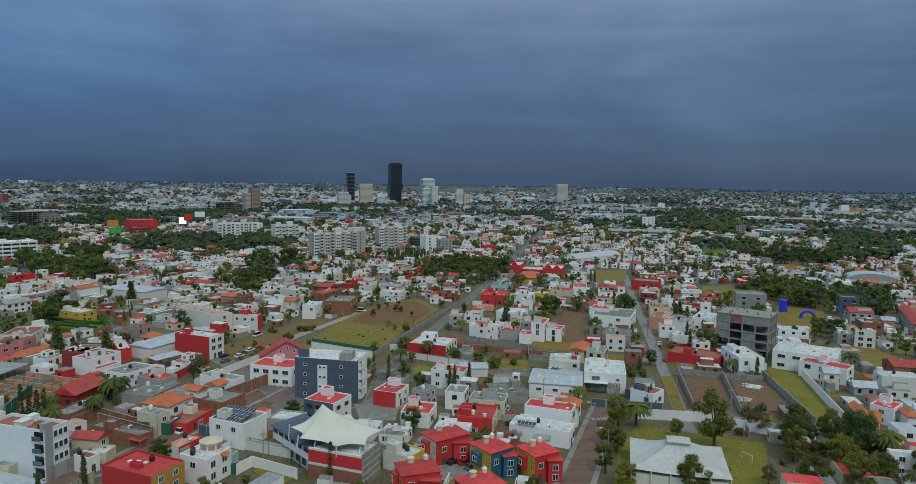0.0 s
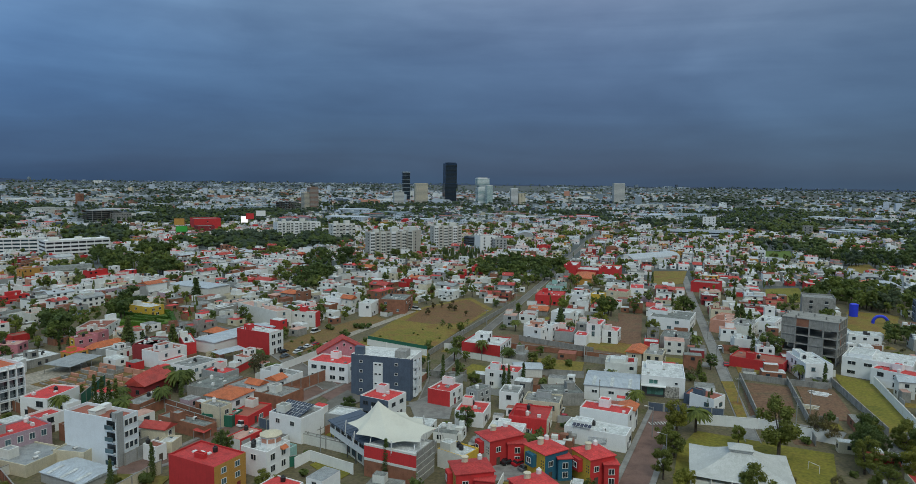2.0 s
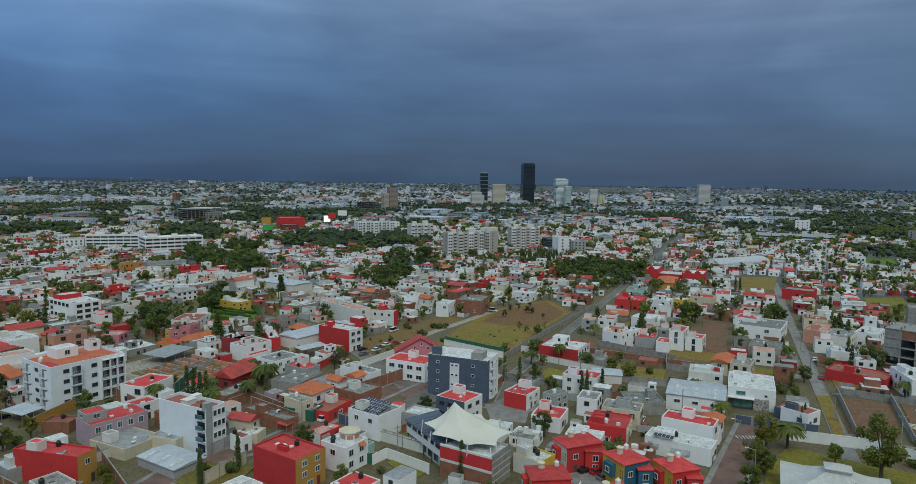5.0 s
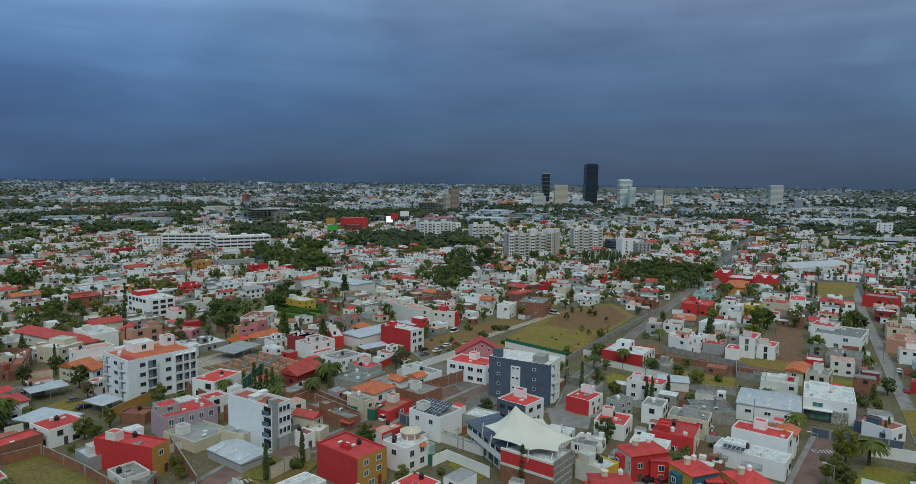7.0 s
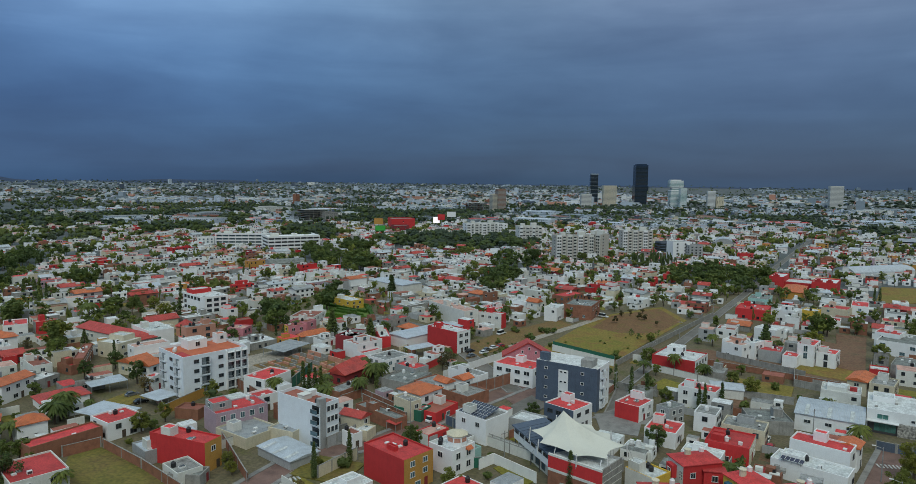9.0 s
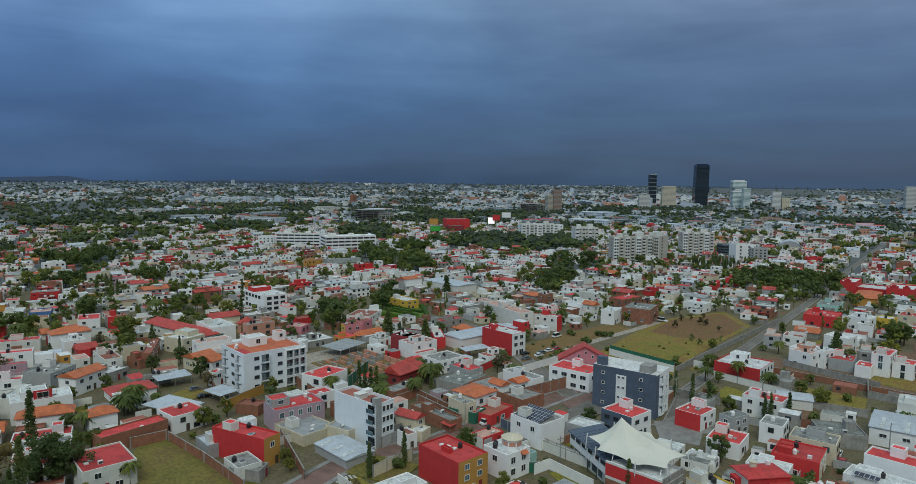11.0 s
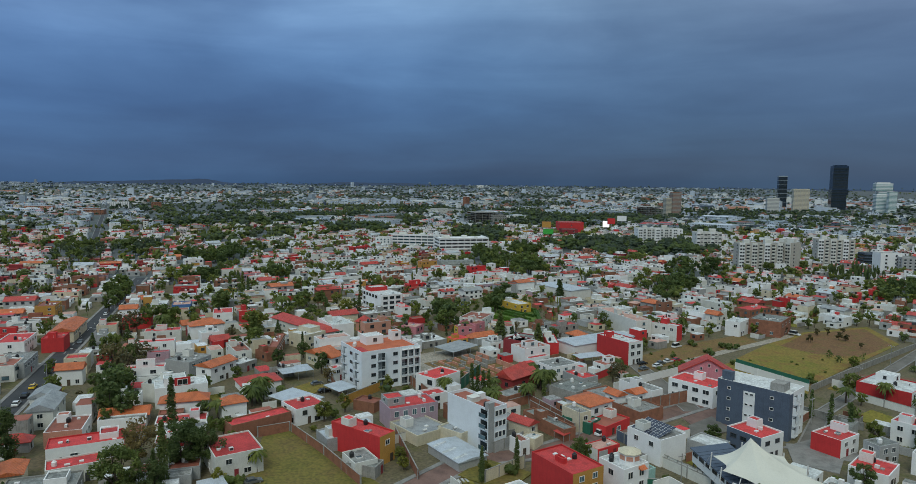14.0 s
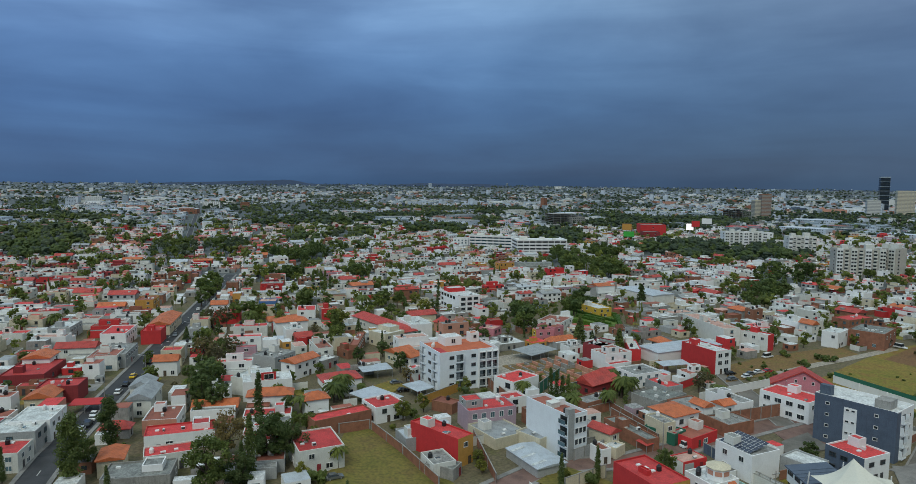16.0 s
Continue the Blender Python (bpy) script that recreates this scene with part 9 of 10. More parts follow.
tree(-172.2, 132.0, 'palm', 1.30)
tree(-173.7, 144.6, 'palm', 0.70)
tree(-132.5, 102.9, 'palm', 0.80)
tree(-133.6, 92.7, 'bright', 0.55)
tree(-129.2, 95.3, 'shrub', 1.50)
tree(-131.0, 93.5, 'shrub', 1.40)
tree(-190.1, 95.6, 'broadleaf', 0.70)
tree(-234.3, 118.9, 'broadleaf', 0.90)
tree(-259.8, 111.3, 'broadleaf', 0.60)
tree(-257.0, 109.0, 'broadleaf', 0.55)
tree(-240.4, 184.9, 'oval', 1.25)
tree(-282.9, 164.4, 'palm', 1.20)
tree(-279.7, 166.2, 'palm', 1.30)
tree(-278.1, 169.5, 'palm', 1.20)
tree(-313.8, 221.7, 'broadleaf', 1.50)
tree(-356.4, 256.8, 'cypress', 1.40)
tree(-364.6, 268.8, 'cypress', 1.30)
tree(-322.4, 240.9, 'cypress', 1.60)
tree(-273.9, 228.8, 'palm', 1.60)
tree(-294.3, 155.3, 'dry', 1.40)
tree(-293.2, 161.8, 'dry', 1.30)
tree(-419.8, 255.6, 'broadleaf', 1.40)
tree(-202.5, 104.7, 'dark', 1.70)
tree(-212.6, 112.8, 'dark', 1.50)
tree(-239.6, 123.5, 'dry', 1.50)
tree(-241.3, 130.0, 'dark', 1.20)
tree(-254.9, 130.1, 'dark', 1.40)
tree(-243.9, 136.5, 'dry', 1.30)
tree(-192.7, 121.3, 'dark', 0.80)
tree(-183.6, 118.1, 'dark', 0.90)
tree(-173.8, 116.0, 'dark', 0.80)
patch('yard', [(-92.4, 130.1), (-78.4, 130.1), (-78.4, 142.1), (-92.4, 142.1)], 'worn_lawn', 0.03, 'overgrown yard beside a red house', True)
tree(-82.4, 138.1, 'shrub', 1.50)
tree(-87.4, 135.1, 'bright', 0.50)
wall_run(-70.2, 174.8, -56.0, 167.4, 2.8, 'slate', label='dark slatted gates and fence of a white house', posts=3.0)
tree(-187.1, 225.5, 'broadleaf', 0.90)
tree(-186.8, 251.5, 'broadleaf', 1.35)
tree(-241.6, 243.9, 'bright', 1.00)
tree(-234.0, 244.4, 'cypress', 1.30)
goal_frame(74.1, 161.8, -60)
plank_stack(93.2, 210.1, -25, 3)
plank_stack(103.0, 223.9, -25, 4)

# ---- the town between ----
ZONES = [(-36.5, lambda x, y: math.degrees(math.atan2(-x, y)) > 57 or (x < -180 and y < 0.73 * -x - 60)), (-22.5, lambda x, y: x < -35 and math.hypot(x, y) < 620), (-11.5, lambda x, y: True)]
WALLS = ["white"] * 24 + ["offwhite"] * 7 + ["cream"] * 4 + ["grey"] * 4 + ["concrete"] * 5 + ["brick"] * 5 + ["salmon", "red", "red", "maroon", "ochre", "mauve"]
ROOFS = ["roof_red"] * 3 + ["roof_white"] * 8 + ["roof_grey"] * 6 + ["roof_rust"] * 3 + ["roof_pink"] * 2
WEST = ["roof_red"] * 8 + ["roof_rust"] * 5 + ["roof_white"] * 3 + ["roof_grey"] * 3 + ["roof_pink"]


def zone_of(x, y):
    for a, test in ZONES:
        if test(x, y):
            return a


def in_view(x, y, pad=3.0):
    az = math.degrees(math.atan2(-x, y))
    return -36 - pad < az < 77.5 + pad


def bulk_house(b, rng, x, y, w, d, h, rot, wall, roof, z=0.0, detail=2):
    """A house of the far town, joined into its quarter: walls, parapet, deck, windows, roof things."""
    c, s = math.cos(radians(rot)), math.sin(radians(rot))
    at = (x, y, rot)

    def pt(u, v, q):
        return (x + c * u - s * v, y + s * u + c * v, z + q)

    if detail == 2 and rng.random() < 0.17:
        b.box(-w / 2, w / 2, -d / 2, d / 2, z, z + h, wall, None, at)
        e, r = 0.4, rng.uniform(1.2, 2.0)
        mat = rng.choice(("tile_orange", "tile_red", "tile_red", "sheet_dull", "sheet_metal"))
        P = [pt(-w / 2 - e, -d / 2 - e, h), pt(w / 2 + e, -d / 2 - e, h), pt(w / 2 + e, d / 2 + e, h), pt(-w / 2 - e, d / 2 + e, h), pt(-w / 2 - e, 0, h + r), pt(w / 2 + e, 0, h + r)]
        b.solid(P, [(0, 1, 5, 4), (2, 3, 4, 5), (1, 2, 5), (3, 0, 4)], mat)
    else:
        b.box(-w / 2, w / 2, -d / 2, d / 2, z, z + h, wall, {"top": wall if detail == 2 else roof}, at)
        if detail == 2:
            k = 0.25
            lip, rim = rng.choice((0.08, 0.15, 0.45)), rng.choice((wall, wall, roof))
            b.solid([pt(-w / 2 + k, -d / 2 + k, h + 0.02), pt(w / 2 - k, -d / 2 + k, h + 0.02), pt(w / 2 - k, d / 2 - k, h + 0.02), pt(-w / 2 + k, d / 2 - k, h + 0.02)], [(0, 1, 2, 3)], roof)
            for (x0, x1, y0, y1) in ((-w / 2, w / 2, -d / 2, -d / 2 + 0.2), (-w / 2, w / 2, d / 2 - 0.2, d / 2), (-w / 2, -w / 2 + 0.2, -d / 2, d / 2), (w / 2 - 0.2, w / 2, -d / 2, d / 2)):
                b.box(x0, x1, y0, y1, z + h, z + h + lip, rim, None, at)
    if rng.random() < 0.45 and min(w, d) > 5:
        uw, ud, uh = w * rng.uniform(0.25, 0.6), d * rng.uniform(0.25, 0.6), rng.uniform(1.2, 2.4)
        ux, uy = rng.uniform(-0.2, 0.2) * w, rng.uniform(-0.1, 0.25) * d
        b.box(ux - uw / 2, ux + uw / 2, uy - ud / 2, uy + ud / 2, z + h, z + h + uh, wall if rng.random() < 0.7 else "offwhite", {"top": roof}, at)
    if detail == 2:
        for _ in range(rng.choice((2, 3, 4, 5, 6))):
            ux, uy, q = rng.uniform(-0.42, 0.42) * w, rng.uniform(-0.42, 0.42) * d, rng.uniform(0.35, 1.2)
            b.box(ux - q, ux + q, uy - q * 0.8, uy + q * 0.8, z + h, z + h + rng.uniform(0.3, 1.7), rng.choice(("white", "white", "offwhite", "concrete", "frame_white", "frame_white", "roof_red", "frame_dark", "brick", wall)), None, at)
        if rng.random() < 0.5:
            # a garden wall before the house, in its own paint
            g, q = rng.uniform(1.0, 3.0), rng.choice((wall, "white", "offwhite", "brick", "concrete", "red"))
            b.box(-w / 2, w / 2, -d / 2 - g, -d / 2 - g + 0.25, z, z + rng.uniform(2.0, 3.0), q, None, at)
        if rng.random() < 0.3:
            # eaves slab over the front
            b.box(-w / 2 - 0.3, w * rng.uniform(-0.1, 0.5), -d / 2 - rng.uniform(0.6, 1.4), -d / 2, z + min(h, 3.0) - 0.25, z + min(h, 3.0), rng.choice((roof, "white", "roof_red")), None, at, True)
    if detail == 2 and rng.random() < 0.7:
        tx, ty = rng.uniform(-0.35, 0.35) * w, rng.uniform(-0.3, 0.35) * d
        p = pt(tx, ty, h)
        b.tube(p[0], p[1], p[2], p[2] + 1.3, 0.55, 0.5, "black_plastic" if rng.random() < 0.65 else "frame_white", 6)
    if detail >= 1:
        n = max(1, round(h / 3.0))
        for lv in range(n):
            zz = z + lv * (h / n) + h / n * 0.55
            m = max(1, int(w / 3.2))
            for j in range(m):
                if rng.random() < 0.34:
                    continue
                u = (j + 0.5) / m * w - w / 2
                ww, wh = rng.uniform(0.5, 0.9), rng.uniform(0.5, 0.7)
                b.box(u - ww, u + ww, -d / 2 - 0.06, -d / 2, zz - wh, zz + wh, "pane", None, at)
            m = max(1, int(d / 4.5))
            for j in range(m):
                for sd in (-1, 1):
                    if rng.random() < 0.5:
                        continue
                    v = (j + 0.5) / m * d - d / 2
                    b.box(min(sd * w / 2, sd * (w / 2 + 0.06)), max(sd * w / 2, sd * (w / 2 + 0.06)), v - 0.6, v + 0.6, zz - 0.55, zz + 0.55, "pane", None, at)


def facing(x, y, rot):
    """The quarter turn of rot by which the front looks most towards the open side of the view."""
    want = math.degrees(math.atan2(-x, y))
    return min((rot + 90 * i for i in range(4)), key=lambda a: abs((a - want + 180) % 360 - 180))


def green_share(x, y, r):
    """How many of the plots at a place are gardens under trees."""
    az = math.degrees(math.atan2(-x, y))
    p = 0.08 if r < 300 else 0.2
    if az > 55 and r < 560:
        return 0.05
    p += 0.14 if az > 47 and r > 300 else 0.12 if az < -19 and r > 300 else 0.0
    return p * (1.0 + 1.3 * noise.noise(Vector((x / 70, y / 70, 2.0))))


def fill_town():
    rng = random.Random(42)
    singles, quarter = 0, {}
    yards = []
    for zone in (-36.5, -22.5, -11.5):
        c, s = math.cos(radians(zone)), math.sin(radians(zone))
        v = -1100.0
        row = 0
        while v < 1300:
            depth = 15.0
            u = -1300.0
            while u < 1300:
                w = rng.uniform(7.5, 13.5)
                if (u + 3000) % 118 < 9:
                    u += 9
                    continue
                cu, cv = u + w / 2, v + depth / 2
                x, y = c * cu - s * cv, s * cu + c * cv
                u += w
                r = math.hypot(x, y)
                if y < 20 or r < 128 or r > 1020 or not in_view(x, y, 4) or zone_of(x, y) != zone:
                    continue
                if rng.random() < green_share(x, y, r):
                    for _ in range(2 if r < 330 else 3):
                        yards.append((x + rng.uniform(-4, 4), y + rng.uniform(-5, 5)))
                    continue
                hw, hd = w - rng.uniform(0.1, 0.9), depth - rng.uniform(0.5, 2.5)
                if not is_free(x, y, hw - 1.5, hd - 1.5, zone):
                    hw, hd = hw * 0.62, hd * 0.55
                    x, y = x + rng.uniform(-2, 2), y + rng.uniform(-2, 2)
                    if not is_free(x, y, hw, hd, zone):
                        if rng.random() < 0.6:
                            yards.append((x, y))
                        continue
                h = rng.choice((2.8, 2.9, 3.0, 3.1, 3.2, 5.2, 5.6, 5.8, 6.0, 6.2, 6.4, 8.6 if r > 250 and rng.random() < 0.4 else 5.4))
                h *= 0.84 if r > 300 else 1.0
                wall, roof = rng.choice(WALLS if zone != -36.5 else WALLS + ["cream", "salmon", "brick", "maroon", "grey"] * 2), rng.choice(WEST if zone == -36.5 else ROOFS)
                if r < 235:
                    h = rng.choice((2.7, 2.9, 3.0, 3.2, 3.4, 5.2))
                    wall = rng.choice((wall, "brick", "concrete", "white"))
                turn = facing(x, y, zone)
                if abs((turn - zone) % 180) > 45:
                    hw, hd = hd, hw
                if rng.random() < 0.75:
                    yards.append((x + rng.uniform(-8, 8), y + rng.uniform(-8, 8)))
                share = rng.uniform(0.5, 0.75) if hd > 7 else 1.0
                md, ad = hd * share, hd * (1 - share)
                front = rng.random() < 0.6
                my = (hd - md) / 2 * (1 if front else -1)
                ay = -(hd - ad) / 2 * (1 if front else -1) - my
                ct, st_ = math.cos(radians(turn)), math.sin(radians(turn))
                mx, mY = x - st_ * my, y + ct * my
                aw = hw * rng.uniform(0.5, 1.0)
                annex = [((hw - aw) / 2 * rng.choice((-1, 1)), ay, aw, ad - 0.1, rng.choice((2.6, 2.9, 3.2, 3.4)), rng.choice((wall, wall, rng.choice(WALLS))), rng.choice(ROOFS))] if ad > 1.6 else None
                if r < 385 and singles < 122:
                    singles += 1
                    st = rng.random()
                    up = (rng.uniform(-0.2, 0.2), rng.uniform(-0.1, 0.2), rng.uniform(0.25, 0.6), rng.uniform(0.3, 0.6), rng.uniform(1.4, 2.8)) if rng.random() < 0.55 else None
                    win = rng.choice(((1.3, 1.2), (1.0, 1.0), (1.8, 1.3), (0.9, 1.4)))
                    common = dict(grow=0.2, group="houses of the neighbourhood", plain=True, annex=annex, win=win, gap=rng.uniform(3.6, 5.6), skip=0.3, ac=rng.random() < 0.3)
                    if st < 0.14:
                        house(mx, mY, hw, md, min(h, 6.2), turn, wall, rng.choice(("tile_orange", "tile_red")), None, rng.choice(("gable", "hip")), None, singles + 500, **common)
                    else:
                        house(mx, mY, hw, md, h, turn, wall, roof, {"left": rng.choice(WALLS)} if rng.random() < 0.2 else None, "flat", up, singles + 500, rng.choice((0, 1, 1, 2)), rng.random() < 0.2,
                              garage=rng.random() < 0.4, **common)
                else:
                    key = (int(x // 220), int(y // 220))
                    if key not in quarter:
                        quarter[key] = Build()
                    take(x, y, hw, hd, turn)
                    bulk_house(quarter[key], rng, mx, mY, hw, md, h, turn, wall, roof, 0.0, 2 if r < 800 else 1)
                    for sx, sy, sw, sd, sh, am, rm in annex or ():
                        bulk_house(quarter[key], rng, mx + ct * sx - st_ * sy, mY + st_ * sx + ct * sy, sw, sd, sh, turn, am, rm, 0.0, 1)
            row += 1
            v += depth + (8.5 if row % 2 == 0 else 0.8)
    for key in sorted(quarter):
        solo("town_quarter", quarter[key], "dense quarter of small flat-roofed houses", "houses", "", "stuff")
    return yards


YARDS = fill_town()


def fill_far():
    """The town out to the skyline, thinner and in larger pieces with the distance."""
    rng = random.Random(77)
    # the bluish tones carry the haze of distance in their base colour
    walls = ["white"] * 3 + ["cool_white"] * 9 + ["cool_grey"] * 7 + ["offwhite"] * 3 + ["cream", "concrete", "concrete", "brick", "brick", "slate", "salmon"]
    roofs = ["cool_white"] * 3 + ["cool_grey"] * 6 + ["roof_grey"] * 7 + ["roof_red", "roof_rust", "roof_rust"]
    town, woods = {}, {}
    count = 0
    while count < 23000:
        az = rng.uniform(-38, 79)
        r = 1000 * (4.85 ** rng.random())
        x, y = -math.sin(radians(az)) * r, math.cos(radians(az)) * r
        count += 1
        if not is_free(x, y, 14, 14, 0):
            continue
        z = ground_z(x, y)
        patchy = noise.noise(Vector((x / 260, y / 260, 0.3))) + 0.5 * noise.noise(Vector((x / 90, y / 90, 4.0)))
        key = int((az + 40) // 20), int(r // 1300)
        wood = -0.08 if az < -14 else 0.10 if r < 1900 else 0.16
        if patchy > wood or rng.random() < 0.26:
            b = woods.setdefault(key, Build())
            k = rng.uniform(0.8, 1.5) * (1 if r < 2000 else 1.35)
            for _ in range(2 if r < 1700 else 1):
                # past 1900 m only the haze-blued leaf tone
                blob_tree(b, rng, x + rng.uniform(-9, 9), y + rng.uniform(-9, 9), z, (4.5 if r < 1700 else 7.0) * k, 8.0 * k, rng.choice(("foliage_dark", "foliage_hazy", "foliage_hazy")) if r < 1900 else "foliage_hazy", 3 if r < 1400 else 1 if r > 1700 else 2)
        else:
            b = town.setdefault(key, Build())
            g = 1.0 if r < 2000 else 1.35
            w, d, h = rng.uniform(6, 13) * g, rng.uniform(6, 12) * g, rng.choice((3.5, 5.5, 6.5, 6.5, 7, 9)) * (1 if r < 3000 else 0.8)
            if rng.random() < 0.03:
                w, d, h = rng.uniform(30, 70), rng.uniform(20, 40), rng.uniform(6, 11)
            elif r > 1600 and rng.random() < 0.010:
                w, d, h = rng.uniform(12, 20), 12, rng.uniform(16, 28)
            rot = (-36.5 if az > 52 else -11.5) + rng.choice((0, 0, 0, 20, -15))
            # past 3300 m mostly the haze-tinted greys, for low contrast
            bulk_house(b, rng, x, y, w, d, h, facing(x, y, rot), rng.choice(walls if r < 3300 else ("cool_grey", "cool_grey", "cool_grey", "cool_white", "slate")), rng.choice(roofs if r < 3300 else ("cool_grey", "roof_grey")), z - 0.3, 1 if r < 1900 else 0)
    for key in sorted(town):
        solo("far_town", town[key], "pale houses of the town reaching the skyline", "houses", "", "stuff")
    for key in sorted(woods):
        solo("far_trees", woods[key], "dark green trees scattered through the far town", "trees", "", "stuff")


fill_far()


def small_fill():
    """Sheds, lean-tos and low rooms in the gaps that are left near by."""
    rng = random.Random(19)
    n = 0
    left = []
    for _ in range(60000):
        az, r = rng.uniform(-37, 79), 128 + 640 * rng.random() ** 0.7
        x, y = -math.sin(radians(az)) * r, math.cos(radians(az)) * r
        zone = zone_of(x, y)
        w, d = rng.uniform(4, 8.5), rng.uniform(4, 8)
        if y < 20 or not is_free(x, y, w, d, zone):
            continue
        if rng.random() < 0.42:
            left.append((x, y))
            take(x, y, 5, 5, 0)
            continue
        h, wall, roof = rng.choice((2.6, 2.8, 3.0, 3.2, 5.6)), rng.choice(WALLS + ["brick", "concrete", "concrete"]), rng.choice(ROOFS + ["sheet_metal", "sheet_dull", "roof_grey"])
        turn = facing(x, y, zone)
        n += 1
        if n < 45:
            ob = thing("outbuilding", x, y, 0, turn, f"low {WORD[wall]} outbuilding with {WORD[roof]}", "outbuilding", "outbuildings between the houses")
            b = Build()
            walls_of(b, w, d, 0, h, wall, None, 0.25)
            part("wall", b, ob)
            q = Build()
            q.box(-w / 2 + 0.23, w / 2 - 0.23, -d / 2 + 0.23, d / 2 - 0.23, h - 0.5, h - 0.22, roof)
            part("roof", q, ob)
            if rng.random() < 0.6:
                put_window(ob, rng.uniform(-0.2, 0.2) * w, -d / 2, min(h - 1.2, 1.6), 1.2, 1.0, 0, "frame_dark", "pane", plain=True)
            take(x, y, w, d, turn, 0.3)
        else:
            bulk_house(SMALL, rng, x, y, w, d, h, turn, wall, roof, 0.0, 1)
            take(x, y, w, d, turn, 0.3)
    solo("low_rooms", SMALL, "low rooms and walls packed between the houses", "houses", "", "stuff")
    return left


SMALL = Build()
GAPS = small_fill()


def fill_yards():
    """Patios, garden beds, walls and lean-tos on what ground is left near by."""
    rng = random.Random(61)
    floor, walls = Build(), Build()
    kinds = ["lawn"] * 6 + ["dry_grass"] * 4 + ["dirt"] * 2 + ["pavement"] * 3 + ["block_paving"] * 2 + ["soil"] * 4
    for i in range(26000):
        az, r = rng.uniform(-37, 79), 128 + 290 * rng.random() ** 0.7
        x, y = -math.sin(radians(az)) * r, math.cos(radians(az)) * r
        zone = zone_of(x, y)
        w, d = rng.uniform(2.2, 6.5), rng.uniform(2.2, 5.5)
        if y < 20 or not is_free(x, y, w, d, zone):
            continue
        at = (x, y, zone)
        take(x, y, w * 0.8, d * 0.8, zone)
        q = rng.random()
        z = 0.02 + 0.003 * (i % 40)
        if q < 0.55:
            floor.box(-w / 2 - 1, w / 2 + 1, -d / 2 - 1, d / 2 + 1, -0.1, z, rng.choice(kinds), None, at)
            for side in range(4):
                if rng.random() < 0.4:
                    h, m = rng.uniform(1.8, 2.8), rng.choice(("brick", "brick", "concrete", "concrete", "offwhite", "white", "cream", "grey"))
                    u = (w / 2 + 0.9, d / 2 + 0.9)
                    x0, x1, y0, y1 = ((-u[0], u[0], -u[1], -u[1] + 0.18), (-u[0], u[0], u[1] - 0.18, u[1]), (-u[0], -u[0] + 0.18, -u[1], u[1]), (u[0] - 0.18, u[0], -u[1], u[1]))[side]
                    walls.box(x0, x1, y0, y1, 0, h, m, None, at)
            if q < 0.35:
                GARDEN.append((x + rng.uniform(-1, 1), y + rng.uniform(-1, 1)))
        elif q < 0.85:
            bulk_house(walls, rng, x, y, w, d, rng.choice((2.3, 2.5, 2.8, 3.0)), facing(x, y, zone), rng.choice(WALLS + ["brick", "concrete"]), rng.choice(ROOFS + ["sheet_metal", "sheet_dull"]), 0.0, 1)
        else:
            GARDEN.append((x, y))
    solo("yard_floors", floor, "patios, beds and small lawns behind the houses", "ground", "", "structure")
    solo("yard_walls", walls, "low walls and lean-tos in the back yards", "walls", "", "stuff")


GARDEN = []
fill_yards()


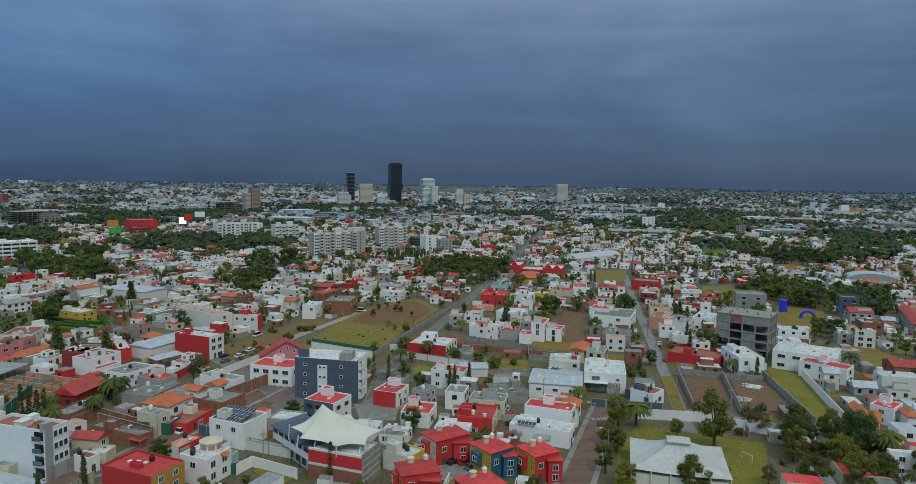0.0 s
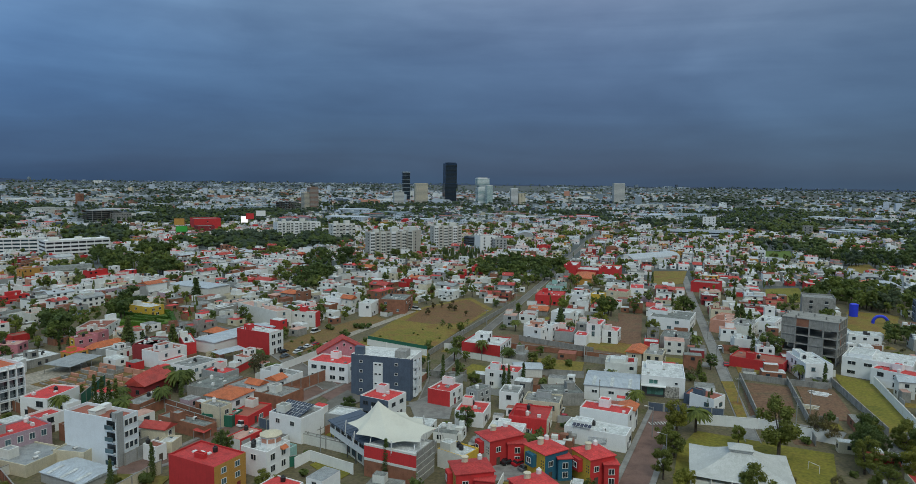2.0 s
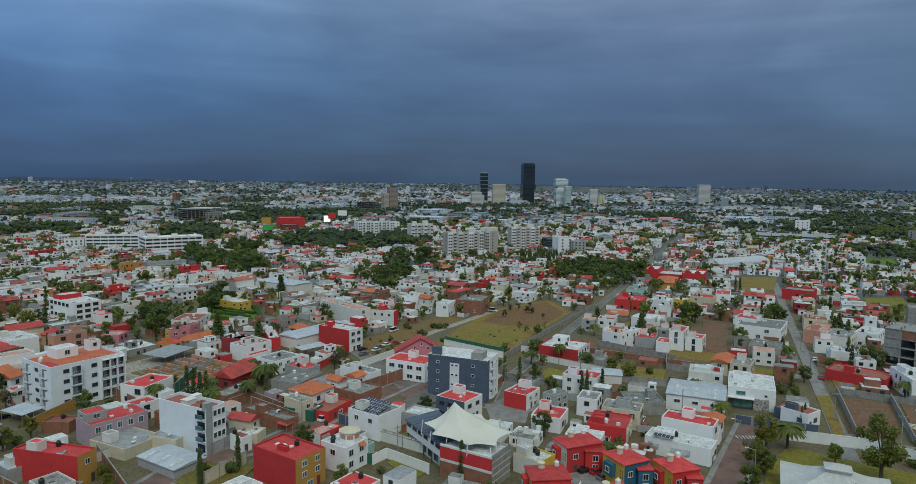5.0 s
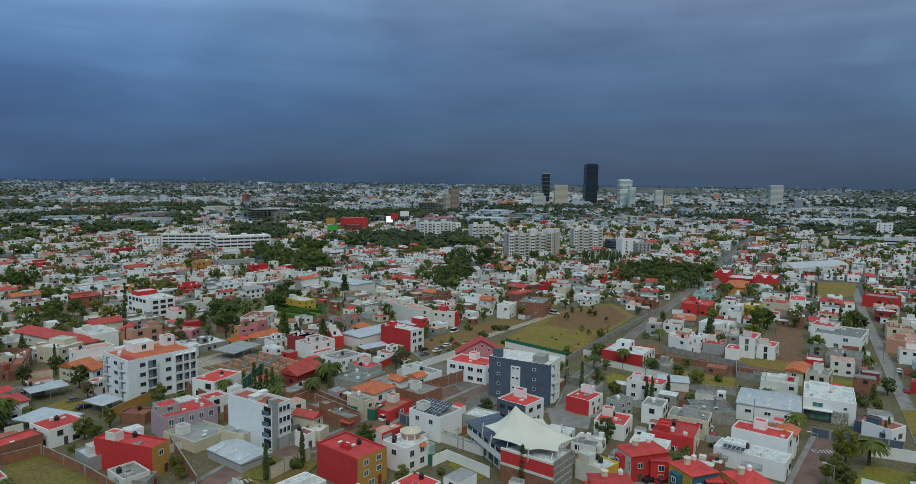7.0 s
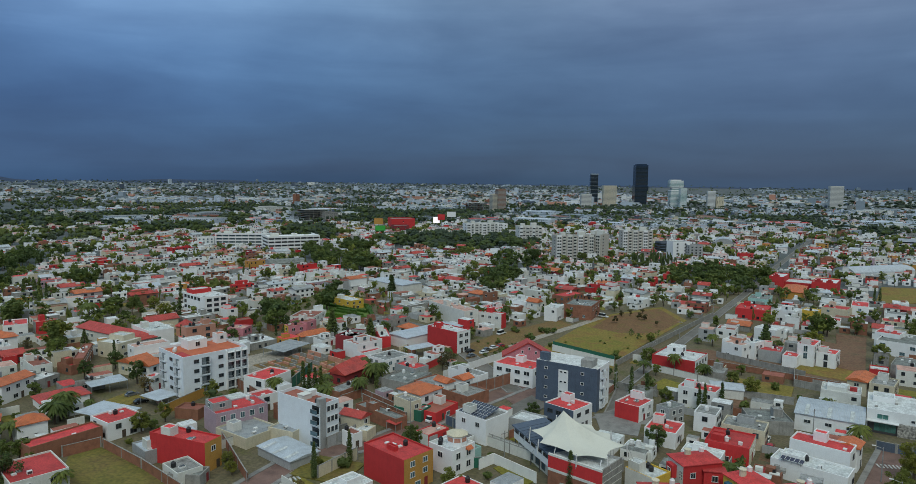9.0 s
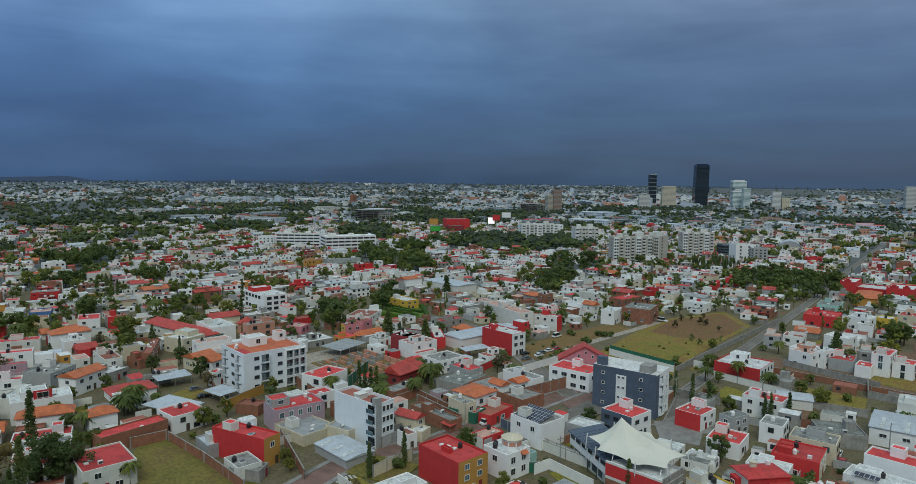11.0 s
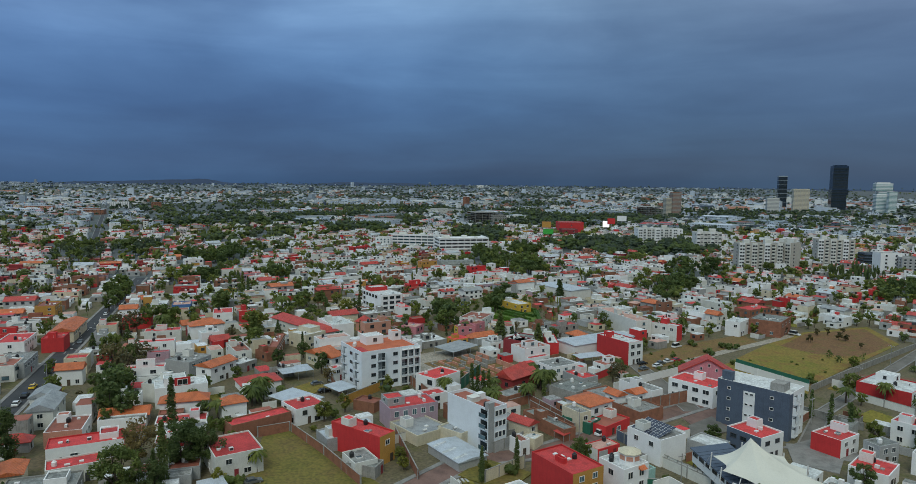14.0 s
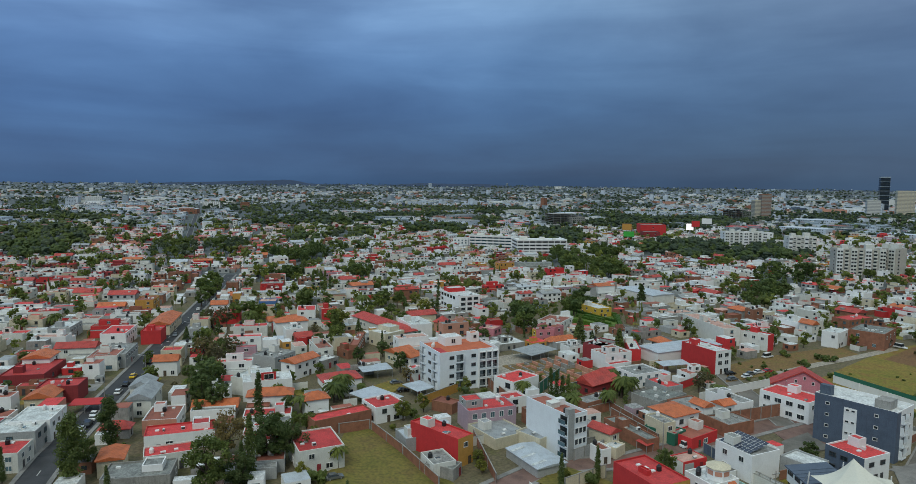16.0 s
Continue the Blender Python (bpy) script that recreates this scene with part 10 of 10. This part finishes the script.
def plant_garden():
    """Low bushes and small trees of the near yards, in one leafy mass."""
    rng = random.Random(12)
    b = Build()
    for x, y in GARDEN:
        s = rng.uniform(0.5, 1.2)
        if rng.random() < 0.7:
            leaf_cloud(b, rng, [(x + rng.uniform(-0.8, 0.8) * s, y + rng.uniform(-0.8, 0.8) * s, rng.uniform(0.6, 1.5) * s, 0.8 * s, 0.7 * s) for _ in range(3)], 60, 0.5, rng.choice(("foliage", "foliage", "foliage_light", "foliage_dark", "foliage_dry")))
        else:
            blob_tree(b, rng, x, y, 0, 2.2 * s, 5.5 * s, rng.choice(("foliage", "foliage_dark")), 3)
            leaf_cloud(b, rng, [(x + rng.uniform(-1, 1) * s, y + rng.uniform(-1, 1) * s, rng.uniform(2.2, 4.4) * s, 1.3 * s, 1.0 * s) for _ in range(4)], 130, 0.5, rng.choice(("foliage", "foliage_dark", "foliage_light")))
    solo("garden_bushes", b, "green bushes in the back yards", "bushes", "", "stuff")


plant_garden()


def plant_yards():
    rng = random.Random(8)
    near, far = 0, Build()
    gaps = set(GAPS)
    for x, y in list(YARDS) + GAPS:
        r = math.hypot(x, y)
        if (x, y) not in gaps and not is_free(x, y, 1.0, 1.0, 0):
            continue
        kind = rng.choices(("broadleaf", "dark", "bright", "dry", "cypress", "conifer", "palm", "shrub"), (4, 3, 2, 2, 2, 1, 2, 2))[0]
        s = rng.uniform(0.55, 1.0)
        if r < 320 and near < 170:
            near += 1
            tree(x, y, kind, s, rng)
        elif kind == "palm" and r < 700:
            blob_tree(far, rng, x, y, 0, 1.6, 7.5, "foliage", 3)
        elif kind == "cypress":
            blob_tree(far, rng, x, y, 0, 1.1 * s, 10 * s, "foliage_dark", 5)
        elif kind not in ("shrub", "palm"):
            mat = rng.choice(("foliage", "foliage_dark", "foliage_dark", "foliage", "foliage_dark"))
            if r < 600:
                mass_tree(far, rng, x, y, 0.0, 1.25 * s, mat, 85)
            else:
                blob_tree(far, rng, x, y, 0, 4.2 * s, 9 * s, mat, 5)
            if r > 420 and rng.random() < 0.6:
                blob_tree(far, rng, x + rng.uniform(-7, 7), y + rng.uniform(-7, 7), 0, 3.6 * s, 8.5 * s, "foliage_dark", 4)
    solo("garden_trees", far, "small green trees between the far houses", "trees", "", "stuff")


plant_yards()
